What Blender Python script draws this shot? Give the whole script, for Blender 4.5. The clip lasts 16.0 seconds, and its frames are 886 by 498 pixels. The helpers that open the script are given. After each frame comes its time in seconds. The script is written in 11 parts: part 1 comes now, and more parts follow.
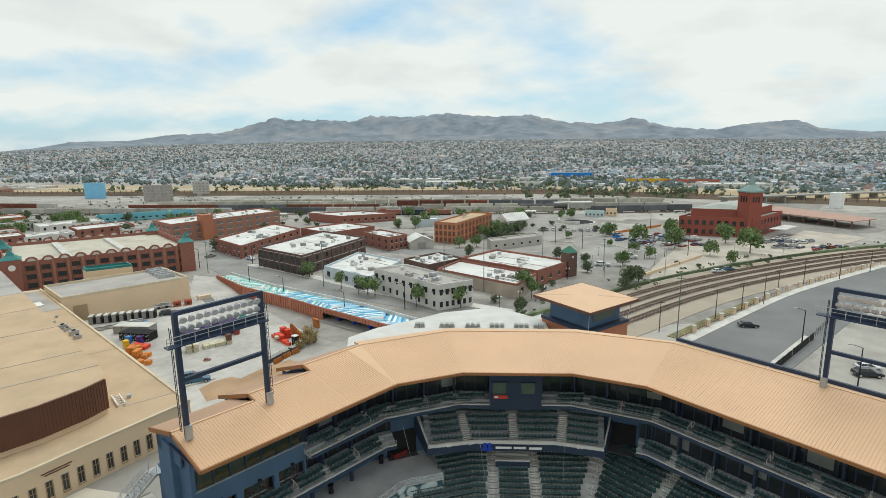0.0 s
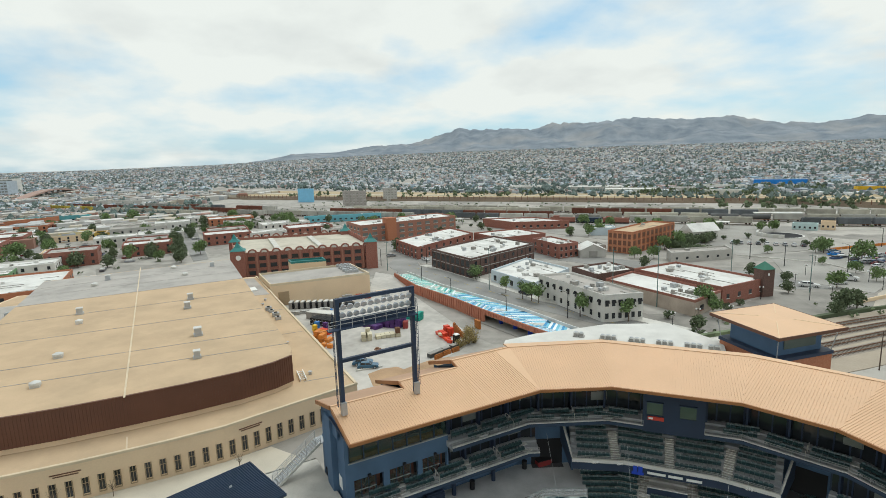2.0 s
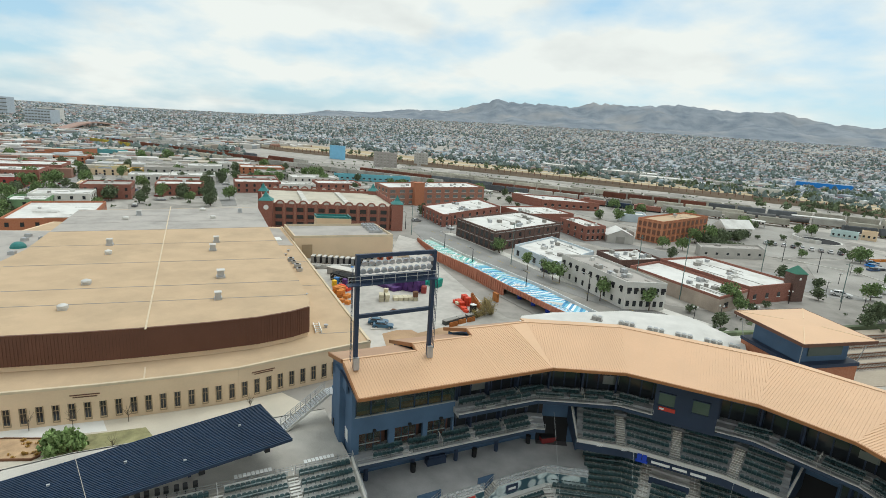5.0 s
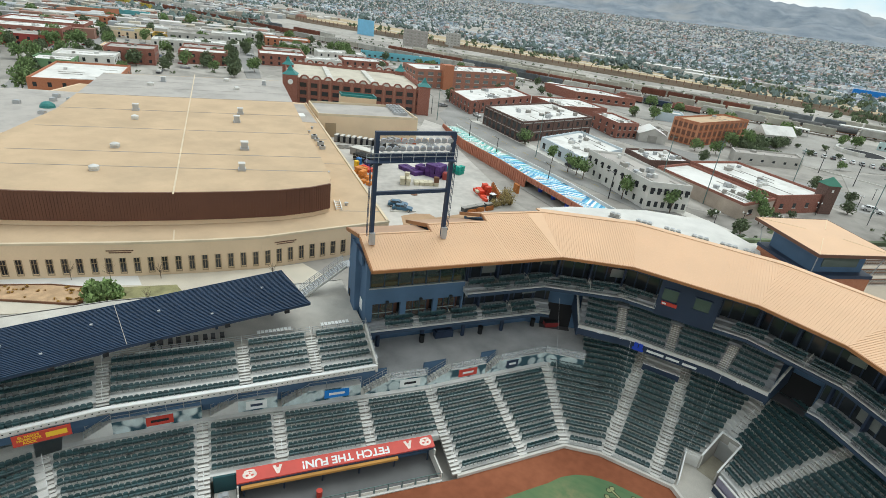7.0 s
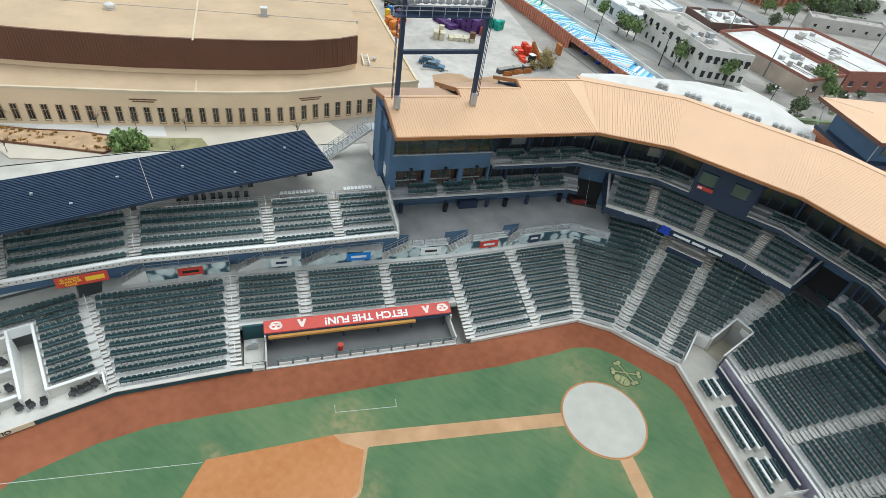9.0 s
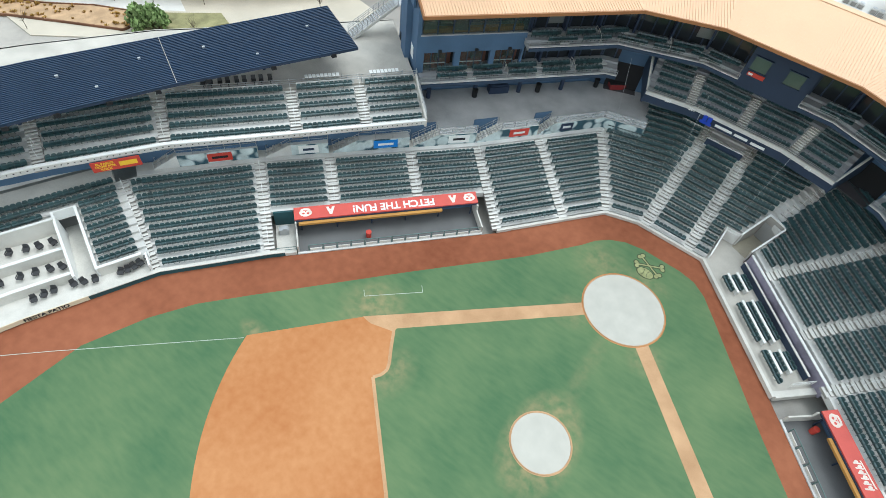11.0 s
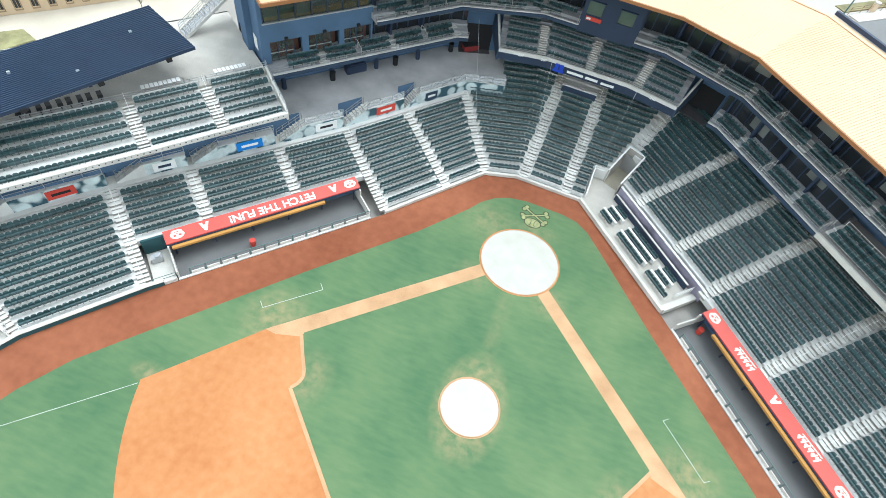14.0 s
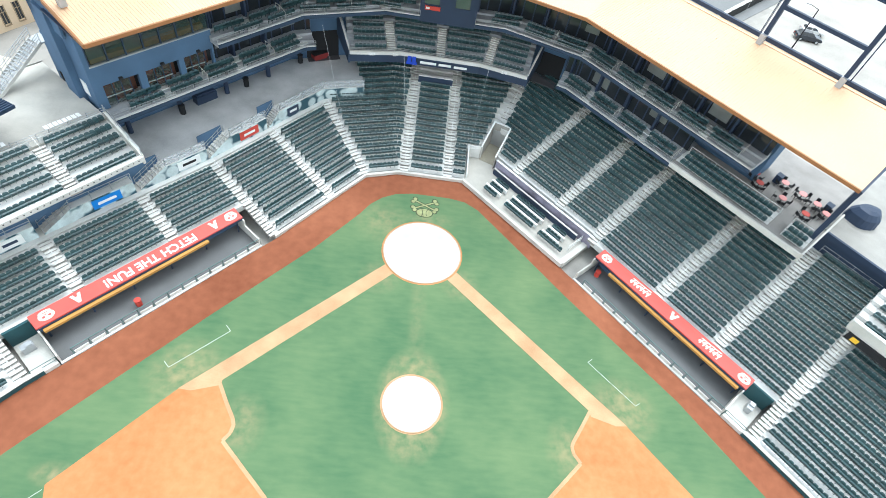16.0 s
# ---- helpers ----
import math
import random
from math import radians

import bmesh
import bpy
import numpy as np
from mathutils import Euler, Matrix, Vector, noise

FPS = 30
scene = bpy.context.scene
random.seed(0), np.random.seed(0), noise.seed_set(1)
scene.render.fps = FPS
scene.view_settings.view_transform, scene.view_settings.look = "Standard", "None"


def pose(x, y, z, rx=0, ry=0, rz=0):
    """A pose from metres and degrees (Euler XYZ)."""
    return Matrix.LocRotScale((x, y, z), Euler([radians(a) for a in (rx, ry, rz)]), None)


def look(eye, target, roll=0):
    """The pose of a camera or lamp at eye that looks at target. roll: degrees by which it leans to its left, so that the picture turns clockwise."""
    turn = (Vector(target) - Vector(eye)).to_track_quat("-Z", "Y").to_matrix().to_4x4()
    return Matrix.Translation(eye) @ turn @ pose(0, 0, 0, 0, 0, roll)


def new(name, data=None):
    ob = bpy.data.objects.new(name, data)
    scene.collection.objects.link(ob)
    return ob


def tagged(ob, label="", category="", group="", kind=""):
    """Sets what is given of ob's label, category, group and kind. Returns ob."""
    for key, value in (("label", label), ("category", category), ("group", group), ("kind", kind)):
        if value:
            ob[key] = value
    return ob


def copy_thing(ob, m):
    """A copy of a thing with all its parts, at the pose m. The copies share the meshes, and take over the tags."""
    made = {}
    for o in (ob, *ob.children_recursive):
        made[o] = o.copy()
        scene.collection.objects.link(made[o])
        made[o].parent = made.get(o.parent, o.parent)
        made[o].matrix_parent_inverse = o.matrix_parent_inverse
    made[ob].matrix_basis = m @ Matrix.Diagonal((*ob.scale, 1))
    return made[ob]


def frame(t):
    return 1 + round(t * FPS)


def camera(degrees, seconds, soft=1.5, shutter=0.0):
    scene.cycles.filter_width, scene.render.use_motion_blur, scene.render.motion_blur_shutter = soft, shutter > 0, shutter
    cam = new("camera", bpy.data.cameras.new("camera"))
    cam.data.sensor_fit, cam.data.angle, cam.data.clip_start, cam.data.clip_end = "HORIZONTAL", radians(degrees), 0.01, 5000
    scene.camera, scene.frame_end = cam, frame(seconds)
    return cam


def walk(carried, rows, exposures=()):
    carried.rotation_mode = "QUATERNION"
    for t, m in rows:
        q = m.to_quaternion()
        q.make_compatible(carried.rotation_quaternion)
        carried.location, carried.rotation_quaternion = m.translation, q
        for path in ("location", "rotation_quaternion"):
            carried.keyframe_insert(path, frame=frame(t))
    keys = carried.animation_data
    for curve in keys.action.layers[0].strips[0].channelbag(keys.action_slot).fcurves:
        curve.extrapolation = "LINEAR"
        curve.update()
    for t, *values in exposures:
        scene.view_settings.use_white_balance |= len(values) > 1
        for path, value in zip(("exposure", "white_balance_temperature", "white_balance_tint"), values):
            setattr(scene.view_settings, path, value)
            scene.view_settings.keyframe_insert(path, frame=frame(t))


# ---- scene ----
cam = camera(79.00, 16.0, soft=0.6)
PATH = [
    (0.0, pose(-5.69, -40.84, 48.88, 78.88, 0.75, 2.89)),
    (0.5, pose(-4.91, -41.08, 48.62, 79.18, 1.09, 7.56)),
    (1.0, pose(-4.06, -41.14, 48.42, 79.53, 1.39, 12.14)),
    (1.5, pose(-3.20, -40.93, 48.31, 79.88, 1.83, 17.83)),
    (2.0, pose(-2.41, -40.47, 48.30, 80.08, 1.75, 21.70)),
    (2.5, pose(-1.90, -39.93, 48.32, 80.16, 1.13, 22.63)),
    (3.0, pose(-1.76, -39.59, 48.29, 80.17, 0.44, 23.50)),
    (5.5, pose(-3.03, -40.09, 47.45, 74.60, -4.54, 25.80)),
    (6.0, pose(-2.85, -40.35, 47.24, 71.73, -5.30, 26.49)),
    (6.5, pose(-2.34, -40.53, 47.12, 68.57, -5.97, 27.51)),
    (7.0, pose(-1.74, -40.42, 47.14, 64.86, -6.46, 28.93)),
    (7.5, pose(-1.34, -40.02, 47.22, 61.14, -7.00, 29.98)),
    (8.0, pose(-1.31, -39.49, 47.30, 57.30, -7.25, 31.05)),
    (8.5, pose(-1.63, -38.98, 47.32, 53.49, -7.44, 32.24)),
    (9.0, pose(-2.11, -38.59, 47.33, 49.64, -7.60, 33.44)),
    (9.5, pose(-2.50, -38.38, 47.37, 45.83, -7.55, 34.73)),
    (10.0, pose(-2.66, -38.28, 47.48, 41.90, -7.38, 36.10)),
    (12.5, pose(-2.15, -37.56, 48.31, 33.70, -6.85, 34.99)),
    (13.0, pose(-2.15, -37.39, 48.27, 34.50, -7.25, 30.33)),
    (13.5, pose(-2.26, -37.26, 48.08, 35.39, -7.57, 25.12)),
    (14.0, pose(-2.44, -37.24, 47.86, 36.29, -7.79, 20.00)),
    (14.5, pose(-2.67, -37.36, 47.68, 37.14, -7.95, 15.27)),
    (15.0, pose(-2.92, -37.59, 47.55, 37.94, -8.08, 10.44)),
    (15.5, pose(-3.16, -37.88, 47.45, 38.68, -8.20, 5.79)),
    (16.0, pose(-3.40, -38.19, 47.36, 39.40, -8.27, 1.54)),
]
EXPOSURES = [(0.0, 0.26, 6380, 3), (5.5, 0.31, 6350, 3), (6.5, 0.40, 6280, 3), (7.5, 0.49, 6180, 3), (9.0, 0.60, 6020, 5), (10.0, 0.71, 5970, 4), (12.5, 1.12, 5850, 4), (14.0, 1.34, 5850, 4), (15.0, 1.49, 5800, 4), (16.0, 1.52, 5800, 4)]
walk(cam, PATH, EXPOSURES)

# ---- world, sun ----
world = bpy.data.worlds.new("sky")
scene.world = world
world.use_nodes = True
wn, wl = world.node_tree.nodes, world.node_tree.links
bg = wn["Background"]
sky = wn.new("ShaderNodeTexSky")
sky.sky_type = "NISHITA"
sky.sun_disc = False
sky.sun_elevation = radians(66)
sky.sun_rotation = radians(18)
sky.dust_density = 0.6
tc = wn.new("ShaderNodeTexCoord")
sep = wn.new("ShaderNodeSeparateXYZ")
wl.new(tc.outputs["Generated"], sep.inputs[0])
mx = wn.new("ShaderNodeMath"); mx.operation = "ADD"; mx.inputs[1].default_value = 0.30
wl.new(sep.outputs["Z"], mx.inputs[0])
mxx = wn.new("ShaderNodeMath"); mxx.operation = "MAXIMUM"; mxx.inputs[1].default_value = 0.05
wl.new(mx.outputs[0], mxx.inputs[0])
dvx = wn.new("ShaderNodeVectorMath"); dvx.operation = "DIVIDE"
cmb = wn.new("ShaderNodeCombineXYZ")
for k in (0, 1, 2):
    wl.new(mxx.outputs[0], cmb.inputs[k])
wl.new(tc.outputs["Generated"], dvx.inputs[0]); wl.new(cmb.outputs[0], dvx.inputs[1])
cn = wn.new("ShaderNodeTexNoise"); cn.inputs["Scale"].default_value = 1.35
cn.inputs["Detail"].default_value = 7; cn.inputs["Roughness"].default_value = 0.5
turn = wn.new("ShaderNodeMapping"); turn.inputs["Rotation"].default_value[2] = radians(50)
wl.new(dvx.outputs[0], turn.inputs["Vector"])
wl.new(turn.outputs[0], cn.inputs["Vector"])
cr = wn.new("ShaderNodeValToRGB")
cr.color_ramp.elements[0].position, cr.color_ramp.elements[1].position = 0.44, 0.60
lift = wn.new("ShaderNodeMath"); lift.operation = "MULTIPLY_ADD"; lift.inputs[1].default_value = 0.55
wl.new(sep.outputs["Z"], lift.inputs[0]); wl.new(cn.outputs["Fac"], lift.inputs[2])
over = wn.new("ShaderNodeMapRange"); over.inputs[1].default_value, over.inputs[2].default_value, over.inputs[4].default_value = 0.42, 0.85, 0.42
wl.new(sep.outputs["Z"], over.inputs[0])
gap = wn.new("ShaderNodeMath"); gap.operation = "SUBTRACT"
wl.new(lift.outputs[0], gap.inputs[0]); wl.new(over.outputs[0], gap.inputs[1])
wl.new(gap.outputs[0], cr.inputs[0])
cn2 = wn.new("ShaderNodeTexNoise"); cn2.inputs["Scale"].default_value = 2.3; cn2.inputs["Detail"].default_value = 6
wl.new(dvx.outputs[0], cn2.inputs["Vector"])
cr2 = wn.new("ShaderNodeValToRGB")
cr2.color_ramp.elements[0].position, cr2.color_ramp.elements[1].position = 0.30, 0.50
cr2.color_ramp.elements[0].color = (7.0, 7.05, 7.0, 1); cr2.color_ramp.elements[1].color = (8.15, 8.15, 7.95, 1)
wl.new(cn2.outputs["Fac"], cr2.inputs[0])
mixc = wn.new("ShaderNodeMixRGB")
wl.new(cr.outputs[0], mixc.inputs[0])
haze = wn.new("ShaderNodeMixRGB"); haze.inputs[0].default_value = 0.6; haze.inputs[2].default_value = (4.6, 6.9, 8.8, 1)
wl.new(sky.outputs[0], haze.inputs[1]); wl.new(haze.outputs[0], mixc.inputs[1])
wl.new(cr2.outputs[0], mixc.inputs[2])
wl.new(mixc.outputs[0], bg.inputs["Color"])
bg.inputs["Strength"].default_value = 0.09

sun = new("sun", bpy.data.lights.new("sun", "SUN"))
sun.data.energy, sun.data.angle, sun.data.color = 1.30, radians(38), (1.0, 0.98, 0.95)
sun.matrix_world = look((22, 68, 160), (0, 0, 0))


# ---- materials ----
def mat(name, col, rough=0.8, metal=0.0, var=0.12, scale=1.0, bump=0.0, fine=12.0, island=0.0, objrand=0.0, col2=None, coat=0.0, spec=0.3):
    m = bpy.data.materials.new(name)
    m.use_nodes = True
    n, l = m.node_tree.nodes, m.node_tree.links
    b = n["Principled BSDF"]
    b.inputs["Roughness"].default_value = rough
    b.inputs["Metallic"].default_value = metal
    b.inputs["Specular IOR Level"].default_value = spec
    b.inputs["Coat Weight"].default_value = coat
    geo = n.new("ShaderNodeNewGeometry")
    big = n.new("ShaderNodeTexNoise"); big.inputs["Scale"].default_value = 0.35 * scale; big.inputs["Detail"].default_value = 5
    fin = n.new("ShaderNodeTexNoise"); fin.inputs["Scale"].default_value = fine * scale; fin.inputs["Detail"].default_value = 3
    l.new(geo.outputs["Position"], big.inputs["Vector"]); l.new(geo.outputs["Position"], fin.inputs["Vector"])
    add = n.new("ShaderNodeMath"); add.operation = "MULTIPLY_ADD"; add.inputs[1].default_value = 0.45
    l.new(fin.outputs["Fac"], add.inputs[0]); l.new(big.outputs["Fac"], add.inputs[2])
    ramp = n.new("ShaderNodeValToRGB")
    e = ramp.color_ramp.elements
    e[0].position, e[1].position = 0.42, 1.02
    c2 = col2 or tuple(min(1, c * (1 + var * 1.2)) for c in col)
    e[0].color = (*(c * (1 - var * 1.2) for c in col), 1)
    e[1].color = (*c2, 1)
    l.new(add.outputs[0], ramp.inputs[0])
    out = ramp.outputs[0]
    if island or objrand:
        hsv = n.new("ShaderNodeHueSaturation")
        mr = n.new("ShaderNodeMapRange")
        k = island or objrand
        mr.inputs[3].default_value, mr.inputs[4].default_value = 1 - k, 1 + k
        if island:
            l.new(geo.outputs["Random Per Island"], mr.inputs[0])
        else:
            oi = n.new("ShaderNodeObjectInfo"); l.new(oi.outputs["Random"], mr.inputs[0])
        l.new(mr.outputs[0], hsv.inputs["Value"]); l.new(out, hsv.inputs["Color"])
        out = hsv.outputs[0]
    l.new(out, b.inputs["Base Color"])
    if bump:
        bp = n.new("ShaderNodeBump"); bp.inputs["Strength"].default_value = bump; bp.inputs["Distance"].default_value = 0.03
        l.new(fin.outputs["Fac"], bp.inputs["Height"]); l.new(bp.outputs[0], b.inputs["Normal"])
    return m


def palette(name, cols, rough=0.85):
    """One colour out of a few for each separate piece of a mesh."""
    m = mat(name, cols[0], rough)
    n, l = m.node_tree.nodes, m.node_tree.links
    geo = n.new("ShaderNodeNewGeometry")
    ramp = n.new("ShaderNodeValToRGB"); ramp.color_ramp.interpolation = "CONSTANT"
    while len(ramp.color_ramp.elements) < len(cols):
        ramp.color_ramp.elements.new(0.5)
    for i, c in enumerate(cols):
        ramp.color_ramp.elements[i].position = i / len(cols)
        ramp.color_ramp.elements[i].color = (*c, 1)
    l.new(geo.outputs["Random Per Island"], ramp.inputs[0])
    l.new(ramp.outputs[0], n["Principled BSDF"].inputs["Base Color"])
    return m


def brick_mat(name, c1, c2, mortar, scale=2.2):
    m = mat(name, c1, 0.85)
    n, l = m.node_tree.nodes, m.node_tree.links
    co = n.new("ShaderNodeTexCoord")
    br = n.new("ShaderNodeTexNoise"); br.inputs["Scale"].default_value = 3.0; br.inputs["Detail"].default_value = 6
    geo = n.new("ShaderNodeNewGeometry")
    l.new(geo.outputs["Position"], br.inputs["Vector"])
    wv = n.new("ShaderNodeTexWave"); wv.bands_direction = "Z"; wv.inputs["Scale"].default_value = scale
    l.new(geo.outputs["Position"], wv.inputs["Vector"])
    r1 = n.new("ShaderNodeValToRGB")
    r1.color_ramp.elements[0].color, r1.color_ramp.elements[1].color = (*c1, 1), (*c2, 1)
    r1.color_ramp.elements[0].position, r1.color_ramp.elements[1].position = 0.35, 0.65
    l.new(br.outputs["Fac"], r1.inputs[0])
    mxr = n.new("ShaderNodeMixRGB"); mxr.inputs[2].default_value = (*mortar, 1)
    r2 = n.new("ShaderNodeMapRange"); r2.inputs[1].default_value = 0.8; r2.inputs[2].default_value = 1.0; r2.inputs[4].default_value = 0.35
    l.new(wv.outputs["Fac"], r2.inputs[0]); l.new(r2.outputs[0], mxr.inputs[0]); l.new(r1.outputs[0], mxr.inputs[1])
    l.new(mxr.outputs[0], n["Principled BSDF"].inputs["Base Color"])
    return m


def roof_mat(name, clean, dirty):
    """Flat roofing: streaks, ponding stains and patches over the clean colour."""
    m = mat(name, clean, 0.9, var=0.08, scale=0.5)
    n, l = m.node_tree.nodes, m.node_tree.links
    b = n["Principled BSDF"]
    src = b.inputs["Base Color"].links[0].from_socket
    geo = n.new("ShaderNodeNewGeometry")
    st = n.new("ShaderNodeTexNoise"); st.inputs["Scale"].default_value = 0.11; st.inputs["Detail"].default_value = 8; st.inputs["Roughness"].default_value = 0.68
    l.new(geo.outputs["Position"], st.inputs["Vector"])
    r = n.new("ShaderNodeMapRange"); r.inputs[1].default_value, r.inputs[2].default_value, r.inputs[3].default_value, r.inputs[4].default_value = 0.46, 0.68, 0.0, 0.85
    l.new(st.outputs["Fac"], r.inputs[0])
    mx_ = n.new("ShaderNodeMixRGB"); mx_.inputs[2].default_value = (*dirty, 1)
    l.new(r.outputs[0], mx_.inputs[0]); l.new(src, mx_.inputs[1]); l.new(mx_.outputs[0], b.inputs["Base Color"])
    return m


CONC = mat("concrete", (0.58, 0.57, 0.545), 0.9, var=0.16, bump=0.2)
CONC_L = mat("pale_concrete", (0.56, 0.54, 0.495), 0.88, var=0.18, bump=0.15)
CONC_D = mat("worn_concrete", (0.30, 0.285, 0.26), 0.9, var=0.2, bump=0.2)
WALK_C = mat("warm_worn_concrete", (0.45, 0.425, 0.38), 0.9, var=0.2, bump=0.15)
TUNNEL_F = mat("stained_tan_concrete", (0.33, 0.30, 0.235), 0.9, var=0.3, bump=0.15)
PLAZA = mat("plaza_paving", (0.46, 0.41, 0.345), 0.9, var=0.22, scale=0.5)
ROOF_TAN = mat("tan_standing_seam_metal", (0.66, 0.43, 0.265), 0.5, var=0.06, scale=0.4)
ROOF_EDGE = mat("copper_brown_fascia", (0.30, 0.135, 0.055), 0.5, var=0.1)
NAVY = mat("navy_painted_stucco", (0.074, 0.130, 0.215), 0.75, var=0.12)
NAVY_M = mat("navy_painted_steel", (0.028, 0.043, 0.078), 0.5, var=0.1)
NAVY_ROOF = mat("navy_ribbed_metal", (0.017, 0.037, 0.076), 0.4, var=0.12)
SEAT = mat("dark_green_plastic", (0.025, 0.058, 0.062), 0.30, var=0.15, island=0.25, spec=0.6)
SEAT_D = mat("dark_grey_plastic", (0.05, 0.05, 0.052), 0.5, var=0.15)
STEEL = mat("galvanised_steel", (0.45, 0.46, 0.47), 0.45, 0.6, var=0.1)
WHITE = mat("white_paint", (0.74, 0.74, 0.72), 0.6, var=0.06)
TARP = mat("white_tarpaulin", (0.44, 0.425, 0.375), 0.65, var=0.09, scale=1.6, bump=0.15)
RED = mat("red_vinyl", (0.50, 0.058, 0.040), 0.5, var=0.12)
BANNER = mat("glossy_red_banner_vinyl", (0.52, 0.060, 0.042), 0.5, var=0.10, scale=2.0, spec=0.5)
BENCH = mat("ochre_wood", (0.46, 0.235, 0.06), 0.6, var=0.15)
TAN_WALL = mat("tan_stucco", (0.704, 0.547, 0.377), 0.9, var=0.08, scale=0.4)
TAN_ROOF = roof_mat("tan_roof_membrane", (0.510, 0.374, 0.242), (0.428, 0.320, 0.209))
GREY_ROOF = roof_mat("grey_roof_membrane", (0.41, 0.38, 0.35), (0.28, 0.265, 0.245))
BROWN = mat("brown_ribbed_metal", (0.135, 0.062, 0.040), 0.6, var=0.1)
WHITE_ROOF = roof_mat("white_roof_membrane", (0.68, 0.67, 0.64), (0.44, 0.425, 0.395))
CREAM_ROOF = roof_mat("cream_parking_deck", (0.53, 0.485, 0.40), (0.36, 0.32, 0.26))
BRICK_R = brick_mat("red_brick", (0.23, 0.085, 0.062), (0.30, 0.125, 0.092), (0.4, 0.3, 0.25))
BRICK_O = brick_mat("orange_brick", (0.37, 0.135, 0.07), (0.44, 0.18, 0.10), (0.45, 0.3, 0.2))
BRICK_D = brick_mat("dark_brown_brick", (0.10, 0.06, 0.05), (0.15, 0.085, 0.07), (0.2, 0.16, 0.14))
BRICK_T = brick_mat("brown_red_brick", (0.29, 0.13, 0.09), (0.36, 0.175, 0.125), (0.4, 0.3, 0.25))
BRICK_DEPOT = brick_mat("depot_brick", (0.24, 0.06, 0.042), (0.31, 0.085, 0.06), (0.35, 0.2, 0.15))
TEAL = mat("teal_metal_roof", (0.04, 0.19, 0.18), 0.5, var=0.12)
STUCCO = mat("weathered_white_stucco", (0.60, 0.585, 0.55), 0.9, var=0.16, scale=0.6)
GREYST = mat("grey_stucco", (0.44, 0.42, 0.39), 0.9, var=0.14)
ASPH = mat("grey_asphalt", (0.265, 0.258, 0.245), 0.92, var=0.24, scale=0.25, bump=0.1)
ASPH_D = mat("dark_asphalt", (0.19, 0.19, 0.187), 0.92, var=0.15, scale=0.25)
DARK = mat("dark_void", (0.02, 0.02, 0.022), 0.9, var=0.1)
RUBBER = mat("black_rubber", (0.02, 0.02, 0.02), 0.8)
SLEEPER = mat("dusty_sleeper_timber", (0.17, 0.145, 0.12), 0.9, var=0.2)
WOOD_POLE = mat("weathered_timber", (0.10, 0.075, 0.055), 0.9, var=0.2)
GREEN_POLE = mat("green_grey_steel", (0.11, 0.17, 0.16), 0.6)
RUST = mat("rusty_steel", (0.17, 0.085, 0.05), 0.85, var=0.25)
BALLAST = mat("track_ballast", (0.27, 0.235, 0.20), 0.95, var=0.25, bump=0.4)
DIRT = mat("bare_tan_earth", (0.36, 0.305, 0.24), 0.95, var=0.2, scale=0.2)
CLAY = mat("red_brown_warning_track", (0.235, 0.068, 0.029), 0.95, var=0.3, scale=0.2, fine=5.0, col2=(0.31, 0.112, 0.056), bump=0.15)
INFIELD = mat("orange_infield_dirt", (0.42, 0.150, 0.046), 0.95, var=0.14, scale=0.22, fine=6.0, col2=(0.50, 0.245, 0.105), bump=0.15)
PATH_D = mat("pale_orange_base_path", (0.46, 0.265, 0.135), 0.95, var=0.22, scale=1.1, col2=(0.54, 0.34, 0.19))
LINE = mat("chalk_line", (0.42, 0.46, 0.40), 0.9, var=0.2)


def rock_print():
    """Printed picture of pale teal boulders with dark gaps."""
    m = mat("rock_print_banner", (0.50, 0.57, 0.57), 0.6, var=0.3, scale=2.2)
    n, l = m.node_tree.nodes, m.node_tree.links
    b = n["Principled BSDF"]
    src = b.inputs["Base Color"].links[0].from_socket
    geo = n.new("ShaderNodeNewGeometry")
    vo = n.new("ShaderNodeTexVoronoi"); vo.feature = "SMOOTH_F1"; vo.inputs["Scale"].default_value = 0.8; vo.inputs["Smoothness"].default_value = 0.3
    l.new(geo.outputs["Position"], vo.inputs["Vector"])
    r = n.new("ShaderNodeMapRange"); r.inputs[1].default_value, r.inputs[2].default_value = 0.50, 0.66
    l.new(vo.outputs["Distance"], r.inputs[0])
    mx_ = n.new("ShaderNodeMixRGB"); mx_.inputs[2].default_value = (0.035, 0.085, 0.11, 1)
    l.new(r.outputs[0], mx_.inputs[0]); l.new(src, mx_.inputs[1]); l.new(mx_.outputs[0], b.inputs["Base Color"])
    return m


ROCKART = rock_print()
BLUE_SIGN = mat("bright_blue_sign", (0.02, 0.20, 0.60), 0.5)
BLUE_D = mat("deep_blue_sign", (0.02, 0.06, 0.45), 0.5)
LEAF = mat("dusty_green_leaves", (0.15, 0.215, 0.085), 0.8, var=0.3, island=0.45)
LEAF_D = mat("dark_olive_leaves", (0.115, 0.145, 0.08), 0.8, var=0.3, island=0.45)
BARK = mat("grey_brown_bark", (0.12, 0.09, 0.065), 0.9, var=0.2)
SALMON = mat("salmon_painted_wall", (0.45, 0.19, 0.125), 0.85, var=0.12)


def glass_mat(name, col, rough=0.08):
    m = mat(name, col, rough, spec=0.6, var=0.2)
    return m


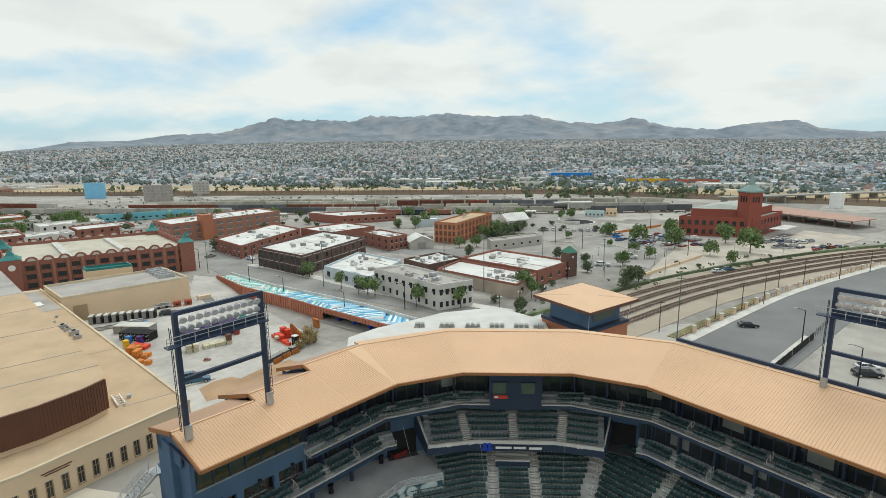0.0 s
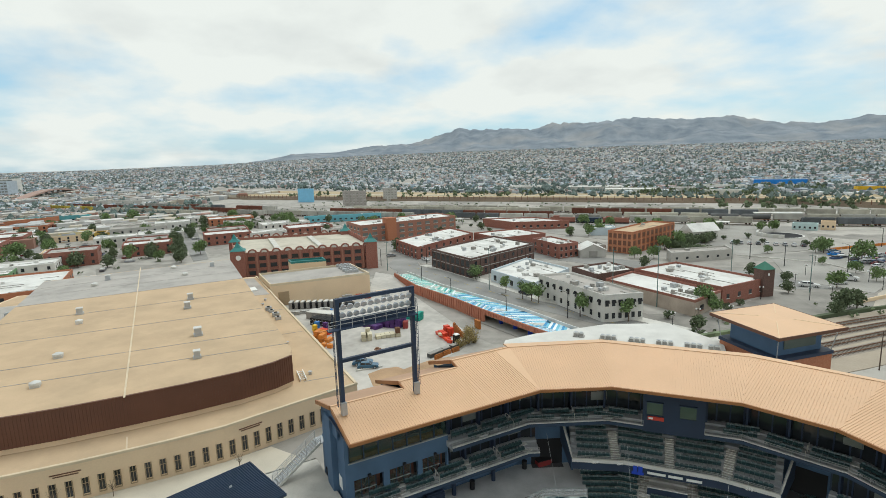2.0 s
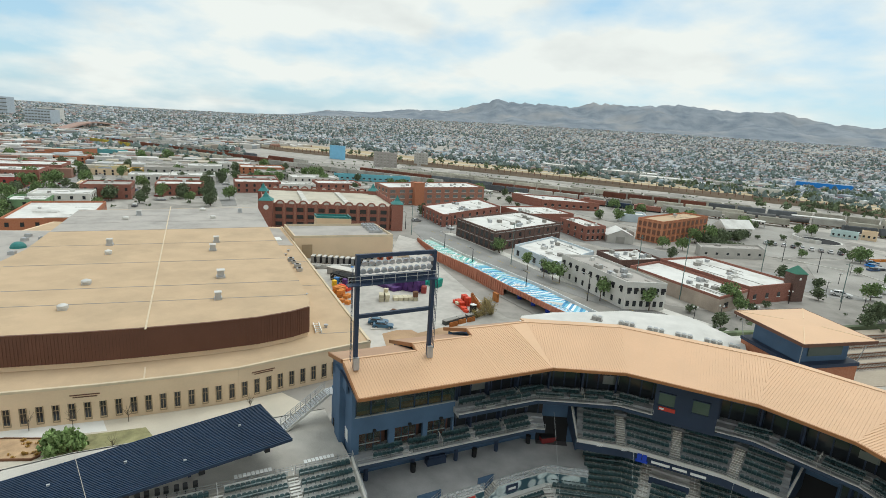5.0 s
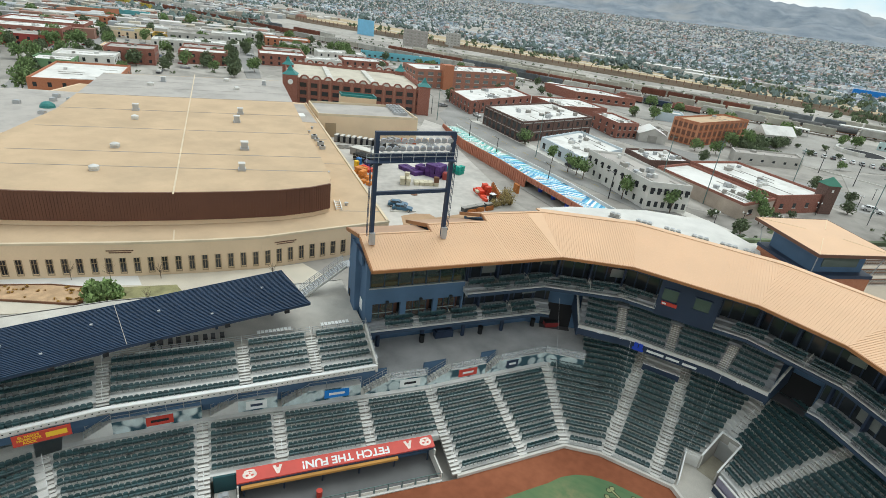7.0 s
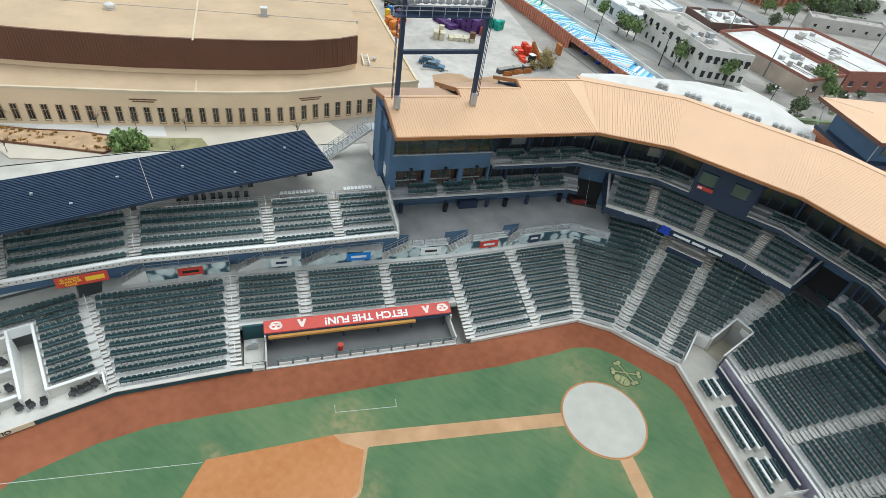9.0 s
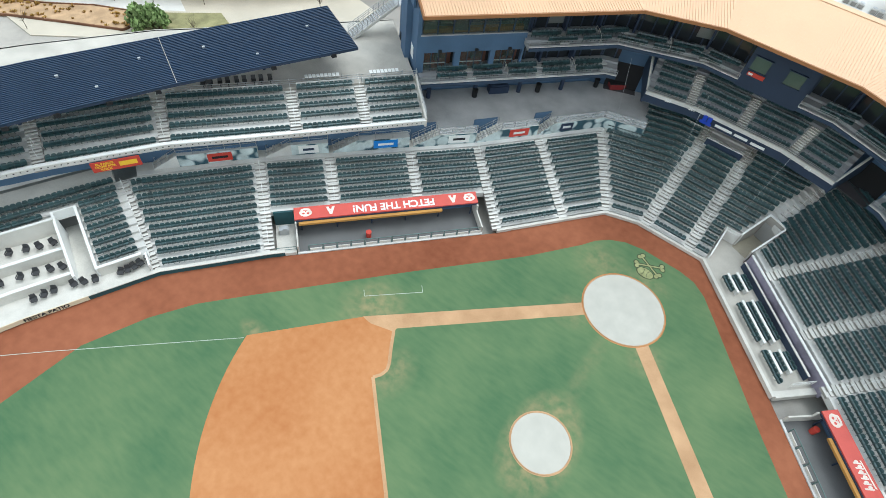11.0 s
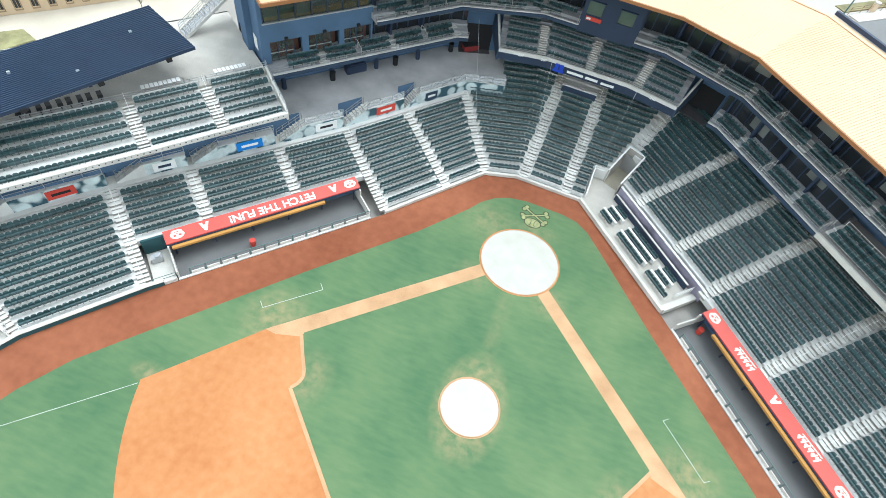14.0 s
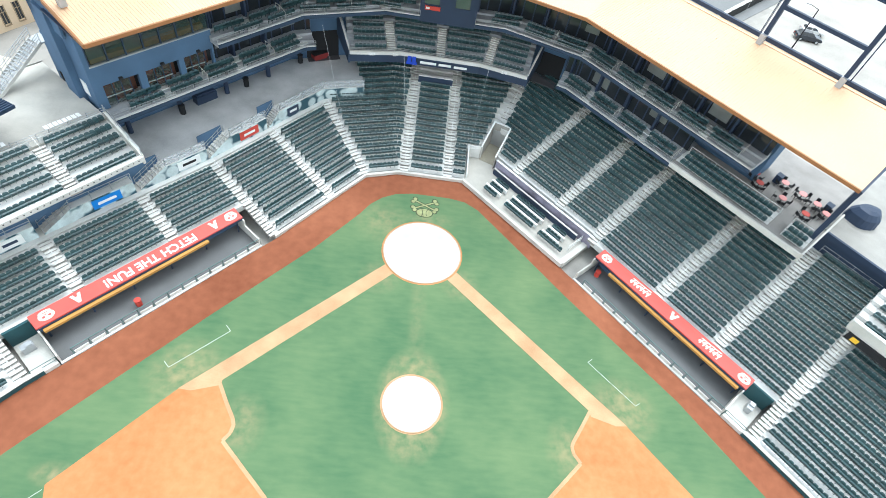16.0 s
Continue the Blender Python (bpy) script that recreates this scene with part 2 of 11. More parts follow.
GLASS = glass_mat("dark_window_glass", (0.022, 0.026, 0.03))
GLASS_G = glass_mat("green_tinted_glass", (0.075, 0.10, 0.085))
def pane_mat():
    m = bpy.data.materials.new("clear_window_pane")
    m.use_nodes = True
    b = m.node_tree.nodes["Principled BSDF"]
    b.inputs["Base Color"].default_value = (0.05, 0.07, 0.06, 1)
    b.inputs["Roughness"].default_value = 0.03
    b.inputs["Alpha"].default_value = 0.4
    b.inputs["Specular IOR Level"].default_value = 0.35
    return m


def mesh_mat():
    m = bpy.data.materials.new("pale_rail_mesh")
    m.use_nodes = True
    b = m.node_tree.nodes["Principled BSDF"]
    b.inputs["Base Color"].default_value = (0.55, 0.58, 0.60, 1)
    b.inputs["Roughness"].default_value = 0.5
    b.inputs["Alpha"].default_value = 0.32
    return m


MESHP = mesh_mat()
PANE = pane_mat()
GLASS_L = glass_mat("pale_window_glass", (0.17, 0.18, 0.17))


def turf_mat():
    m = mat("artificial_turf", (0.060, 0.150, 0.072), 0.95, var=0.06, scale=0.5)
    n, l = m.node_tree.nodes, m.node_tree.links
    b = n["Principled BSDF"]
    geo = n.new("ShaderNodeNewGeometry")
    ns = n.new("ShaderNodeTexNoise"); ns.inputs["Scale"].default_value = 0.12; ns.inputs["Detail"].default_value = 6
    l.new(geo.outputs["Position"], ns.inputs["Vector"])
    mp = n.new("ShaderNodeMapping"); mp.inputs["Rotation"].default_value[2] = radians(8); mp.inputs["Scale"].default_value = (0.35, 1.3, 1)
    l.new(geo.outputs["Position"], mp.inputs["Vector"])
    st = n.new("ShaderNodeTexNoise"); st.inputs["Scale"].default_value = 1.6; st.inputs["Detail"].default_value = 4
    l.new(mp.outputs[0], st.inputs["Vector"])
    ad = n.new("ShaderNodeMath"); ad.operation = "MULTIPLY_ADD"; ad.inputs[1].default_value = 0.36
    l.new(st.outputs["Fac"], ad.inputs[0]); l.new(ns.outputs["Fac"], ad.inputs[2])
    r = n.new("ShaderNodeValToRGB")
    r.color_ramp.elements[0].position, r.color_ramp.elements[1].position = 0.35, 0.95
    r.color_ramp.elements[0].color, r.color_ramp.elements[1].color = (0.046, 0.116, 0.056, 1), (0.138, 0.198, 0.092, 1)
    l.new(ad.outputs[0], r.inputs[0])
    # wear where players run: pale tan patches at the mound, the dirt corners and between mound and plate
    total = None
    for c_, sc_, r0, r1, k_ in (((0, -17.6), (1.0, 0.62), 2.75, 3.7, 0.42), ((0, -20.9), (1.0, 1.0), 0.4, 1.9, 0.62), ((0, -14.2), (1.3, 0.8), 0.3, 1.5, 0.6), ((-14.6, -20.9), (1.0, 0.7), 0.5, 2.4, 0.45),
                                ((14.6, -20.9), (1.0, 0.7), 0.5, 2.4, 0.45), ((0, -9), (1.0, 0.09), 0.1, 1.1, 0.22), ((-27.6, -25.8), (0.5, 0.9), 0.2, 1.0, 0.5), ((-20.5, -16.6), (0.6, 0.6), 0.4, 2.4, 0.6),
                                ((20.5, -16.6), (0.6, 0.6), 0.4, 2.4, 0.6), ((-4.4, -3.6), (1, 1), 0.5, 2.4, 0.45), ((4.4, -3.6), (1, 1), 0.5, 2.4, 0.45), ((-4.6, 4.4), (0.6, 0.6), 0.3, 2.2, 0.4), ((0.5, 5.6), (0.35, 1.0), 0.2, 1.4, 0.35)):
        mp2 = n.new("ShaderNodeMapping"); mp2.vector_type = "POINT"
        mp2.inputs["Scale"].default_value = (*sc_, 0); mp2.inputs["Location"].default_value = (-c_[0] * sc_[0], -c_[1] * sc_[1], 0)
        l.new(geo.outputs["Position"], mp2.inputs["Vector"])
        co = n.new("ShaderNodeVectorMath"); co.operation = "LENGTH"
        l.new(mp2.outputs[0], co.inputs[0])
        wr = n.new("ShaderNodeMapRange"); wr.inputs[1].default_value, wr.inputs[2].default_value = r0, r1
        wr.inputs[3].default_value, wr.inputs[4].default_value = k_, 0.0
        l.new(co.outputs["Value"], wr.inputs[0])
        if total is None:
            total = wr.outputs[0]
        else:
            ad_ = n.new("ShaderNodeMath"); ad_.operation = "MAXIMUM"
            l.new(total, ad_.inputs[0]); l.new(wr.outputs[0], ad_.inputs[1]); total = ad_.outputs[0]
    br = n.new("ShaderNodeTexNoise"); br.inputs["Scale"].default_value = 1.1; br.inputs["Detail"].default_value = 6
    l.new(geo.outputs["Position"], br.inputs["Vector"])
    brr = n.new("ShaderNodeMapRange"); brr.inputs[1].default_value, brr.inputs[2].default_value = 0.32, 0.68
    l.new(br.outputs["Fac"], brr.inputs[0])
    wm = n.new("ShaderNodeMath"); wm.operation = "MULTIPLY"
    l.new(total, wm.inputs[0]); l.new(brr.outputs[0], wm.inputs[1])
    mixw = n.new("ShaderNodeMixRGB"); mixw.inputs[2].default_value = (0.38, 0.28, 0.15, 1)
    l.new(wm.outputs[0], mixw.inputs[0]); l.new(r.outputs[0], mixw.inputs[1])
    l.new(mixw.outputs[0], b.inputs["Base Color"])
    return m


TURF = turf_mat()


# ---- mesh building ----
class MB:
    """Collects boxes, prisms and tubes into one mesh."""

    def __init__(self):
        self.v, self.f, self.mi, self.cur = [], [], [], 0

    def raw(self, vs, fs):
        b = len(self.v)
        self.v += [tuple(p) for p in vs]
        for f in fs:
            self.f.append(tuple(b + i for i in f))
            self.mi.append(self.cur)

    def hexa(self, bot, top):
        n = len(bot)
        self.raw(list(bot) + list(top), [tuple(range(n))[::-1], tuple(range(n, 2 * n))] + [(i, (i + 1) % n, n + (i + 1) % n, n + i) for i in range(n)])

    def prism(self, poly, z0, z1):
        a = sum(poly[i][0] * poly[(i + 1) % len(poly)][1] - poly[(i + 1) % len(poly)][0] * poly[i][1] for i in range(len(poly)))
        if a < 0:
            poly = poly[::-1]
        f0 = z0 if callable(z0) else (lambda p: z0)
        f1 = z1 if callable(z1) else (lambda p: z1)
        self.hexa([(p[0], p[1], f0(p)) for p in poly], [(p[0], p[1], f1(p)) for p in poly])

    def box(self, x, y, z, sx, sy, sz, rot=0.0):
        """Centre x, y; bottom z; rot in radians."""
        c, s = math.cos(rot), math.sin(rot)
        q = [(x + c * a - s * b, y + s * a + c * b) for a, b in ((-sx / 2, -sy / 2), (sx / 2, -sy / 2), (sx / 2, sy / 2), (-sx / 2, sy / 2))]
        self.hexa([(a, b, z) for a, b in q], [(a, b, z + sz) for a, b in q])

    def tube(self, p, q, r, n=6, r2=None):
        p, q = Vector(p), Vector(q)
        d = (q - p).normalized()
        a = d.orthogonal().normalized()
        b = d.cross(a)
        r2 = r if r2 is None else r2
        ring = [(math.cos(2 * math.pi * i / n), math.sin(2 * math.pi * i / n)) for i in range(n)]
        self.hexa([p + a * (c * r) + b * (s * r) for c, s in ring], [q + a * (c * r2) + b * (s * r2) for c, s in ring])

    def bar(self, p, q, w, h):
        """A straight bar of width w and height h from p to q."""
        p, q = Vector(p), Vector(q)
        d = (q - p)
        s = Vector((-d.y, d.x, 0))
        s = (s.normalized() if s.length > 1e-6 else Vector((1, 0, 0))) * (w / 2)
        u = d.cross(s).normalized() * (h / 2)
        if u.z < 0:
            u = -u
        self.hexa([p - s - u, p + s - u, p + s + u, p - s + u], [q - s - u, q + s - u, q + s + u, q - s + u])

    def mesh(self, name, *mats):
        me = bpy.data.meshes.new(name)
        me.from_pydata(self.v, [], self.f)
        for m in mats:
            me.materials.append(m)
        if len(mats) > 1:
            me.polygons.foreach_set("material_index", self.mi)
        me.update()
        return me

    def ob(self, name, *mats, parent=None, label="", category="", group="", kind=""):
        o = new(name, self.mesh(name, *mats))
        if parent:
            o.parent = parent
        return tagged(o, label, category, group, kind)


def empty(name, label, category, group="", kind="", loc=(0, 0, 0), rz=0.0):
    e = new(name)
    e.location, e.rotation_euler = loc, (0, 0, rz)
    e.empty_display_size = 0.3
    return tagged(e, label, category, group, kind)


def part(name, mb, material, parent, label=""):
    return mb.ob(name, *(material if isinstance(material, tuple) else (material,)), parent=parent, label=label)


V2 = lambda p: Vector((p[0], p[1]))


def seg_n(a, b):
    d = (V2(b) - V2(a)).normalized()
    return Vector((-d.y, d.x))


def offs(poly, o):
    """The polyline moved sideways by o (a number, or one for each corner), to its left."""
    out = []
    for i, p in enumerate(poly):
        w = o[i] if isinstance(o, (list, tuple)) else o
        if i == 0:
            n = seg_n(poly[0], poly[1]); k = 1
        elif i == len(poly) - 1:
            n = seg_n(poly[-2], poly[-1]); k = 1
        else:
            n1, n2 = seg_n(poly[i - 1], p), seg_n(p, poly[i + 1])
            n = (n1 + n2).normalized(); k = 1 / n.dot(n1)
        out.append((p[0] + n.x * w * k, p[1] + n.y * w * k))
    return out


def at(poly, s):
    """The point and the outward direction (per metre of offset) at s = corner number + fraction."""
    i = min(int(s), len(poly) - 2)
    fr = s - i
    a, b = V2(poly[i]), V2(poly[i + 1])
    p = a.lerp(b, fr)
    n = seg_n(a, b)
    if fr < 1e-6 and i > 0:
        n1 = seg_n(poly[i - 1], poly[i])
        m = (n + n1).normalized()
        n = m / m.dot(n1)
    return p, n


def row_line(poly, sa, sb, o):
    """The line at offset o between two crosswise cuts sa and sb."""
    off = offs(poly, o)
    pa, na = at(poly, sa)
    pb, nb = at(poly, sb)
    pts = [pa + na * o] + [V2(off[i]) for i in range(int(math.floor(sa)) + 1, int(math.ceil(sb)))] + [pb + nb * o]
    return [(p.x, p.y) for p in pts]


def along(line, step, a=0.0, b=0.0):
    """Points and directions every step along a line, leaving a and b free at its ends."""
    segs = [(V2(line[i]), V2(line[i + 1])) for i in range(len(line) - 1)]
    tot = sum((q - p).length for p, q in segs)
    n = int((tot - a - b) / step)
    if n < 1:
        return
    s0 = a + (tot - a - b - n * step) / 2 + step / 2
    for k in range(n):
        s = s0 + k * step
        for p, q in segs:
            ln = (q - p).length
            if s <= ln:
                d = (q - p) / ln
                yield p + d * s, d
                break
            s -= ln


def railing(name, line, z, h=1.05, parent=None, mat_=None, step=1.5, bars=2):
    """Posts and rails along points; z a number or one for each point."""
    mb = MB()
    zs = z if isinstance(z, (list, tuple)) else [z] * len(line)
    for i in range(len(line) - 1):
        p, q = Vector((*line[i], zs[i])), Vector((*line[i + 1], zs[i + 1]))
        n = max(1, int((q - p).length / step))
        for k in range(n + (i == len(line) - 2)):
            b = p.lerp(q, k / n)
            mb.bar(b, b + Vector((0.001, 0, h)), 0.05, 0.05)
        for j in range(bars):
            u = Vector((0, 0, h * (1 - j / bars * 0.8)))
            mb.bar(p + u, q + u, 0.045, 0.045)
    return mb.ob(name, mat_ or STEEL, parent=parent) if parent else mb.ob(name, mat_ or STEEL, label="galvanised steel guard rail on concrete", category="railing")

# ---- playing field ----
F = [(-45.6, -43.0), (-44.0, -38.4), (-41.8, -33.2), (-39.3, -27.4), (-32.8, -18.9), (-16.2, 0.1), (-7.6, 11.5), (-3.7, 12.8),
     (4.5, 12.7), (16.4, 0.3), (32.7, -18.5), (40.0, -27.5), (46.0, -39.0)]
OUT = [(46.0, -120.0), (-45.6, -120.0)]


def sheet(name, poly, z, material, label, kind="structure", category="", thick=0.02):
    mb = MB()
    mb.prism(list(poly), z - thick, z)
    return mb.ob(name, material, label=label, kind=kind, category=category)


def arc(cx, cy, r, a0, a1, n):
    return [(cx + r * math.cos(radians(a0 + (a1 - a0) * i / n)), cy + r * math.sin(radians(a0 + (a1 - a0) * i / n))) for i in range(n + 1)]


sheet("ground_field_base", F + OUT, 0.0, CLAY, "red-brown clay warning track round the ball field", thick=0.4)
# turf: inner edge of the warning track
G = [(-38.2, -36.6), (-36.2, -31.2), (-34.0, -27.3), (-30.8, -23.3), (-27.5, -19.3), (-20.3, -10.5), (-11.8, -0.5), (-7.6, 5.3), (-6.6, 7.0), (-5.3, 8.3), (-3.7, 9.2), (-1.6, 9.65), (3.0, 9.6), (5.0, 9.2), (6.6, 8.1),
     (8.4, 6.0), (16.4, -3.6), (26.6, -15.1), (33.0, -24.0), (38.5, -36.0)]
sheet("turf", G + [(40, -112), (-40, -112)], 0.008, TURF, "green artificial turf of the ball field with faded wear")
HP, MD = (0.05, 0.5), (0.0, -17.6)
# infield dirt: between the arc and the turf square
d45 = math.sqrt(0.5)
arcpts = [p for p in arc(0, -18.4, 28.96, 196.5, 343.5, 60)]
inn = [(-15.8, -22.0), (-0.0, -36.6), (15.8, -22.0)]
edge = [(17.2, -16.9), (16.1, -18.6), (15.15, -20.0), (14.95, -20.5), (15.05, -21.1), (15.6, -21.9), (1.6, -35.6), (1.0, -36.6), (-1.0, -36.6), (-1.6, -35.6),
        (-15.7, -22.3), (-15.25, -21.6), (-15.15, -20.9), (-15.4, -20.3), (-16.2, -19.1), (-17.3, -17.3)]
dirt = arcpts + [(20.6, -18.0)] + edge + [(-20.6, -18.0)]
sheet("infield_dirt", dirt, 0.016, INFIELD, "orange infield dirt with scuffed edges")
mb = MB()
for i, (p, q) in enumerate(zip(edge, edge[1:])):
    n = seg_n(p, q) * 0.16
    mb.prism([V2(p) - n, V2(q) - n, V2(q) + n, V2(p) + n], 0.001, 0.0245 + 0.0045 * (i % 2))
mb.ob("infield_rim", PATH_D, label="pale worn rim between the infield dirt and the turf", kind="structure")

for sx in (-1, 1):
    w = [(sx * 2.6, -2.6), (sx * 3.4, -1.3), (sx * 20.7, -18.05), (sx * 19.6, -18.15), (sx * 17.22, -17.4), (sx * 17.2, -16.9)]
    sheet("base_path", w, 0.020, PATH_D, "pale orange dirt base path from home plate", kind="structure")
sheet("home_plate_dirt", arc(*HP, 4.62, 0, 360, 48)[:-1], 0.024, INFIELD, "ring of orange dirt round the home plate cover")
sheet("mound_dirt", arc(*MD, 2.92, 0, 360, 40)[:-1], 0.024, PATH_D, "ring of pale dirt round the pitcher's mound")


def tarp(name, c, r, label, h):
    mb = MB()
    n, rings = 48, 7
    pts = [(c[0], c[1], 0.05 + h)]
    for k in range(1, rings + 1):
        for i in range(n):
            a = 2 * math.pi * i / n
            rr = r * k / rings * (1 + (0.012 * math.sin(5 * a + 1) if k == rings else 0))
            z = 0.05 + h * max(0, 1 - (k / rings) ** 2) + 0.02 * noise.noise((rr * math.cos(a) * 0.8, rr * math.sin(a) * 0.8, r))
            pts.append((c[0] + rr * math.cos(a), c[1] + rr * math.sin(a), z if k < rings else 0.035))
    fs = [(0, 1 + i, 1 + (i + 1) % n) for i in range(n)]
    for k in range(1, rings):
        b0, b1 = 1 + (k - 1) * n, 1 + k * n
        fs += [(b0 + i, b1 + i, b1 + (i + 1) % n, b0 + (i + 1) % n) for i in range(n)]
    mb.raw(pts, fs)
    o = mb.ob(name, TARP, label=label, category="tarpaulin")
    o.data.polygons.foreach_set("use_smooth", [True] * len(o.data.polygons))
    rim = MB()
    for i in range(n):
        a, b = 2 * math.pi * i / n, 2 * math.pi * (i + 1) / n
        rim.tube((c[0] + r * math.cos(a), c[1] + r * math.sin(a), 0.04), (c[0] + r * math.cos(b), c[1] + r * math.sin(b), 0.04), 0.06, 5)
    part("edge_hem", rim, PATH_D, o, "dusty weighted hem")
    return o


tarp("home_plate_cover", HP, 4.45, "round white tarpaulin over the home plate dirt", 0.05)
tarp("mound_cover", MD, 2.78, "round white tarpaulin over the pitcher's mound", 0.22)


def stripe(name, pts, label, w=0.055, z=0.026):
    mb = MB()
    for p, q in zip(pts, pts[1:]):
        d = (V2(q) - V2(p)).normalized() * (w / 2)
        n = Vector((-d.y, d.x))
        a, b = V2(p) - d, V2(q) + d
        mb.prism([a - n, b - n, b + n, a + n], z - 0.01, z)
    return mb.ob(name, LINE, label=label, kind="structure")


stripe("coach_box_line", [(-18.4, -11.3), (-17.85, -11.9), (-22.15, -16.15), (-22.7, -15.6)], "white chalk coach's box line on turf")
stripe("coach_box_line", [(18.3, -11.2), (17.8, -11.6), (22.0, -15.9), (22.5, -15.6)], "white chalk coach's box line on turf")
stripe("foul_line", [(-27.8, -27.0), (-39.6, -38.5), (-47, -46)], "thin white foul line on turf")
stripe("foul_line", [(28.6, -28.6), (40, -40)], "thin white foul line on turf")
# emblem in the turf behind home plate: ball over crossed bones
ex, ey = 0.0, 7.25


def emblem_shape(grow, z):
    m_ = MB()
    for a in (28, -28):
        c, s = math.cos(radians(a)), math.sin(radians(a))
        for t in (-1.5, 1.5):
            for q in (-0.25, 0.25):
                px, py = ex + c * t - s * q, ey + 0.62 + s * t + c * q
                m_.prism(arc(px, py, 0.27 + grow, 0, 360, 12)[:-1], 0.01, z + 0.001 * (q > 0))
        m_.prism([(ex + c * t - s * q, ey + 0.62 + s * t + c * q) for t, q in ((-1.45, -0.11 - grow), (1.45, -0.11 - grow), (1.45, 0.11 + grow), (-1.45, 0.11 + grow))], 0.01, z - 0.001 - 0.0005 * (a > 0))
    m_.prism([(ex + (0.98 + grow) * math.cos(2 * math.pi * i / 24), ey - 0.65 + (0.66 + grow) * math.sin(2 * math.pi * i / 24)) for i in range(24)], 0.01, z + 0.003)
    return m_


emb = emblem_shape(0.09, 0.017).ob("turf_emblem", mat("dark_paint_on_turf", (0.045, 0.06, 0.03), 0.9, var=0.3, scale=4), label="tan painted emblem of ball and crossed bones on turf", category="field marking")
part("fill", emblem_shape(-0.02, 0.023), mat("tan_paint_on_turf", (0.26, 0.27, 0.13), 0.9, var=0.3, scale=4), emb, "faded tan fill")
for sg_ in (-1, 1):
    m_ = MB(); pts_ = [(ex + sg_ * (0.4 + 0.2 * math.cos(t_)), ey - 0.65 + 0.5 * math.sin(t_)) for t_ in [math.pi * (0.55 + 0.9 * k_ / 8) for k_ in range(9)]]
    for a_, b_ in zip(pts_, pts_[1:]):
        m_.bar((*a_, 0.026), (*b_, 0.026), 0.06, 0.006)
    part("seam_line", m_, bpy.data.materials["dark_paint_on_turf"], emb, "dark seam line of the ball")

# ---- front wall of the stands ----
DUG_L, DUG_R = (4.112, 4.93), (9.07, 9.875)
SLOPE, Z0, PITCH = 0.353, 0.36, 0.84


def zrow(o):
    return Z0 + SLOPE * max(0.0, o)


def zpatio(o):
    return 0.75 + 0.33 * max(0.0, o)


def wall_strip(name, poly, sa, sb, o, th, z0, z1, material, label, kind="structure", cap=None, parent=None):
    a, b = row_line(poly, sa, sb, o), row_line(poly, sa, sb, o + th)
    mb = MB()
    for i in range(len(a) - 1):
        mb.prism([a[i], a[i + 1], b[i + 1], b[i]], z0, z1)
        if cap:
            mb.cur = 1
            ao, bo = row_line(poly, sa, sb, o - 0.05), row_line(poly, sa, sb, o + th + 0.05)
            mb.prism([ao[i], ao[i + 1], bo[i + 1], bo[i]], z1, z1 + 0.09)
            mb.cur = 0
    m = (material, cap) if cap else (material,)
    return mb.ob(name, *m, label=label, kind=kind) if not parent else mb.ob(name, *m, parent=parent, label=label)


GREEN_PAD = mat("dark_teal_wall_padding", (0.025, 0.075, 0.085), 0.6)
wall_strip("wall_field_west", F, 0, 4.06, 0.0, 0.3, -0.2, 0.62, GREEN_PAD, "dark teal padded field wall with white cap", cap=CONC_L)
wall_strip("wall_field_centre", F, 5.0, 8.0, 0.0, 0.25, -0.2, 0.36, CONC_L, "pale concrete field wall", cap=CONC_L)
wall_strip("wall_field_boxes", F, 8.0, 8.98, 0.0, 0.25, -0.2, 0.52, CONC_L, "pale concrete field wall in front of the box seats", cap=CONC_L)
wall_strip("wall_field_east", F, 9.97, 12.0, 0.0, 0.3, -0.2, 0.55, GREEN_PAD, "dark teal padded field wall with white cap", cap=CONC_L)


# ---- seats ----
def seat_template():
    mb = MB()
    # backrest with an arched top, leaning back
    prof = [(-0.225, 0.36), (0.225, 0.36), (0.244, 0.58), (0.222, 0.71), (0.12, 0.78), (-0.12, 0.78), (-0.222, 0.71), (-0.244, 0.58)]
    lean = lambda x, z, t: (x * (1 - 0.06 * (t > 0)), 0.08 + 0.36 * (z - 0.36) + t - 0.5 * abs(x) * 0.25, z)
    n = len(prof)
    mb.raw([lean(x, z, 0.0) for x, z in prof] + [lean(x, z, 0.085) for x, z in prof],
           [tuple(range(n)), tuple(range(2 * n - 1, n - 1, -1))] + [(i, n + i, n + (i + 1) % n, (i + 1) % n) for i in range(n)])
    # tipped-up seat pan
    mb.hexa([(-0.215, -0.06, 0.36), (0.215, -0.06, 0.36), (0.215, 0.10, 0.36), (-0.215, 0.10, 0.36)],
            [(-0.20, -0.11, 0.60), (0.20, -0.11, 0.60), (0.205, 0.03, 0.66), (-0.205, 0.03, 0.66)])
    mb.hexa([(-0.25, 0.10, 0.0), (-0.228, 0.10, 0.0), (-0.228, 0.16, 0.0), (-0.25, 0.16, 0.0)],
            [(-0.25, -0.10, 0.58), (-0.228, -0.10, 0.58), (-0.228, 0.14, 0.58), (-0.25, 0.14, 0.58)])
    return np.array(mb.v) * np.array((1.05, 1.0, 1.13)), mb.f


ST_V, ST_F = seat_template()


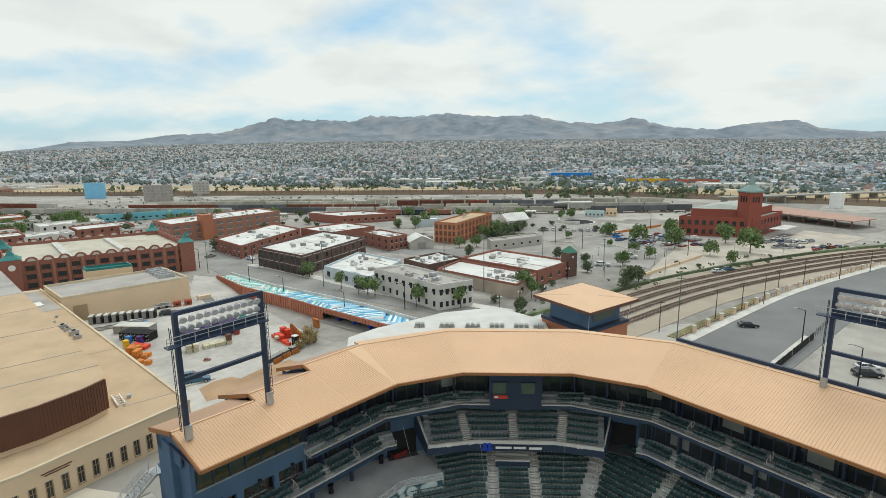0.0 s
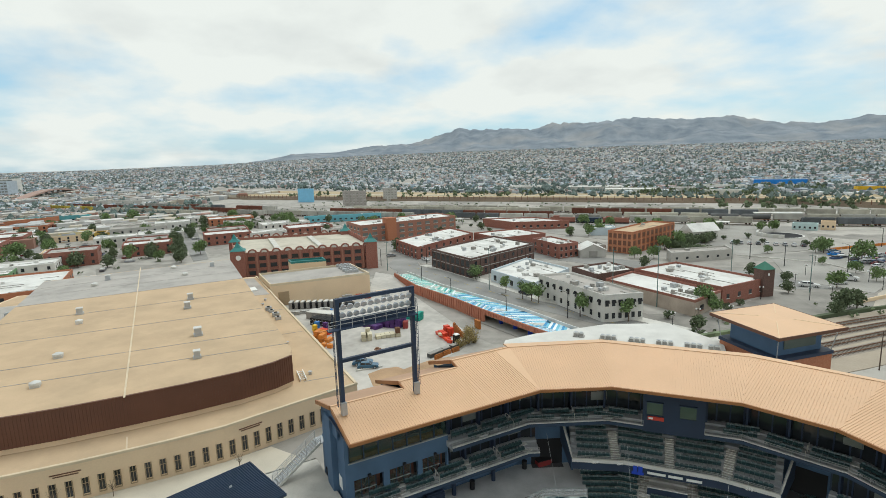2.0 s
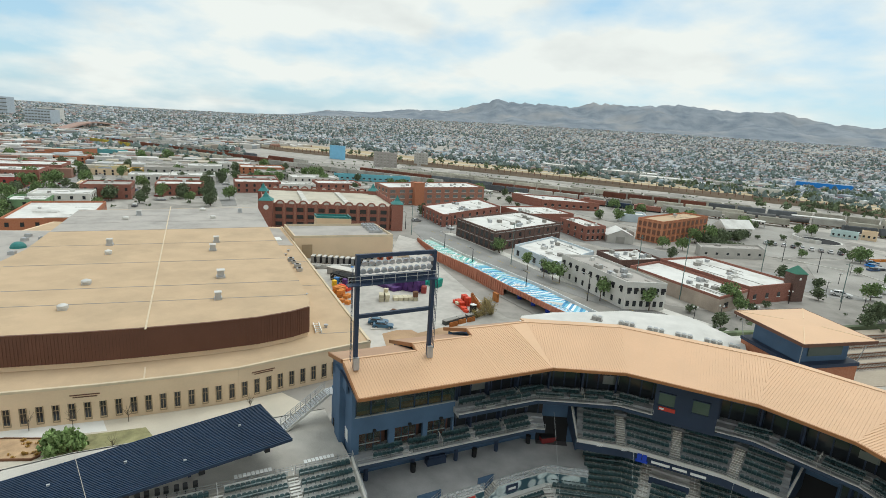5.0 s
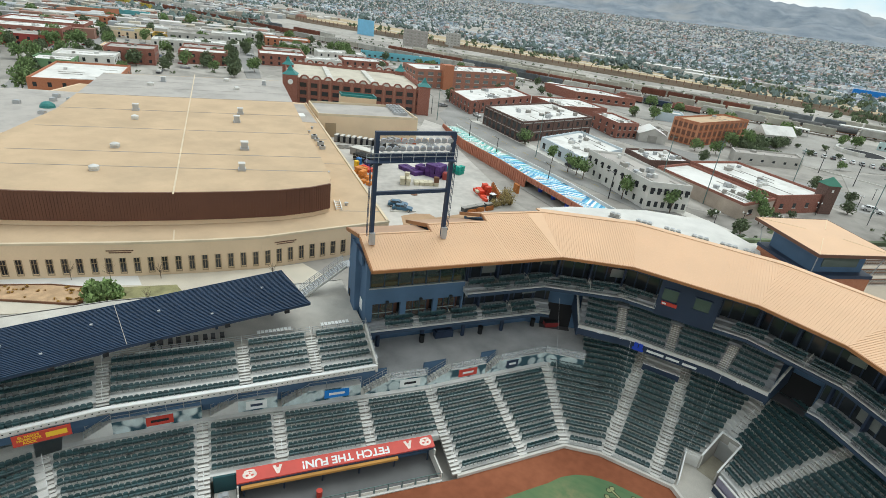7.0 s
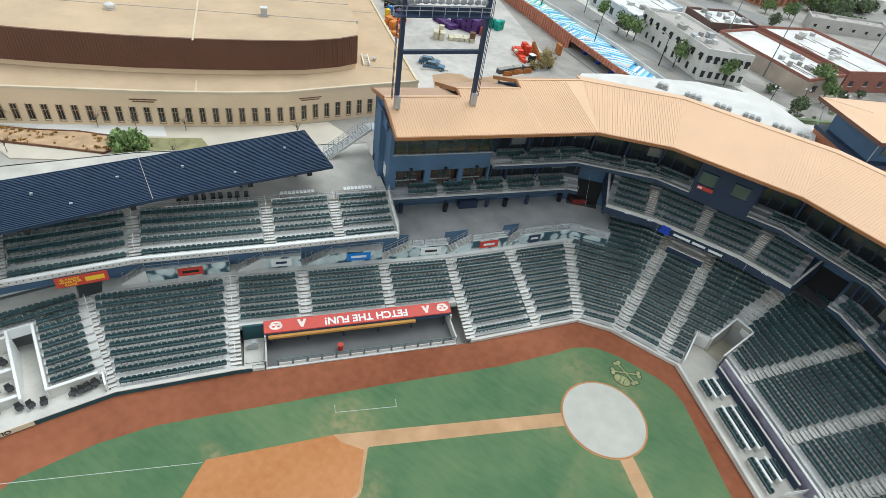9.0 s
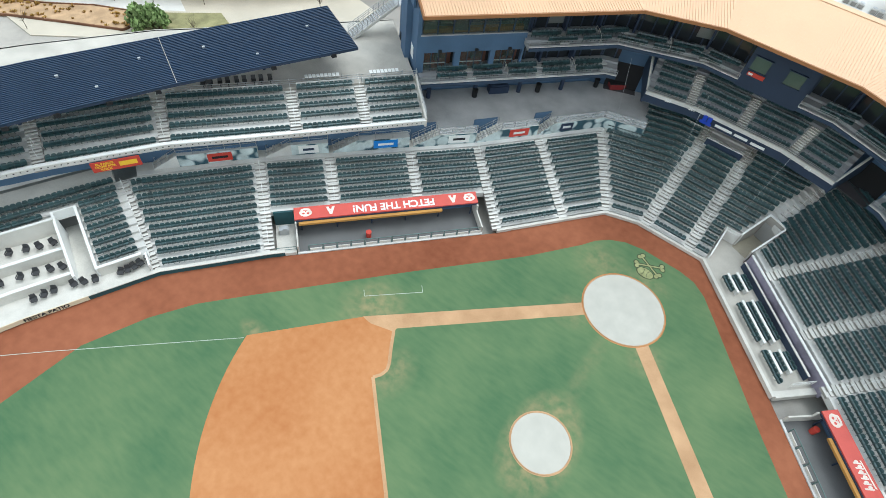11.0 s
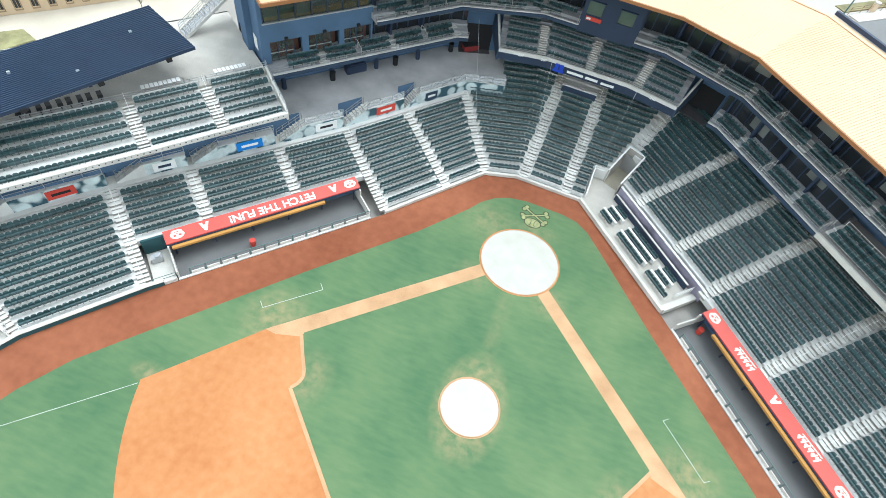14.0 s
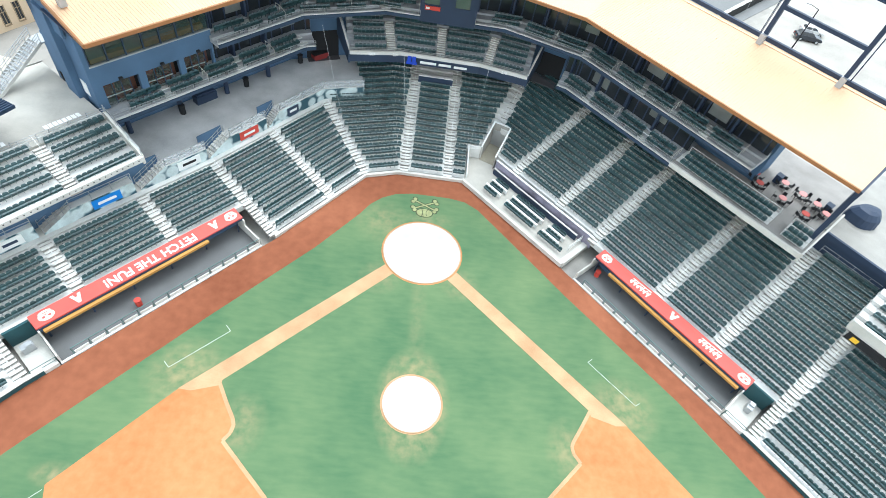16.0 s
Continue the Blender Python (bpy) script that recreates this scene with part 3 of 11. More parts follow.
class Seats:
    """Gathers many seats into one mesh."""

    def __init__(self):
        self.vs, self.fs, self.n = [], [], 0

    def add(self, p, d, z):
        c, s = d.x, d.y
        v = ST_V
        x = p.x + c * v[:, 0] - s * v[:, 1]
        y = p.y + s * v[:, 0] + c * v[:, 1]
        self.vs.append(np.stack([x, y, v[:, 2] + z], 1))
        k = self.n * len(v)
        self.fs += [tuple(k + i for i in f) for f in ST_F]
        self.n += 1

    def ob(self, name, label, parent=None):
        if not self.n:
            return None
        me = bpy.data.meshes.new(name)
        me.from_pydata(np.concatenate(self.vs).tolist(), [], self.fs)
        me.materials.append(SEAT)
        o = new(name, me)
        return tagged(o, label, "seats", "stadium seating", "stuff")


def row_cut(poly, sa, sb, o, cut_a, cut_b):
    """A row line, shortened at its ends by metres that may depend on the offset."""
    ln = [V2(p) for p in row_line(poly, sa, sb, o)]
    if cut_a:
        ln[0] = ln[0] + (ln[1] - ln[0]).normalized() * cut_a(o)
    if cut_b:
        ln[-1] = ln[-1] + (ln[-2] - ln[-1]).normalized() * cut_b(o)
    return [(p.x, p.y) for p in ln]


def stand(name, poly, sa, sb, o0, rows, zf, pitch=PITCH, rise=None, tread=CONC, gap_a=0.62, gap_b=0.62, seat_step=0.50, skip=(), thick=0.75, cut_a=None, cut_b=None):
    """A block of stepped concrete rows with seats on them."""
    rise = SLOPE * PITCH if rise is None else rise
    mb, seats = MB(), Seats()
    z = zf(o0) if callable(zf) else zf
    for k in range(rows):
        oa, ob_ = o0 + k * pitch, o0 + (k + 1) * pitch
        zk = z + k * rise
        a, b = row_cut(poly, sa, sb, oa, cut_a, cut_b), row_cut(poly, sa, sb, ob_, cut_a, cut_b)
        for i in range(min(len(a), len(b)) - 1):
            mb.prism([a[i], a[i + 1], b[i + 1], b[i]], zk - thick, zk)
        if k in skip:
            continue
        for p, d in along(row_cut(poly, sa, sb, oa + pitch * (0.62 if k or oa > 1 else 0.28), cut_a, cut_b), seat_step, gap_a, gap_b):
            seats.add(p, d, zk)
    t = mb.ob(name, tread, label="stepped grey concrete seating terrace", kind="structure")
    seats.ob("stadium_seats", "dark green plastic stadium seats in curved rows on concrete steps")
    return t


SUITE_T = mat("tan_grey_tunnel_concrete", (0.36, 0.34, 0.31), 0.9, var=0.2)
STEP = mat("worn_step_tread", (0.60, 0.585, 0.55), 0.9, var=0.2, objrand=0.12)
# risers painted darker than the treads, as upright faces in shade
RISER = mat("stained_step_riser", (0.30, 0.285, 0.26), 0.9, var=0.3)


def aisle(poly, s, o0, rows, zf, pitch=PITCH, rise=None, width=1.08, shift=0.0, rail=True):
    """A stair between two blocks: two steps a row and short hand rails."""
    rise = SLOPE * PITCH if rise is None else rise
    p0, n = at(poly, s)
    ln = n.length
    d = n / ln
    side = Vector((d.y, -d.x))
    p0 = p0 + side * shift
    z = zf(o0) if callable(zf) else zf
    step = empty("aisle_stair", "pale concrete aisle stair with dark stained risers", "stairs", "aisle stairs")
    first_step = None
    NS = 3 if rise > 0.35 else 2
    w = side * (width / 2)
    for k in range(rows):
        for h in range(NS):
            a = (o0 + (k + h / NS - 0.25) * pitch) * ln
            b = a + pitch * ln / NS
            zt = z + k * rise + h * rise / NS + 0.012
            if first_step is None:
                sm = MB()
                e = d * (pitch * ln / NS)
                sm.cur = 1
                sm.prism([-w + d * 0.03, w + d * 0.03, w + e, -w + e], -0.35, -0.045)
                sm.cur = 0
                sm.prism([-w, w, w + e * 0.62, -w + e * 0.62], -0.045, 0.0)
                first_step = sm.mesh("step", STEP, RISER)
            o = new("step", first_step)
            o.parent = step
            c = p0 + d * a
            o.location = (c.x, c.y, zt)
            tagged(o)
        if rail and k % 3 == 1:
            a, b = p0 + d * ((o0 + k * pitch) * ln), p0 + d * ((o0 + (k + 1.2) * pitch) * ln)
            za, zb = z + k * rise, z + (k + 1.2) * rise
            rl = MB()
            rl.bar((a.x, a.y, za), (a.x, a.y, za + 0.9), 0.035, 0.035)
            rl.bar((b.x, b.y, zb), (b.x, b.y, zb + 0.9), 0.035, 0.035)
            rl.bar((a.x, a.y, za + 0.9), (b.x, b.y, zb + 0.9), 0.035, 0.035)
            part("hand_rail", rl, WHITE, step, "white centre hand rail")
    return step


LOWER = [(2.955, 4.0, 0.45, 12), (4.0, 4.29, 4.65, 7), (4.29, 4.66, 4.65, 7), (4.66, 5.0, 4.65, 7), (5.0, 5.6, 0.45, 12), (5.6, 6.0, 0.45, 12),
         (8.0, 8.235, 8.86, 13), (8.235, 8.66, 5.5, 17), (8.66, 9.0, 5.5, 17),
         (9.0, 9.38, 4.65, 19), (9.38, 9.69, 4.65, 19), (9.69, 10.0, 4.65, 19), (10.0, 11.0, 0.45, 24)]
for sa, sb, o0, rows in LOWER:
    stand("terrace_lower", F, sa, sb, o0, rows, zrow, gap_a=1.7 if sa == 8.0 else 0.62, skip=(rows - 1,) if sa < 6 else ())
stand("terrace_lower", F, 6.0, 6.45, 0.45, 13, zrow, gap_b=-0.2)
stand("terrace_lower", F, 6.45, 7.085, 0.45, 18, zrow, gap_a=-0.2)
stand("terrace_lower", F, 7.085, 7.77, 0.45, 20, zrow, skip=tuple(range(15, 20)))
stand("terrace_lower", F, 8.0, 8.235, 5.5, 4, zrow, gap_a=0.1, cut_a=lambda o: 2.85)
stand("terrace_lower", F, 7.77, 8.0, 0.45, 5, zrow, gap_b=0.05, cut_b=lambda o: max(0.0, 0.42 * o - 0.35))
stand("terrace_lower", F, 7.77, 8.0, 4.65, 16, zrow, gap_b=0.1)
for s, o0, rows in [(2.955, 0.45, 12), (4.0, 0.45, 12), (4.29, 4.65, 7), (4.66, 4.65, 7), (5.0, 0.45, 12), (5.6, 0.45, 12), (6.0, 0.45, 12), (7.085, 0.45, 19),
                    (7.77, 0.45, 20), (8.235, 5.5, 17), (8.66, 5.5, 17), (9.0, 4.65, 18), (9.38, 4.65, 19), (9.69, 4.65, 19), (10.0, 0.45, 24), (11.0, 0.45, 24)]:
    aisle(F, s, o0, rows, zrow)
aisle(F, 8.0, 8.9, 13, zrow, shift=1.1)

# ---- concourse behind the lower rows, west side ----
ZC, OB = 5.55, 11.0
conc = MB()
for sa, sb in [(1.0, 3.0), (3.0, 4.0), (4.0, 4.29), (4.29, 4.66), (4.66, 5.0), (5.0, 5.6), (5.6, 6.0), (6.0, 6.5)]:
    a, b = row_line(F, sa, sb, OB + 1.25), row_line(F, sa, sb, 26.0)
    for i in range(len(a) - 1):
        conc.prism([a[i], a[i + 1], b[i + 1], b[i]], ZC - 0.5, ZC)
# worn concrete, toned down to carry the shade below the suites
conc.ob("floor_concourse", mat("neutral_worn_concrete", (0.43, 0.425, 0.42), 0.9, var=0.2, bump=0.15), label="broad grey concrete concourse floor", kind="structure")


def flen(s0, s1, o):
    return sum((V2(q) - V2(p)).length for p, q in zip(row_line(F, s0, s1, o), row_line(F, s0, s1, o)[1:]))


ADS = {3.0: (RED, DARK), 4.0: (WHITE, NAVY_M), 4.29: (BLUE_SIGN, WHITE), 4.66: (WHITE, DARK), 5.0: (RED, WHITE), 5.6: (NAVY_M, WHITE)}


def bowl_back(sa, sb):
    """The printed wall behind the last row, its advertisement board, and the stair from the concourse down to the aisle."""
    L = flen(sa, sb, OB)
    fr = lambda m: sa + (sb - sa) * m / L
    stl = 3.4 if sa < 6 else 0.0
    mb = MB()
    a, b = row_line(F, fr(stl), sb, OB), row_line(F, fr(stl), sb, OB + 1.25)
    for i in range(len(a) - 1):
        mb.prism([a[i], a[i + 1], b[i + 1], b[i]], 3.4, ZC)
    a, b = row_line(F, sa, sb, 10.4), row_line(F, sa, sb, OB + 0.01)
    for i in range(len(a) - 1):
        mb.prism([a[i], a[i + 1], b[i + 1], b[i]], 3.3, 4.0)
    mb.ob("wall_bowl_back", CONC, label="low concrete wall behind the last seat row", kind="structure")
    bn = MB()
    a, b = row_line(F, fr(stl), sb, OB - 0.03), row_line(F, fr(stl), sb, OB - 0.002)
    for i in range(len(a) - 1):
        bn.prism([a[i], a[i + 1], b[i + 1], b[i]], 4.02, ZC - 0.03)
    bn.ob("rock_banner", ROCKART, label="grey-blue rock print banner on the wall behind the seats", category="banner")
    rail = row_line(F, fr(stl), sb, OB + 0.1)
    rr_ = railing("concourse_rail", rail, ZC, 1.05)
    for i in range(len(rail) - 1 if sa > 4.5 else 0):
        e0, e1 = V2(rail[i]), V2(rail[i + 1])
        nn_ = seg_n(e0, e1) * 0.02
        mp_ = MB(); mp_.prism([e0 - nn_, e1 - nn_, e1 + nn_, e0 + nn_], ZC + 0.1, ZC + 0.98)
        part("mesh_panel", mp_, MESHP, rr_, "pale translucent mesh panel").visible_shadow = False
    if sa in ADS:
        c1, c2 = ADS[sa]
        m0, m1 = L * 0.55, L * 0.55 + min(2.9, L * 0.3)
        ad = MB()
        p, q = row_line(F, fr(m0), fr(m1), OB - 0.10), row_line(F, fr(m0), fr(m1), OB - 0.035)
        ad.prism([p[0], p[-1], q[-1], q[0]], 4.28, 5.36)
        t = ad.ob("advert_board", c1, label="rectangular advertisement board on the rock banner wall", category="sign", group="concourse advert boards")
        k = MB()
        p, q = row_line(F, fr(m0 + 0.5), fr(m1 - 0.5), OB - 0.115), row_line(F, fr(m0 + 0.5), fr(m1 - 0.5), OB - 0.101)
        k.prism([p[0], p[-1], q[-1], q[0]], 4.66, 4.98)
        part("emblem_bar", k, c2, t, "plain bar standing for the printed mark")
    if sa >= 6:
        return
    # stair along the wall
    st = empty("concourse_stair", "steel-railed concrete stair from the concourse down to the seats", "stairs", "concourse stairs")
    n = 8
    for k in range(n):
        a0, a1 = fr(0.5 + k * 0.36), fr(0.5 + (k + 1) * 0.36)
        p, q = row_line(F, a0, a1, OB), row_line(F, a0, a1, OB + 1.2)
        sb_ = MB(); sb_.prism([p[0], p[-1], q[-1], q[0]], 3.6, 4.0 + (ZC - 4.0) * (k + 1) / n)
        part("step", sb_, STEP if k % 2 else CONC_L, st)
    p, q = row_line(F, sa, fr(0.5), OB), row_line(F, sa, fr(0.5), OB + 1.2)
    sb_ = MB(); sb_.prism([p[0], p[-1], q[-1], q[0]], 3.4, 4.01)
    part("landing", sb_, CONC_L, st)
    p = row_line(F, fr(0.45), fr(3.4), OB - 0.06); q = row_line(F, fr(0.45), fr(3.4), OB - 0.01)
    sg_ = MB(); sg_.hexa([(*p[0], 3.4), (*p[-1], 3.4), (*q[-1], 3.4), (*q[0], 3.4)], [(*p[0], 4.12), (*p[-1], ZC + 0.1), (*q[-1], ZC + 0.1), (*q[0], 4.12)])
    part("stringer", sg_, ROCKART if sa > 4 else CONC, st, "printed stair side panel")
    nw = MB()
    p, q = row_line(F, fr(-0.3) if sa > 3 else sa, fr(3.2), OB + 1.22), row_line(F, fr(-0.3) if sa > 3 else sa, fr(3.2), OB + 1.32)
    nw.prism([p[0], p[-1], q[-1], q[0]], 3.6, ZC + 0.9)
    part("side_wall", nw, NAVY, st, "navy painted stair wall")
    for o in (OB + 0.05, OB + 1.15):
        p = row_line(F, fr(0.5), fr(3.4), o)
        railing("hand_rail", [p[0], p[-1]], [4.02, ZC], 0.95, parent=st, step=0.8)


for sa, sb in [(3.0, 4.0), (4.0, 4.29), (4.29, 4.66), (4.66, 5.0), (5.0, 5.6), (5.6, 6.0), (6.0, 6.45)]:
    bowl_back(sa, sb)


def text(name, body, size, m, material, parent=None, label="", depth=0.01, category="sign"):
    cu = bpy.data.curves.new(name, "FONT")
    cu.body, cu.size, cu.extrude, cu.align_x, cu.align_y = body, size, depth, "CENTER", "CENTER"
    cu.offset = 0.028 * size
    cu.materials.append(material)
    tmp = new(name, cu)
    bpy.context.view_layer.update()
    me = bpy.data.meshes.new_from_object(tmp.evaluated_get(bpy.context.evaluated_depsgraph_get()))
    bpy.data.objects.remove(tmp)
    if not me.materials:
        me.materials.append(material)
    o = new(name, me)
    if parent:
        o.parent = parent
        o.matrix_parent_inverse = parent.matrix_world.inverted()
    o.matrix_world = m
    return tagged(o, label, "" if parent else category)


def upright(p, d, z):
    """A pose for lettering on a wall at p: d runs along the wall, from left to right as read."""
    d = Vector((d[0], d[1], 0)).normalized()
    up = Vector((0, 0, 1))
    m = Matrix((d, up, d.cross(up))).transposed().to_4x4()
    m.translation = (p[0], p[1], z)
    return m


# ---- dugouts ----
def dugout(name, s0, s1, label, slogan):
    L = flen(s0, s1, 2.3)
    fr = lambda m: s0 + (s1 - s0) * m / L
    dg = empty(name, label, "dugout", "dugouts")
    q = lambda a, b, oa, ob_: [row_line(F, a, b, oa)[0], row_line(F, a, b, oa)[-1], row_line(F, a, b, ob_)[-1], row_line(F, a, b, ob_)[0]]
    mb = MB(); mb.prism(q(s0, s1, 0.3, 4.6), -0.35, -0.15)
    part("floor", mb, mat("grey_rubber_floor", (0.13, 0.13, 0.13), 0.9), dg)
    mb = MB(); mb.prism(q(s0, s1, 4.45, 4.63), -0.3, 1.9)
    part("back_wall", mb, NAVY, dg)
    for a, b in ((s0, fr(0.15)), (fr(L - 0.15), s1)):
        mb = MB(); mb.prism(q(a, b, 0.3, 4.6), -0.3, 1.05); mb.prism(q(a, b, 2.8, 4.5), 1.05, 1.85)
        part("end_wall", mb, CONC_L, dg)
    rf = MB()
    mirrored = s0 > 7
    a, b = row_line(F, s0, s1, 3.14), row_line(F, s0, s1, 4.62)
    rf.hexa([(*a[0], 1.936), (*a[-1], 1.936), (*b[-1], 2.202), (*b[0], 2.202)], [(*a[0], 2.076), (*a[-1], 2.076), (*b[-1], 2.342), (*b[0], 2.342)])
    roof = part("roof", rf, BANNER, dg, "red vinyl roof covering with white print")
    mb = MB(); mb.prism(q(fr(2.4) if mirrored else fr(0.4), fr(L - 0.6) if mirrored else fr(L - 4.3), 2.74, 3.08), 1.45, 1.72)
    part("front_beam", mb, BENCH, dg, "ochre wooden front beam")
    mb = MB(); mb.prism(q(s0, s1, 3.08, 3.14), 1.72, 1.93)
    part("roof_beam", mb, NAVY_M, dg, "navy roof edge")
    for k in range(6):
        m_ = 0.6 + k * (L - 1.2) / 5
        p, n = at(F, fr(m_)); p = p + n * 3.45
        c = MB(); c.box(p.x, p.y, -0.2, 0.12, 0.12, 2.1)
        part("post", c, NAVY_M, dg)
    # front fence
    fl = row_line(F, fr(1.2), s1, 0.35)
    fc = MB()
    p0, p1 = Vector((*fl[0], 0)), Vector((*fl[-1], 0))
    n = int((p1 - p0).length / 1.45)
    for k in range(n + 1):
        b_ = p0.lerp(p1, k / n)
        fc.bar(b_ - Vector((0, 0, 0.3)), b_ + Vector((0.001, 0, 1.0)), 0.09, 0.09)
    for h in (1.0,):
        fc.bar(p0 + Vector((0, 0, h)), p1 + Vector((0, 0, h)), 0.07, 0.07)
    part("front_rail", fc, GREEN_POLE, dg, "slim dark steel front rail")
    kb = MB(); kb.prism(q(s0, s1, 0.05, 0.3), -0.3, 0.08)
    part("kerb", kb, CONC, dg)
    for k in range(n):
        pd = MB(); e0, e1 = p0.lerp(p1, (k + 0.08) / n), p0.lerp(p1, (k + 0.90) / n)
        u_ = (e1 - e0).normalized(); w_ = Vector((-u_.y, u_.x, 0)) * 0.05
        pd.prism([(e0 - w_)[:2], (e1 - w_)[:2], (e1 + w_)[:2], (e0 + w_)[:2]], 0.09, 0.42)
        part("rail_pad", pd, CONC_L, dg, "pale pad along the front rail")
    # slogan and emblems lie on the sloping roof, read from the field side upside down as printed
    d2 = (V2(row_line(F, s0, s1, 3)[-1]) - V2(row_line(F, s0, s1, 3)[0])).normalized()
    n2 = Vector((-d2.y, d2.x))
    sl = math.atan2(0.32, 1.78)
    X = Vector((-d2.x, -d2.y, 0))
    Yv = Vector((-n2.x * math.cos(sl), -n2.y * math.cos(sl), -math.sin(sl)))
    Z = X.cross(Yv)

    def on_roof(m_, o, lift=0.012):
        p, nn = at(F, fr(m_))
        p = p + nn * o
        z = 2.0 + 0.32 * (o - 2.72) / 1.78 + lift
        M = Matrix((X, Yv, Z)).transposed().to_4x4()
        M.translation = (p.x, p.y, z)
        return M
    if slogan:
        text("slogan", slogan, 1.22, on_roof(L * 0.53, 3.83), WHITE, roof, "white block letters")
    spots = ([0.06, 0.19, 0.86, 0.955] if slogan else [0.05, 0.30, 0.52, 0.76, 0.96])
    pale = mat("pale_print", (0.72, 0.62, 0.55), 0.6, var=0.3, scale=2.2)
    for i, f_ in enumerate(spots):
        M = on_roof(L * f_, 3.86, 0.006) @ Matrix.Diagonal((0.88, 0.88, 1, 1))
        flat = lambda pts, z0=0.0: ([M @ Vector((x_, y_, z0)) for x_, y_ in pts], [M @ Vector((x_, y_, z0 + 0.008)) for x_, y_ in pts])
        oval = lambda cx, cy, rx, ry, n_=16: [(cx + rx * math.cos(2 * math.pi * j / n_), cy + ry * math.sin(2 * math.pi * j / n_)) for j in range(n_)]
        e = MB()
        if not slogan and i % 2:
            # long flowing mark, as of handwriting
            for j in range(6):
                x_ = -1.35 + j * 0.5
                e.hexa(*flat([(x_, -0.38), (x_ + 0.16, -0.40), (x_ + 0.34, 0.34 + 0.12 * (j == 0)), (x_ + 0.18, 0.36 + 0.12 * (j == 0))]))
                e.hexa(*flat(oval(x_ + 0.32, -0.1 + 0.12 * (j % 2), 0.19, 0.22, 10), 0.003))
            e.hexa(*flat([(-1.3, -0.66), (1.5, -0.52), (1.6, -0.40), (-1.1, -0.50)]))
            part("emblem", e, pale, roof, "plain pale shape standing for a printed script mark")
        elif i in (1, 2):
            # tall mark, wider at its foot
            e.hexa(*flat([(-0.55, -0.6), (-0.2, -0.6), (0.12, 0.5), (-0.14, 0.5)])); e.hexa(*flat([(0.2, -0.6), (0.55, -0.6), (0.14, 0.5), (-0.1, 0.5)], 0.002)); e.hexa(*flat([(-0.3, -0.25), (0.3, -0.25), (0.26, -0.02), (-0.26, -0.02)], 0.004))
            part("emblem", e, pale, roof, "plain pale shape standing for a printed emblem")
        else:
            e.hexa(*flat(oval(0, 0.0, 0.78, 0.52)))
            e.hexa(*flat(oval(0, -0.42, 0.62, 0.22), 0.002))
            em = part("emblem", e, pale, roof, "plain pale shape standing for a printed emblem")
            k_ = MB()
            for cx, cy, rx, ry in ((-0.28, 0.08, 0.17, 0.13), (0.28, 0.08, 0.17, 0.13), (0, -0.16, 0.09, 0.08), (0, -0.36, 0.34, 0.05)):
                k_.hexa(*flat(oval(cx, cy, rx, ry, 10), 0.01))
            part("emblem_hole", k_, BANNER, em, "red gaps in the emblem")
    return dg


dugout("dugout", *DUG_L, "sunken dugout with red printed roof and ochre front beam", "FETCH THE FUN!")
dugout("dugout", *DUG_R, "sunken dugout with red roof and pale printed emblems", "")
for s, o in ((4.42, 1.6), (9.12, 3.0)):
    p, n = at(F, s); p = p + n * o
    mb = MB(); mb.prism(arc(p.x, p.y, 0.3, 0, 360, 14)[:-1], -0.15, 0.55)
    t = mb.ob("drink_cooler", RED, label="round red drink cooler standing in the dugout", category="cooler")
    mb = MB(); mb.prism(arc(p.x, p.y, 0.32, 0, 360, 14)[:-1], 0.55, 0.66)
    part("lid", mb, RED, t)
# camera pits beside the dugouts
for s0, s1 in ((4.0, 4.108), (9.879, 10.0)):
    q = lambda a, b, oa, ob_: [row_line(F, a, b, oa)[0], row_line(F, a, b, oa)[-1], row_line(F, a, b, ob_)[-1], row_line(F, a, b, ob_)[0]]
    sh = 0.026 if s0 < 6 else -0.026
    mb = MB(); mb.prism(q(s0 + max(sh, 0), s1 + min(sh, 0), 0.3, 4.6), -0.2, -0.05)
    mb.ob("floor_photo_pit", CONC_L, label="pale concrete floor of the photo pit", kind="structure")
    mb = MB(); mb.prism(q(s0 + max(sh, 0), s1 + min(sh, 0), 4.4, 4.6), -0.2, 2.0)
    mb.ob("wall_photo_pit", GREEN_PAD, label="dark teal wall of the photo pit", kind="structure")
    p, n = at(F, (s0 + s1) / 2 + sh * 0.3); p = p + n * 3.2
    mb = MB(); mb.prism(q(s0 + max(sh, 0), s1 + min(sh, 0), 0.04, 0.3), -0.2, 0.42)
    mb.ob("wall_photo_pit_front", CONC_L, label="low pale kerb wall in front of the photo pit", kind="structure")
    fl_ = row_line(F, s0 + max(sh, 0), s1 + min(sh, 0), 0.4)
    railing("photo_pit_rail", [fl_[0], fl_[-1]], -0.05, 1.0, mat_=GREEN_POLE)
    mb = MB(); mb.box(p.x, p.y, -0.05, 1.0, 0.6, 0.8, 0.85); mb.box(p.x + 0.1, p.y + 0.1, 0.75, 0.5, 0.5, 0.2, 0.85)
    mb.ob("equipment_case", STEEL, label="grey metal equipment case in the photo pit", category="case")

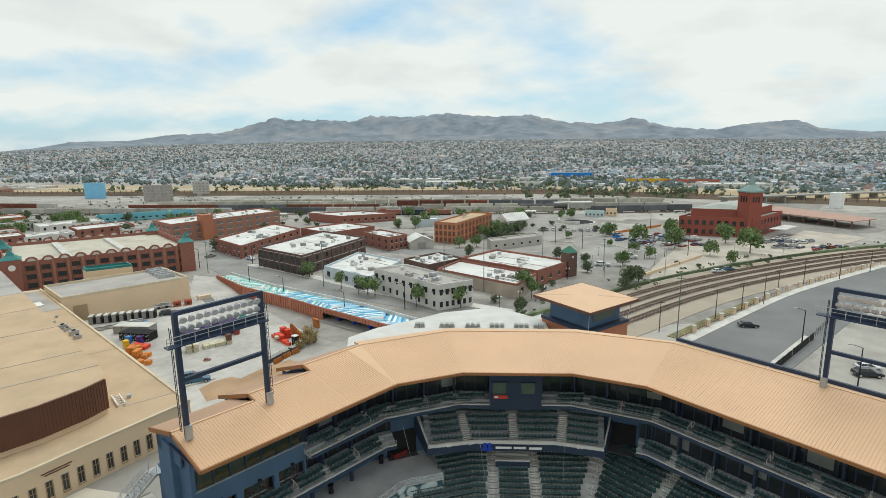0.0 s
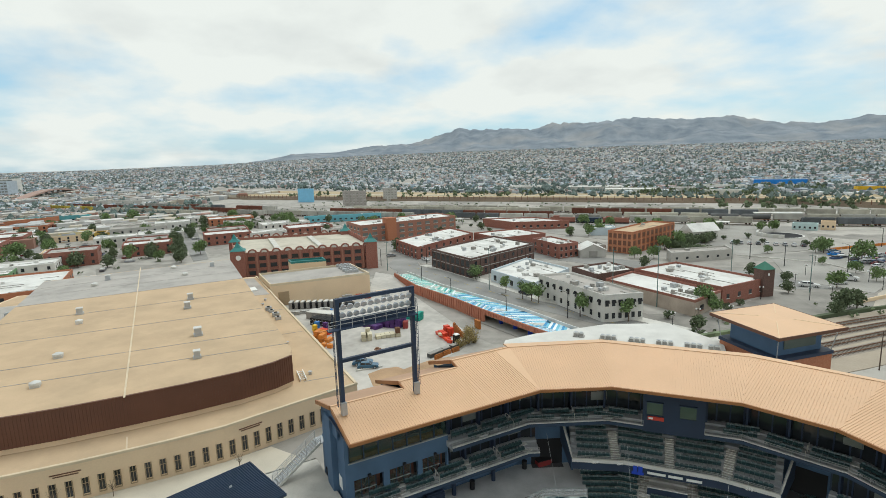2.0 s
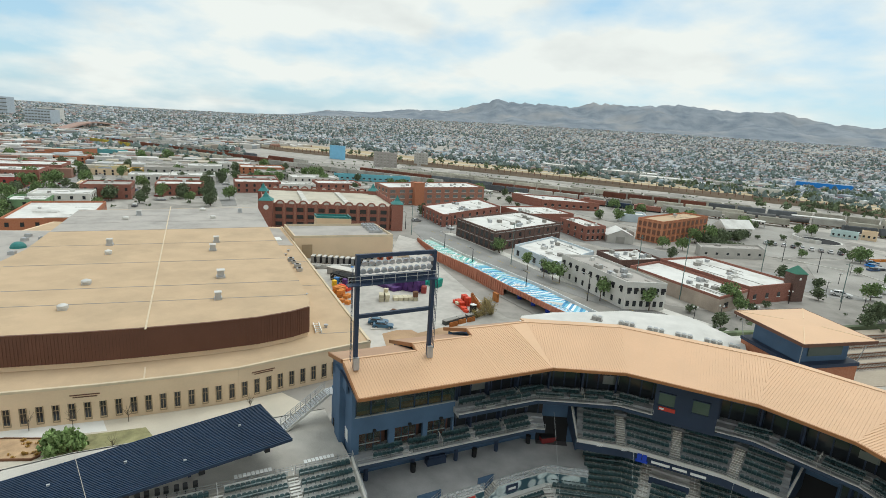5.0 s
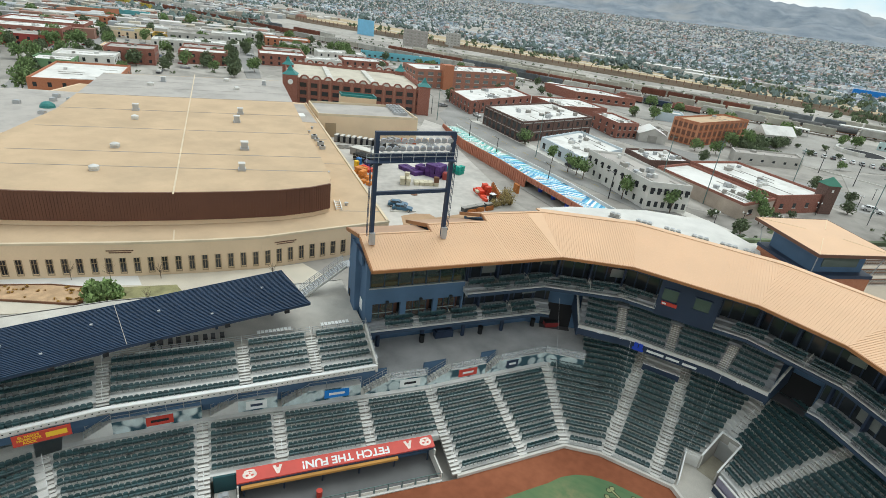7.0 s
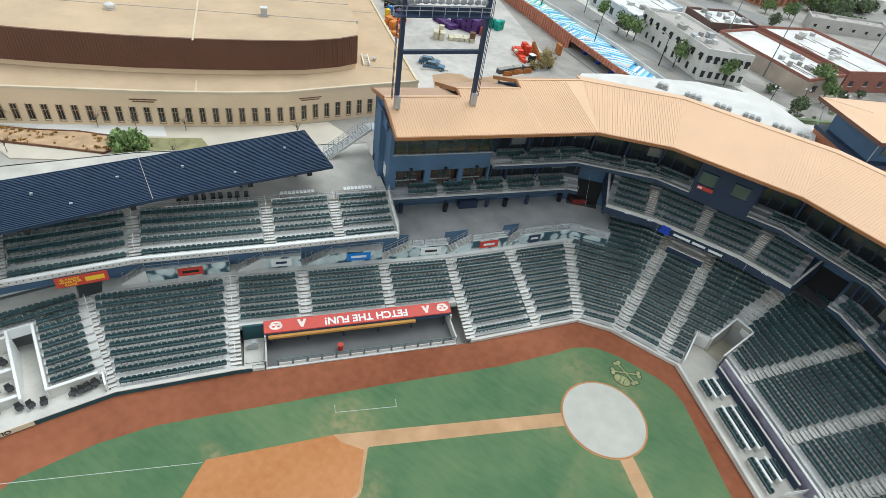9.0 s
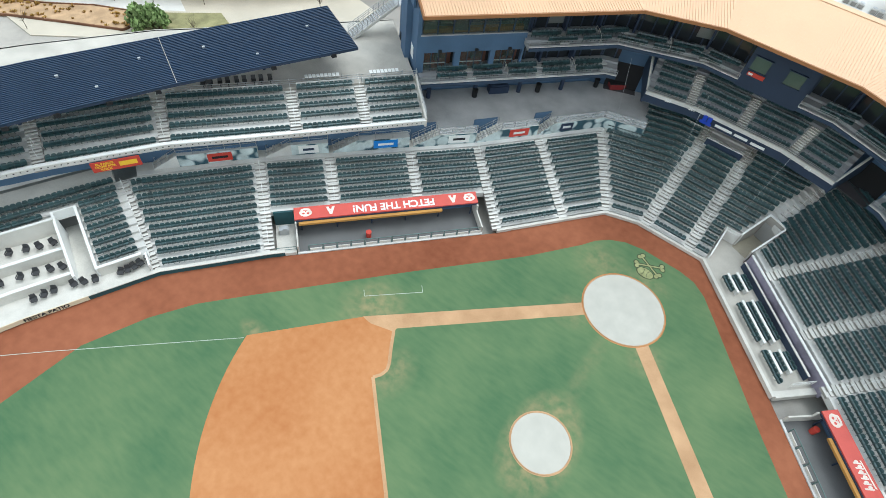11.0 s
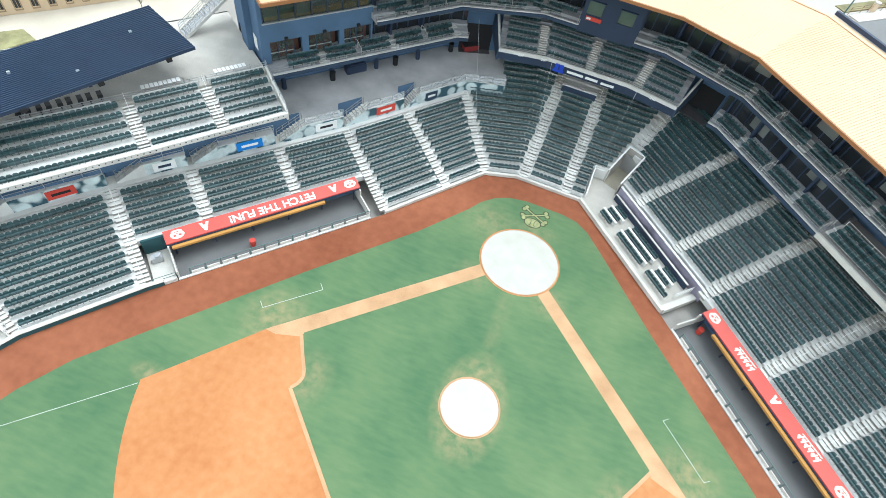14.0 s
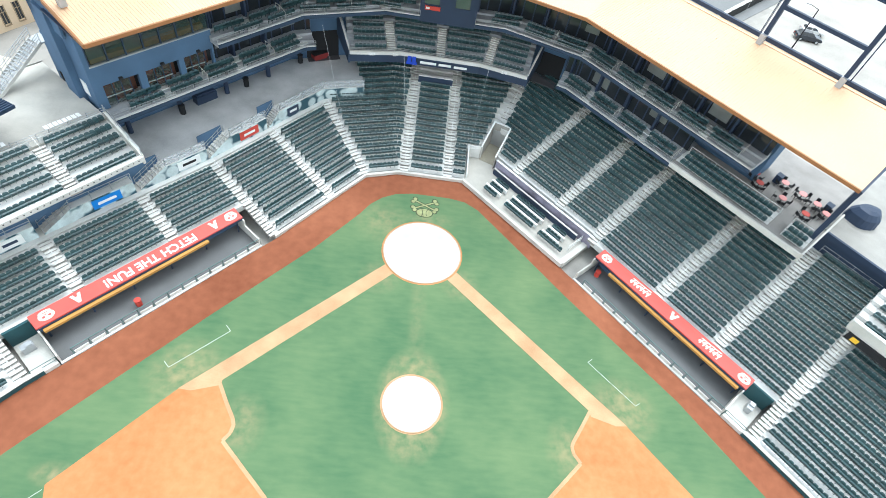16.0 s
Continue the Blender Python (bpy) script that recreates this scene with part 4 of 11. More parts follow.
# ---- box seats and tunnel, east of home plate ----
q = lambda a, b, oa, ob_: [row_line(F, a, b, oa)[0], row_line(F, a, b, oa)[-1], row_line(F, a, b, ob_)[-1], row_line(F, a, b, ob_)[0]]
mb = MB(); mb.prism(q(8.02, 8.97, 0.3, 5.3), 0.1, 0.45)
mb.ob("floor_box_seats", WALK_C, label="pale concrete floor of the field box seats", kind="structure")
wall_strip("wall_box_back", F, 8.06, 9.0, 4.95, 0.18, 0.3, 2.15, mat("grey_purple_print", (0.23, 0.21, 0.27), 0.7, var=0.5, scale=1.5), "wall with a grey-purple print and white cap behind the field boxes", cap=WHITE)
wall_strip("wall_box_front", F, 8.08, 8.9, 4.35, 0.12, 0.45, 1.35, NAVY_M, "dark counter wall behind the field boxes", cap=CONC_L)
mb = MB(); mb.prism([(4.75, 12.95), (5.1, 17.5), (7.05, 17.4), (9.1, 16.5), (8.5, 16.0), (4.9, 12.6)], 0.1, 0.446)
mb.ob("floor_box_entry", WALK_C, label="pale concrete landing between the tunnel and the field boxes", kind="structure")
mb = MB(); mb.hexa([(4.98, 13.3, 0.2), (5.13, 13.3, 0.2), (5.2, 17.6, 0.2), (5.05, 17.6, 0.2)], [(4.98, 13.3, 1.2), (5.13, 13.3, 1.2), (5.2, 17.6, 2.35), (5.05, 17.6, 2.35)])
mb.ob("wall_box_entry_side", WHITE, label="white sloping wall beside the box landing", kind="structure")
mb = MB(); mb.prism([(5.21, 17.5), (7.0, 17.45), (7.0, 17.6), (5.21, 17.65)], 0.2, 2.3)
mb.ob("wall_box_entry_back", CONC, label="grey wall at the back of the box landing", kind="structure")
mb = MB(); mb.box(10.95, 13.45, 1.02, 1.65, 0.06, 0.75, -0.88)
mb.ob("box_sign", RED, label="small red sign on the counter wall of the boxes", category="sign")
e0, e1 = at(F, 8.93)[0] + at(F, 8.93)[1] * 2.3, at(F, 8.93)[0] + at(F, 8.93)[1] * 4.9
railing("box_end_rail", [(e0.x, e0.y), (e1.x, e1.y)], 0.45, 1.0, mat_=WHITE, step=0.36)
mb = MB(); mb.prism(q(8.95, 8.99, 0.3, 5.2), -0.2, 0.62)
mb.ob("wall_box_end", CONC_L, label="pale concrete end wall of the field boxes", kind="structure")
for k, (a, b) in enumerate([(8.15, 8.30), (8.36, 8.66), (8.71, 8.86)]):
    for j, o in enumerate((1.1, 2.25, 3.4)):
        if k == 2 and j == 0:
            a2, b2 = 8.70, 8.92
        else:
            a2, b2 = a, b
        s_ = Seats()
        for p, d in along(row_line(F, a2, b2, o), 0.52):
            s_.add(p, d, 0.45)
        s_.ob("box_seats", "short row of dark green seats in the field boxes")
        if j:
            mb = MB(); mb.prism(q(a2, b2, o - 0.62, o - 0.32), 1.1, 1.16); mb.prism(q(a2, b2, o - 0.5, o - 0.44), 0.45, 1.1)
            mb.ob("drink_ledge", WHITE, label="white drink ledge in front of box seats", category="counter")
# tunnel
p8, n8 = at(F, 8.0)
d8 = n8.normalized(); s8 = Vector((d8.y, -d8.x))
tp = lambda a, b: p8 + d8 * a + s8 * (b + 1.42)
mb = MB(); mb.prism([tp(5.0, -1.1), tp(5.0, 1.1), tp(9.0, 1.1), tp(9.0, -1.1)], -0.2, 0.47)
mb.ob("floor_tunnel", TUNNEL_F, label="concrete ramp of the entry tunnel", kind="structure")
for b0, b1 in ((-1.24, -1.1), (1.1, 1.24)):
    ta = 5.2 if b0 < 0 else 4.3
    mb, cp = MB(), MB()
    mb.hexa([(*tp(ta, b0), 0), (*tp(9.2, b0), 0), (*tp(9.2, b1), 0), (*tp(ta, b1), 0)],
            [(*tp(ta, b0), 2.4), (*tp(9.2, b0), 4.05), (*tp(9.2, b1), 4.05), (*tp(ta, b1), 2.4)])
    cp.hexa([(*tp(ta, b0 - 0.03), 2.4), (*tp(9.2, b0 - 0.03), 4.05), (*tp(9.2, b1 + 0.03), 4.05), (*tp(ta, b1 + 0.03), 2.4)],
            [(*tp(ta, b0 - 0.03), 2.52), (*tp(9.2, b0 - 0.03), 4.17), (*tp(9.2, b1 + 0.03), 4.17), (*tp(ta, b1 + 0.03), 2.52)])
    w_ = mb.ob("wall_tunnel", SUITE_T, label="grey tunnel side wall with a white cap", kind="structure")
    part("wall_cap", cp, WHITE, w_, "white metal cap")
mb = MB(); mb.prism([tp(9.06, -1.1), tp(9.06, 1.1), tp(9.2, 1.1), tp(9.2, -1.1)], 0, 4.0)
w_ = mb.ob("wall_tunnel_end", CONC_D, label="dark grey end wall of the tunnel with a white cap", kind="structure")
mb = MB(); mb.prism([tp(9.03, -1.06), tp(9.03, 1.06), tp(9.23, 1.06), tp(9.23, -1.06)], 4.0, 4.15); part("wall_cap", mb, WHITE, w_, "white metal cap")
mb = MB(); mb.prism([tp(9.01, -1.05), tp(9.01, 1.05), tp(9.05, 1.05), tp(9.05, -1.05)], 0.48, 2.9)
mb.ob("door_tunnel", STEEL, label="grey steel doorway at the end of the tunnel", kind="structure")

# ---- main building: roof, suites, club deck ----
E_ = [(-30.2, 1.9), (-14.8, 20.2), (-6.8, 23.7), (7.1, 23.7), (15.2, 20.3), (36.5, -3.5)]


def es(i, m):
    a, b = V2(E_[i]), V2(E_[i + 1])
    return i + m / (b - a).length


ZE, RS = 20.0, 0.2
RW = [9.3, 9.8, 10.1, 10.0, 10.6, 11.2]
ridge = offs(E_, RW)
back = offs(E_, [11.5, 12.0, 12.0, 12.0, 12.2, 12.6])
zr = [ZE + RS * w for w in RW]
roof = empty("grandstand_roof", "tan standing-seam metal roof over the grandstand", "roof")
u0 = (V2(E_[1]) - V2(E_[0])).normalized()
n0 = Vector((-u0.y, u0.x))
L0 = (V2(E_[1]) - V2(E_[0])).length
rp = lambda s, w, dz=0.0: (*(V2(E_[0]) + u0 * s + n0 * w), ZE + RS * w + dz)
STEPS = [(0.0, 8.8, 6.6, 6.3, 3.1), (8.8, 17.0, 8.1, 7.6, 4.2), (17.0, 24.5, 9.8, 6.4, 3.6)]
# back slopes: darker and pinker than the seamed front
ROOF_BACK = mat("pinkish_roof_membrane", (0.42, 0.27, 0.18), 0.85, var=0.12, scale=0.5)


def slab(name, top, material, th=0.22, label=""):
    m_ = MB()
    m_.hexa([(a_, b_, c_ - th) for a_, b_, c_ in top], top)
    return part(name, m_, material, roof, label)


def seam_bars(a_, d_, n_, spans):
    m_ = MB()
    for k_, w0_, w1_ in spans:
        p_, q_ = a_ + d_ * k_ + n_ * w0_, a_ + d_ * k_ + n_ * w1_
        m_.bar((p_.x, p_.y, ZE + RS * w0_ + 0.03), (q_.x, q_.y, ZE + RS * w1_ + 0.03), 0.03, 0.04)
    tagged(part("standing_seams", m_, ROOF_TAN, roof), kind="stuff")


for s0, s1, w, kb, fall in STEPS:
    e = s1 + (w * 0.19 if s1 > 20 else 0)
    slab("roof_panel", [rp(s0, 0), rp(L0 if s1 > 20 else s1, 0), rp(e, w), rp(s0, w)], ROOF_TAN)
    far_ = rp(e + 1.0, w + 3.0, -fall * 3.0 / kb) if s1 > 20 else rp(e, w + kb, -fall)
    slab("back_panel", [rp(s0, w), rp(e, w), far_, rp(s0, w + kb, -fall)], ROOF_BACK, 0.3, "plain pinkish-tan back slope")
    m_ = MB(); m_.bar(rp(s0, w, 0.04), rp(e, w, 0.04), 0.3, 0.06); part("ridge_cap", m_, ROOF_TAN, roof)
    m_ = MB(); m_.bar(rp(s0 - 0.06, w, -0.16), rp(s0 - 0.06, w + kb, -fall - 0.16), 0.16, 0.46); part("verge_trim", m_, ROOF_EDGE, roof, "copper-brown verge trim")
    m_ = MB(); m_.hexa([(*rp(s0 + 0.3, 5.9)[:2], 17.5), (*rp(s0 + 0.5, 5.9)[:2], 17.5), (*rp(s0 + 0.5, w + kb - 0.8)[:2], 17.5), (*rp(s0 + 0.3, w + kb - 0.8)[:2], 17.5)], [rp(s0 + 0.3, 5.9, -0.35), rp(s0 + 0.5, 5.9, -0.35), rp(s0 + 0.5, w + kb - 0.8, -fall - 0.1), rp(s0 + 0.3, w + kb - 0.8, -fall - 0.1)]); part("gable_wall", m_, NAVY, roof, "navy wall below the roof step")
    z_ = ZE + RS * (w + kb) - fall - 0.5
    m_ = MB(); m_.prism([rp(s0 + 0.3, 9.9)[:2], rp(s1 if s1 < 20 else 22.0, 9.9)[:2], rp(s1 if s1 < 20 else 21.0, w + kb - 0.8)[:2], rp(s0 + 0.3, w + kb - 0.8)[:2]], 4.0, z_); part("rear_wall", m_, NAVY, roof, "navy rear wall of the grandstand")
    if s0:
        m_ = MB(); m_.bar(rp(s0, w - 1.6, -0.05), rp(s0, w, -0.05), 0.14, 0.30); part("step_trim", m_, ROOF_EDGE, roof)
    spans, k = [], s0 + 0.2
    while k < s1:
        if k <= L0:
            spans.append((k, 0.0, w))
        k += 0.31
    seam_bars(V2(E_[0]), u0, n0, spans)
m_ = MB(); m_.bar(rp(-0.05, 0, -0.16), rp(-0.05, 6.1, -0.16), 0.16, 0.42); part("verge_trim", m_, ROOF_EDGE, roof, "copper-brown verge trim")
for i in range(5):
    mb = MB(); mb.bar((*E_[i], ZE - 0.14), (*E_[i + 1], ZE - 0.14), 0.22, 0.34)
    part("gutter", mb, ROOF_EDGE, roof, "copper-brown eaves gutter")
    if i == 0:
        continue
    slab("roof_panel", [(*E_[i], ZE), (*E_[i + 1], ZE), (*ridge[i + 1], zr[i + 1]), (*ridge[i], zr[i])], ROOF_TAN)
    slab("back_panel", [(*ridge[i], zr[i]), (*ridge[i + 1], zr[i + 1]), (*back[i + 1], zr[i + 1] - 0.3), (*back[i], zr[i] - 0.3)], ROOF_TAN)
    a, b = V2(E_[i]), V2(E_[i + 1])
    ra, rb = V2(ridge[i]), V2(ridge[i + 1])
    d = (b - a).normalized(); n = Vector((-d.y, d.x))
    L = (b - a).length
    xa, xb = (ra - a).dot(d), (rb - a).dot(d)
    spans, k = [], min(0, xa) + 0.2
    while k < max(L, xb):
        w0, w1 = 0.0, RW[i] + (RW[i + 1] - RW[i]) * (k - xa) / (xb - xa)
        if k < 0:
            w0 = w1 * k / xa
        if k > L:
            w0 = w1 * (k - L) / (xb - L)
        if w1 - w0 > 0.3:
            spans.append((k, w0, w1))
        k += 0.31
    seam_bars(a, d, n, spans)
    mb = MB(); mb.bar((*ridge[i], zr[i] + 0.03), (*ridge[i + 1], zr[i + 1] + 0.03), 0.3, 0.05)
    part("ridge_cap", mb, ROOF_TAN, roof)

bld = empty("suite_building", "navy stucco grandstand building with two tiers of suites", "building")
BW = 7.6
bb = offs(E_, BW)
bo = offs(E_, [9.8, 11.0, 11.5, 11.5, 11.8, 12.0])
for i in range(5):
    mb = MB()
    q1, q2 = (V2(bb[i + 1]), V2(bo[i + 1]))
    if i == 4:
        q1, q2 = (V2(row_line(E_, 4.0, es(4, 23.4), w_)[-1]) for w_ in (BW, 11.9))
    mb.prism([bb[i], q1, q2, bo[i]], 4.0, 19.4)
    part("wall", mb, NAVY, bld)
# soffit
for i in range(5):
    mb = MB(); ii, oo = offs(E_, 0.4), offs(E_, BW + 0.2)
    mb.prism([ii[i], ii[i + 1], oo[i + 1], oo[i]], 19.45, 19.6)
    part("soffit", mb, NAVY_M, bld)


# darker copy of the concrete: the roof's shade is put into its colour
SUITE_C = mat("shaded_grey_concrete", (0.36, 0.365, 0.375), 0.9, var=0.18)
NAVY_D = mat("dark_navy_stucco", (0.036, 0.058, 0.098), 0.75, var=0.12)
LAMP_LIT = mat("lit_lamp_lens", (0.8, 0.78, 0.72), 0.4)
LAMP_LIT.node_tree.nodes["Principled BSDF"].inputs["Emission Color"].default_value = (1.0, 0.93, 0.8, 1)
LAMP_LIT.node_tree.nodes["Principled BSDF"].inputs["Emission Strength"].default_value = 2.5


def suite_tier(sa, sb, zf, w0, name, seat_gap=1.6, seats=True, bays=4.4):
    """One tier of suites: slab with stepped seat rows, parapet, partitions, glazed back."""
    tier = empty(name, "tier of open suites with green seats and a concrete front", "balcony")
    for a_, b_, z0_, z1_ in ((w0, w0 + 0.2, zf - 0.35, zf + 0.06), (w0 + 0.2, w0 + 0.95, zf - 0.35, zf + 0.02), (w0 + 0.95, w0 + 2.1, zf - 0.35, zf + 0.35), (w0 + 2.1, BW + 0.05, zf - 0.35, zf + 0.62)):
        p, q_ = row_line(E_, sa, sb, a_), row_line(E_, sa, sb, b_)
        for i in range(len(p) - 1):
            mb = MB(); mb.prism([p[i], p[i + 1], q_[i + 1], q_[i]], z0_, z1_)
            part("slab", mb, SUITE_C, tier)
    p, q_ = row_line(E_, sa, sb, w0 - 0.1), row_line(E_, sa, sb, w0 + 0.15)
    for i in range(len(p) - 1):
        mb = MB(); mb.prism([p[i], p[i + 1], q_[i + 1], q_[i]], zf + 0.06, zf + 0.16)
        part("parapet_cap", mb, CONC, tier)
    p, q_ = row_line(E_, sa, sb, w0 - 0.14), row_line(E_, sa, sb, w0 - 0.02)
    for i in range(len(p) - 1):
        mb = MB(); mb.prism([p[i], p[i + 1], q_[i + 1], q_[i]], zf - 0.4, zf - 0.02)
        part("fascia", mb, NAVY_D, tier, "navy front beam")
    gp = row_line(E_, sa, sb, w0 + 0.02)
    railing("guard_rail", gp, zf + 0.14, 0.62, parent=tier, step=2.1)
    # glazed doors behind, with frames
    p = row_line(E_, sa, sb, w0 + 3.0)
    for i in range(len(p) - 1):
        a, b = V2(p[i]), V2(p[i + 1])
        n = seg_n(a, b)
        gl = MB(); gl.prism([a, b, b + n * 0.06, a + n * 0.06], zf + 0.65, zf + 3.0)
        gl = part("glazing", gl, GLASS, tier)
        L = (b - a).length
        k = 0.0
        while k <= L:
            c = a.lerp(b, k / L)
            frm = MB(); frm.box(c.x, c.y, zf + 0.62, 0.12, 0.16, 2.5, math.atan2(n.y, n.x))
            part("mullion", frm, NAVY_M, gl)
            k += 1.5
        frm = MB(); frm.prism([a - n * 0.08, b - n * 0.08, b + n * 0.03, a + n * 0.03], zf + 2.95, zf + 3.3)
        part("head_beam", frm, NAVY_M, tier)
    Lt = sum((V2(b) - V2(a)).length for a, b in zip(p, p[1:]))
    ll = row_line(E_, sa, sb, w0 + 2.2)
    for c, d in along(ll, bays):
        n = Vector((-d.y, d.x))
        o = c - d * bays / 2
        par, lamps = MB(), MB()
        par.prism([o, o + d * 0.25, o + d * 0.25 + n * 1.2, o + n * 1.2], zf + 0.3, zf + 3.6)
        lamps.prism([c + n * 0.3, c + n * 0.3 + d * 0.2, c + n * 0.5 + d * 0.2, c + n * 0.5], zf + 3.3, zf + 3.36)
        part("partition", par, NAVY_M, tier)
        part("downlight", lamps, LAMP_LIT, tier, "small lit downlight")
    if seats:
        for j, (o, z) in enumerate(((w0 + 0.42, zf + 0.05), (w0 + 1.32, zf + 0.37))):
            s_ = Seats()
            for c, d in along(row_line(E_, sa, sb, o), bays, 0, 0):
                for k in range(7):
                    s_.add(c + d * (-1.56 + k * 0.52), d, z)
            s_.ob("suite_seats", "dark green seats in pairs of rows on the suite balcony")
        # light landings and short divider rails, in turn, between seat groups
        for j, (c, d) in enumerate(along(row_line(E_, sa, sb, w0 + 1.2), bays, 0, 0)):
            n = Vector((-d.y, d.x))
            e = c + d * (bays / 2)
            if j % 2:
                mb = MB()
                for u_, z_ in ((-0.9, zf + 0.05), (0.1, zf + 0.4), (0.8, zf + 0.4)):
                    g_ = e + n * u_
                    mb.bar((g_.x, g_.y, z_), (g_.x + 0.001, g_.y, z_ + 0.9), 0.05, 0.05)
                g0, g1, g2 = e - n * 0.9, e + n * 0.1, e + n * 0.8
                mb.bar((g0.x, g0.y, zf + 0.95), (g1.x, g1.y, zf + 1.3), 0.05, 0.05); mb.bar((g1.x, g1.y, zf + 1.3), (g2.x, g2.y, zf + 1.3), 0.05, 0.05)
                part("divider_rail", mb, CONC_L, tier, "pale divider rail between seat groups")
                continue
            mb = MB(); mb.prism([e - d * 0.58 - n * 0.85, e + d * 0.58 - n * 0.85, e + d * 0.58 + n * 0.2, e - d * 0.58 + n * 0.2], zf + 0.03, zf + 0.24)
            mb.prism([e - d * 0.58 + n * 0.2, e + d * 0.58 + n * 0.2, e + d * 0.58 + n * 0.9, e - d * 0.58 + n * 0.9], zf + 0.03, zf + 0.45)
            part("landing", mb, CONC, tier)
            # pale pane in front of the glazing imitates a lit room
            mb = MB(); g0 = e + n * 1.72
            mb.prism([g0 - d * 1.5, g0 + d * 0.9, g0 + d * 0.9 + n * 0.02, g0 - d * 1.5 + n * 0.02], zf + 1.2 + 0.3 * (j % 3), zf + 2.7)
            part("blind", mb, GLASS_L, tier, "pale blind behind the suite glass")
    return tier




ZL, ZU = 9.75, 13.85
suite_tier(es(0, 1.1), es(1, 0.6), ZL, 3.3, "lower_suites")
suite_tier(es(0, 13.4), es(2, 3.6), ZU, 3.3, "upper_suites")
suite_tier(es(2, 10.6), es(4, 23.2), ZU, 3.3, "upper_suites")
suite_tier(es(3, 8.0), es(4, 16.0), ZL, 2.1, "lower_suites")

# ---- stadium base and closing slabs ----
mb = MB(); mb.prism([(62, -75), (60, -30), (52, 2), (42, 22), (30, 36), (14, 40), (-14, 40), (-34, 33), (-46, 17), (-54, 3), (-58, -12), (-64, -40), (-66, -75), (-40, -128), (40, -128)], -0.9, -0.55)
mb.ob("foundation", CONC_D, label="dark concrete foundation slab below the stands", kind="structure")
for sa, sb, oa, ob_, z in [(6.45, 7.0, 15.6, 24, 5.6), (7.0, 8.0, 17.3, 24, 6.2), (8.0, 8.99, 19.6, 30, 7.2), (9.0, 10.0, 20.55, 34, 7.6), (10.0, 11.9, 20.55, 34, 7.6)]:
    a, b = row_line(F, sa, sb, oa), row_line(F, sa, sb, ob_)
    mb = MB()
    for i in range(len(a) - 1):
        mb.prism([a[i], a[i + 1], b[i + 1], b[i]], z - 1.6, z)
    mb.ob("floor_concourse", CONC, label="grey concrete concourse floor behind the seats", kind="structure")
for sa, sb, o, z in [(9.7, 9.985, 20.55, 7.6), (10.02, 11.0, 20.55, 7.6)]:
    railing("concourse_rail", row_line(F, sa, sb, o + 0.1), z, 1.05)

# ---- west end block of the suite building ----
wn_, un = Vector((-0.766, 0.643)), Vector((0.643, 0.766))
O0 = V2(E_[0])
ep = lambda s, w: O0 + un * s + wn_ * w
WF, WS, WE = 4.8, 1.1, 13.6
RB = math.atan2(un.y, un.x)


def block(name, s0, s1, w0, w1, z0, z1, material, parent=bld, label=""):
    mb = MB(); mb.prism([ep(s0, w0), ep(s1, w0), ep(s1, w1), ep(s0, w1)], z0, z1)
    return part(name, mb, material, parent, label)


block("wall", WS, WE, WF, WF + 0.3, 12.75, 14.9, NAVY)
block("wall", WS, WE, WF, BW + 0.1, 17.3, 19.4, NAVY)
block("room_floor", WS, WE, WF + 0.3, BW, 14.5, 14.7, CONC_D)
block("partition", WE - 0.15, WE, WF + 0.3, BW, 12.75, 19.4, NAVY)
gb = block("band_glazing", WS + 0.1, WE, WF + 0.16, WF + 0.2, 14.9, 17.3, PANE, label="clear greenish window band")
gb.visible_shadow = False
for k in range(8):
    c = ep(WS + 0.06 + k * (WE - WS - 0.1) / 7, WF + 0.14)
    mb = MB(); mb.box(c.x, c.y, 14.9, 0.12, 0.24, 2.4, RB)
    part("mullion", mb, NAVY_M, gb)
block("band_sill", WS - 0.05, WE, WF - 0.06, WF + 0.3, 14.86, 15.0, STEEL, label="grey metal window sill")
for k in range(4):
    block("blind", WS + 0.3 + k * 1.78 * (1 if k < 2 else 1.0), WS + 1.75 + k * 1.78, WF + 0.4, WF + 0.44, (15.4, 16.1, 15.2, 16.6)[k], 17.3, GLASS_L, label="pale half-lowered window blind")
block("room_counter", WS + 0.4, WE - 0.4, WF + 0.5, WF + 1.0, 14.7, 15.4, BENCH, label="long ochre counter behind the windows")
# side wall at the west end
block("side_wall", WS - 0.42, WS, WF, 9.8, 4.0, 19.5, NAVY)
block("side_emblem", WS - 0.47, WS - 0.425, 6.2, 7.3, ZL + 1.4, ZL + 2.9, WHITE, label="plain white shape standing for a painted emblem")
block("side_door", WS - 0.47, WS - 0.425, 8.2, 9.3, ZL + 0.65, ZL + 2.8, DARK)
block("rear_block", WS - 0.3, 12.0, 9.8, 14.5, 4.0, 14.2, NAVY)
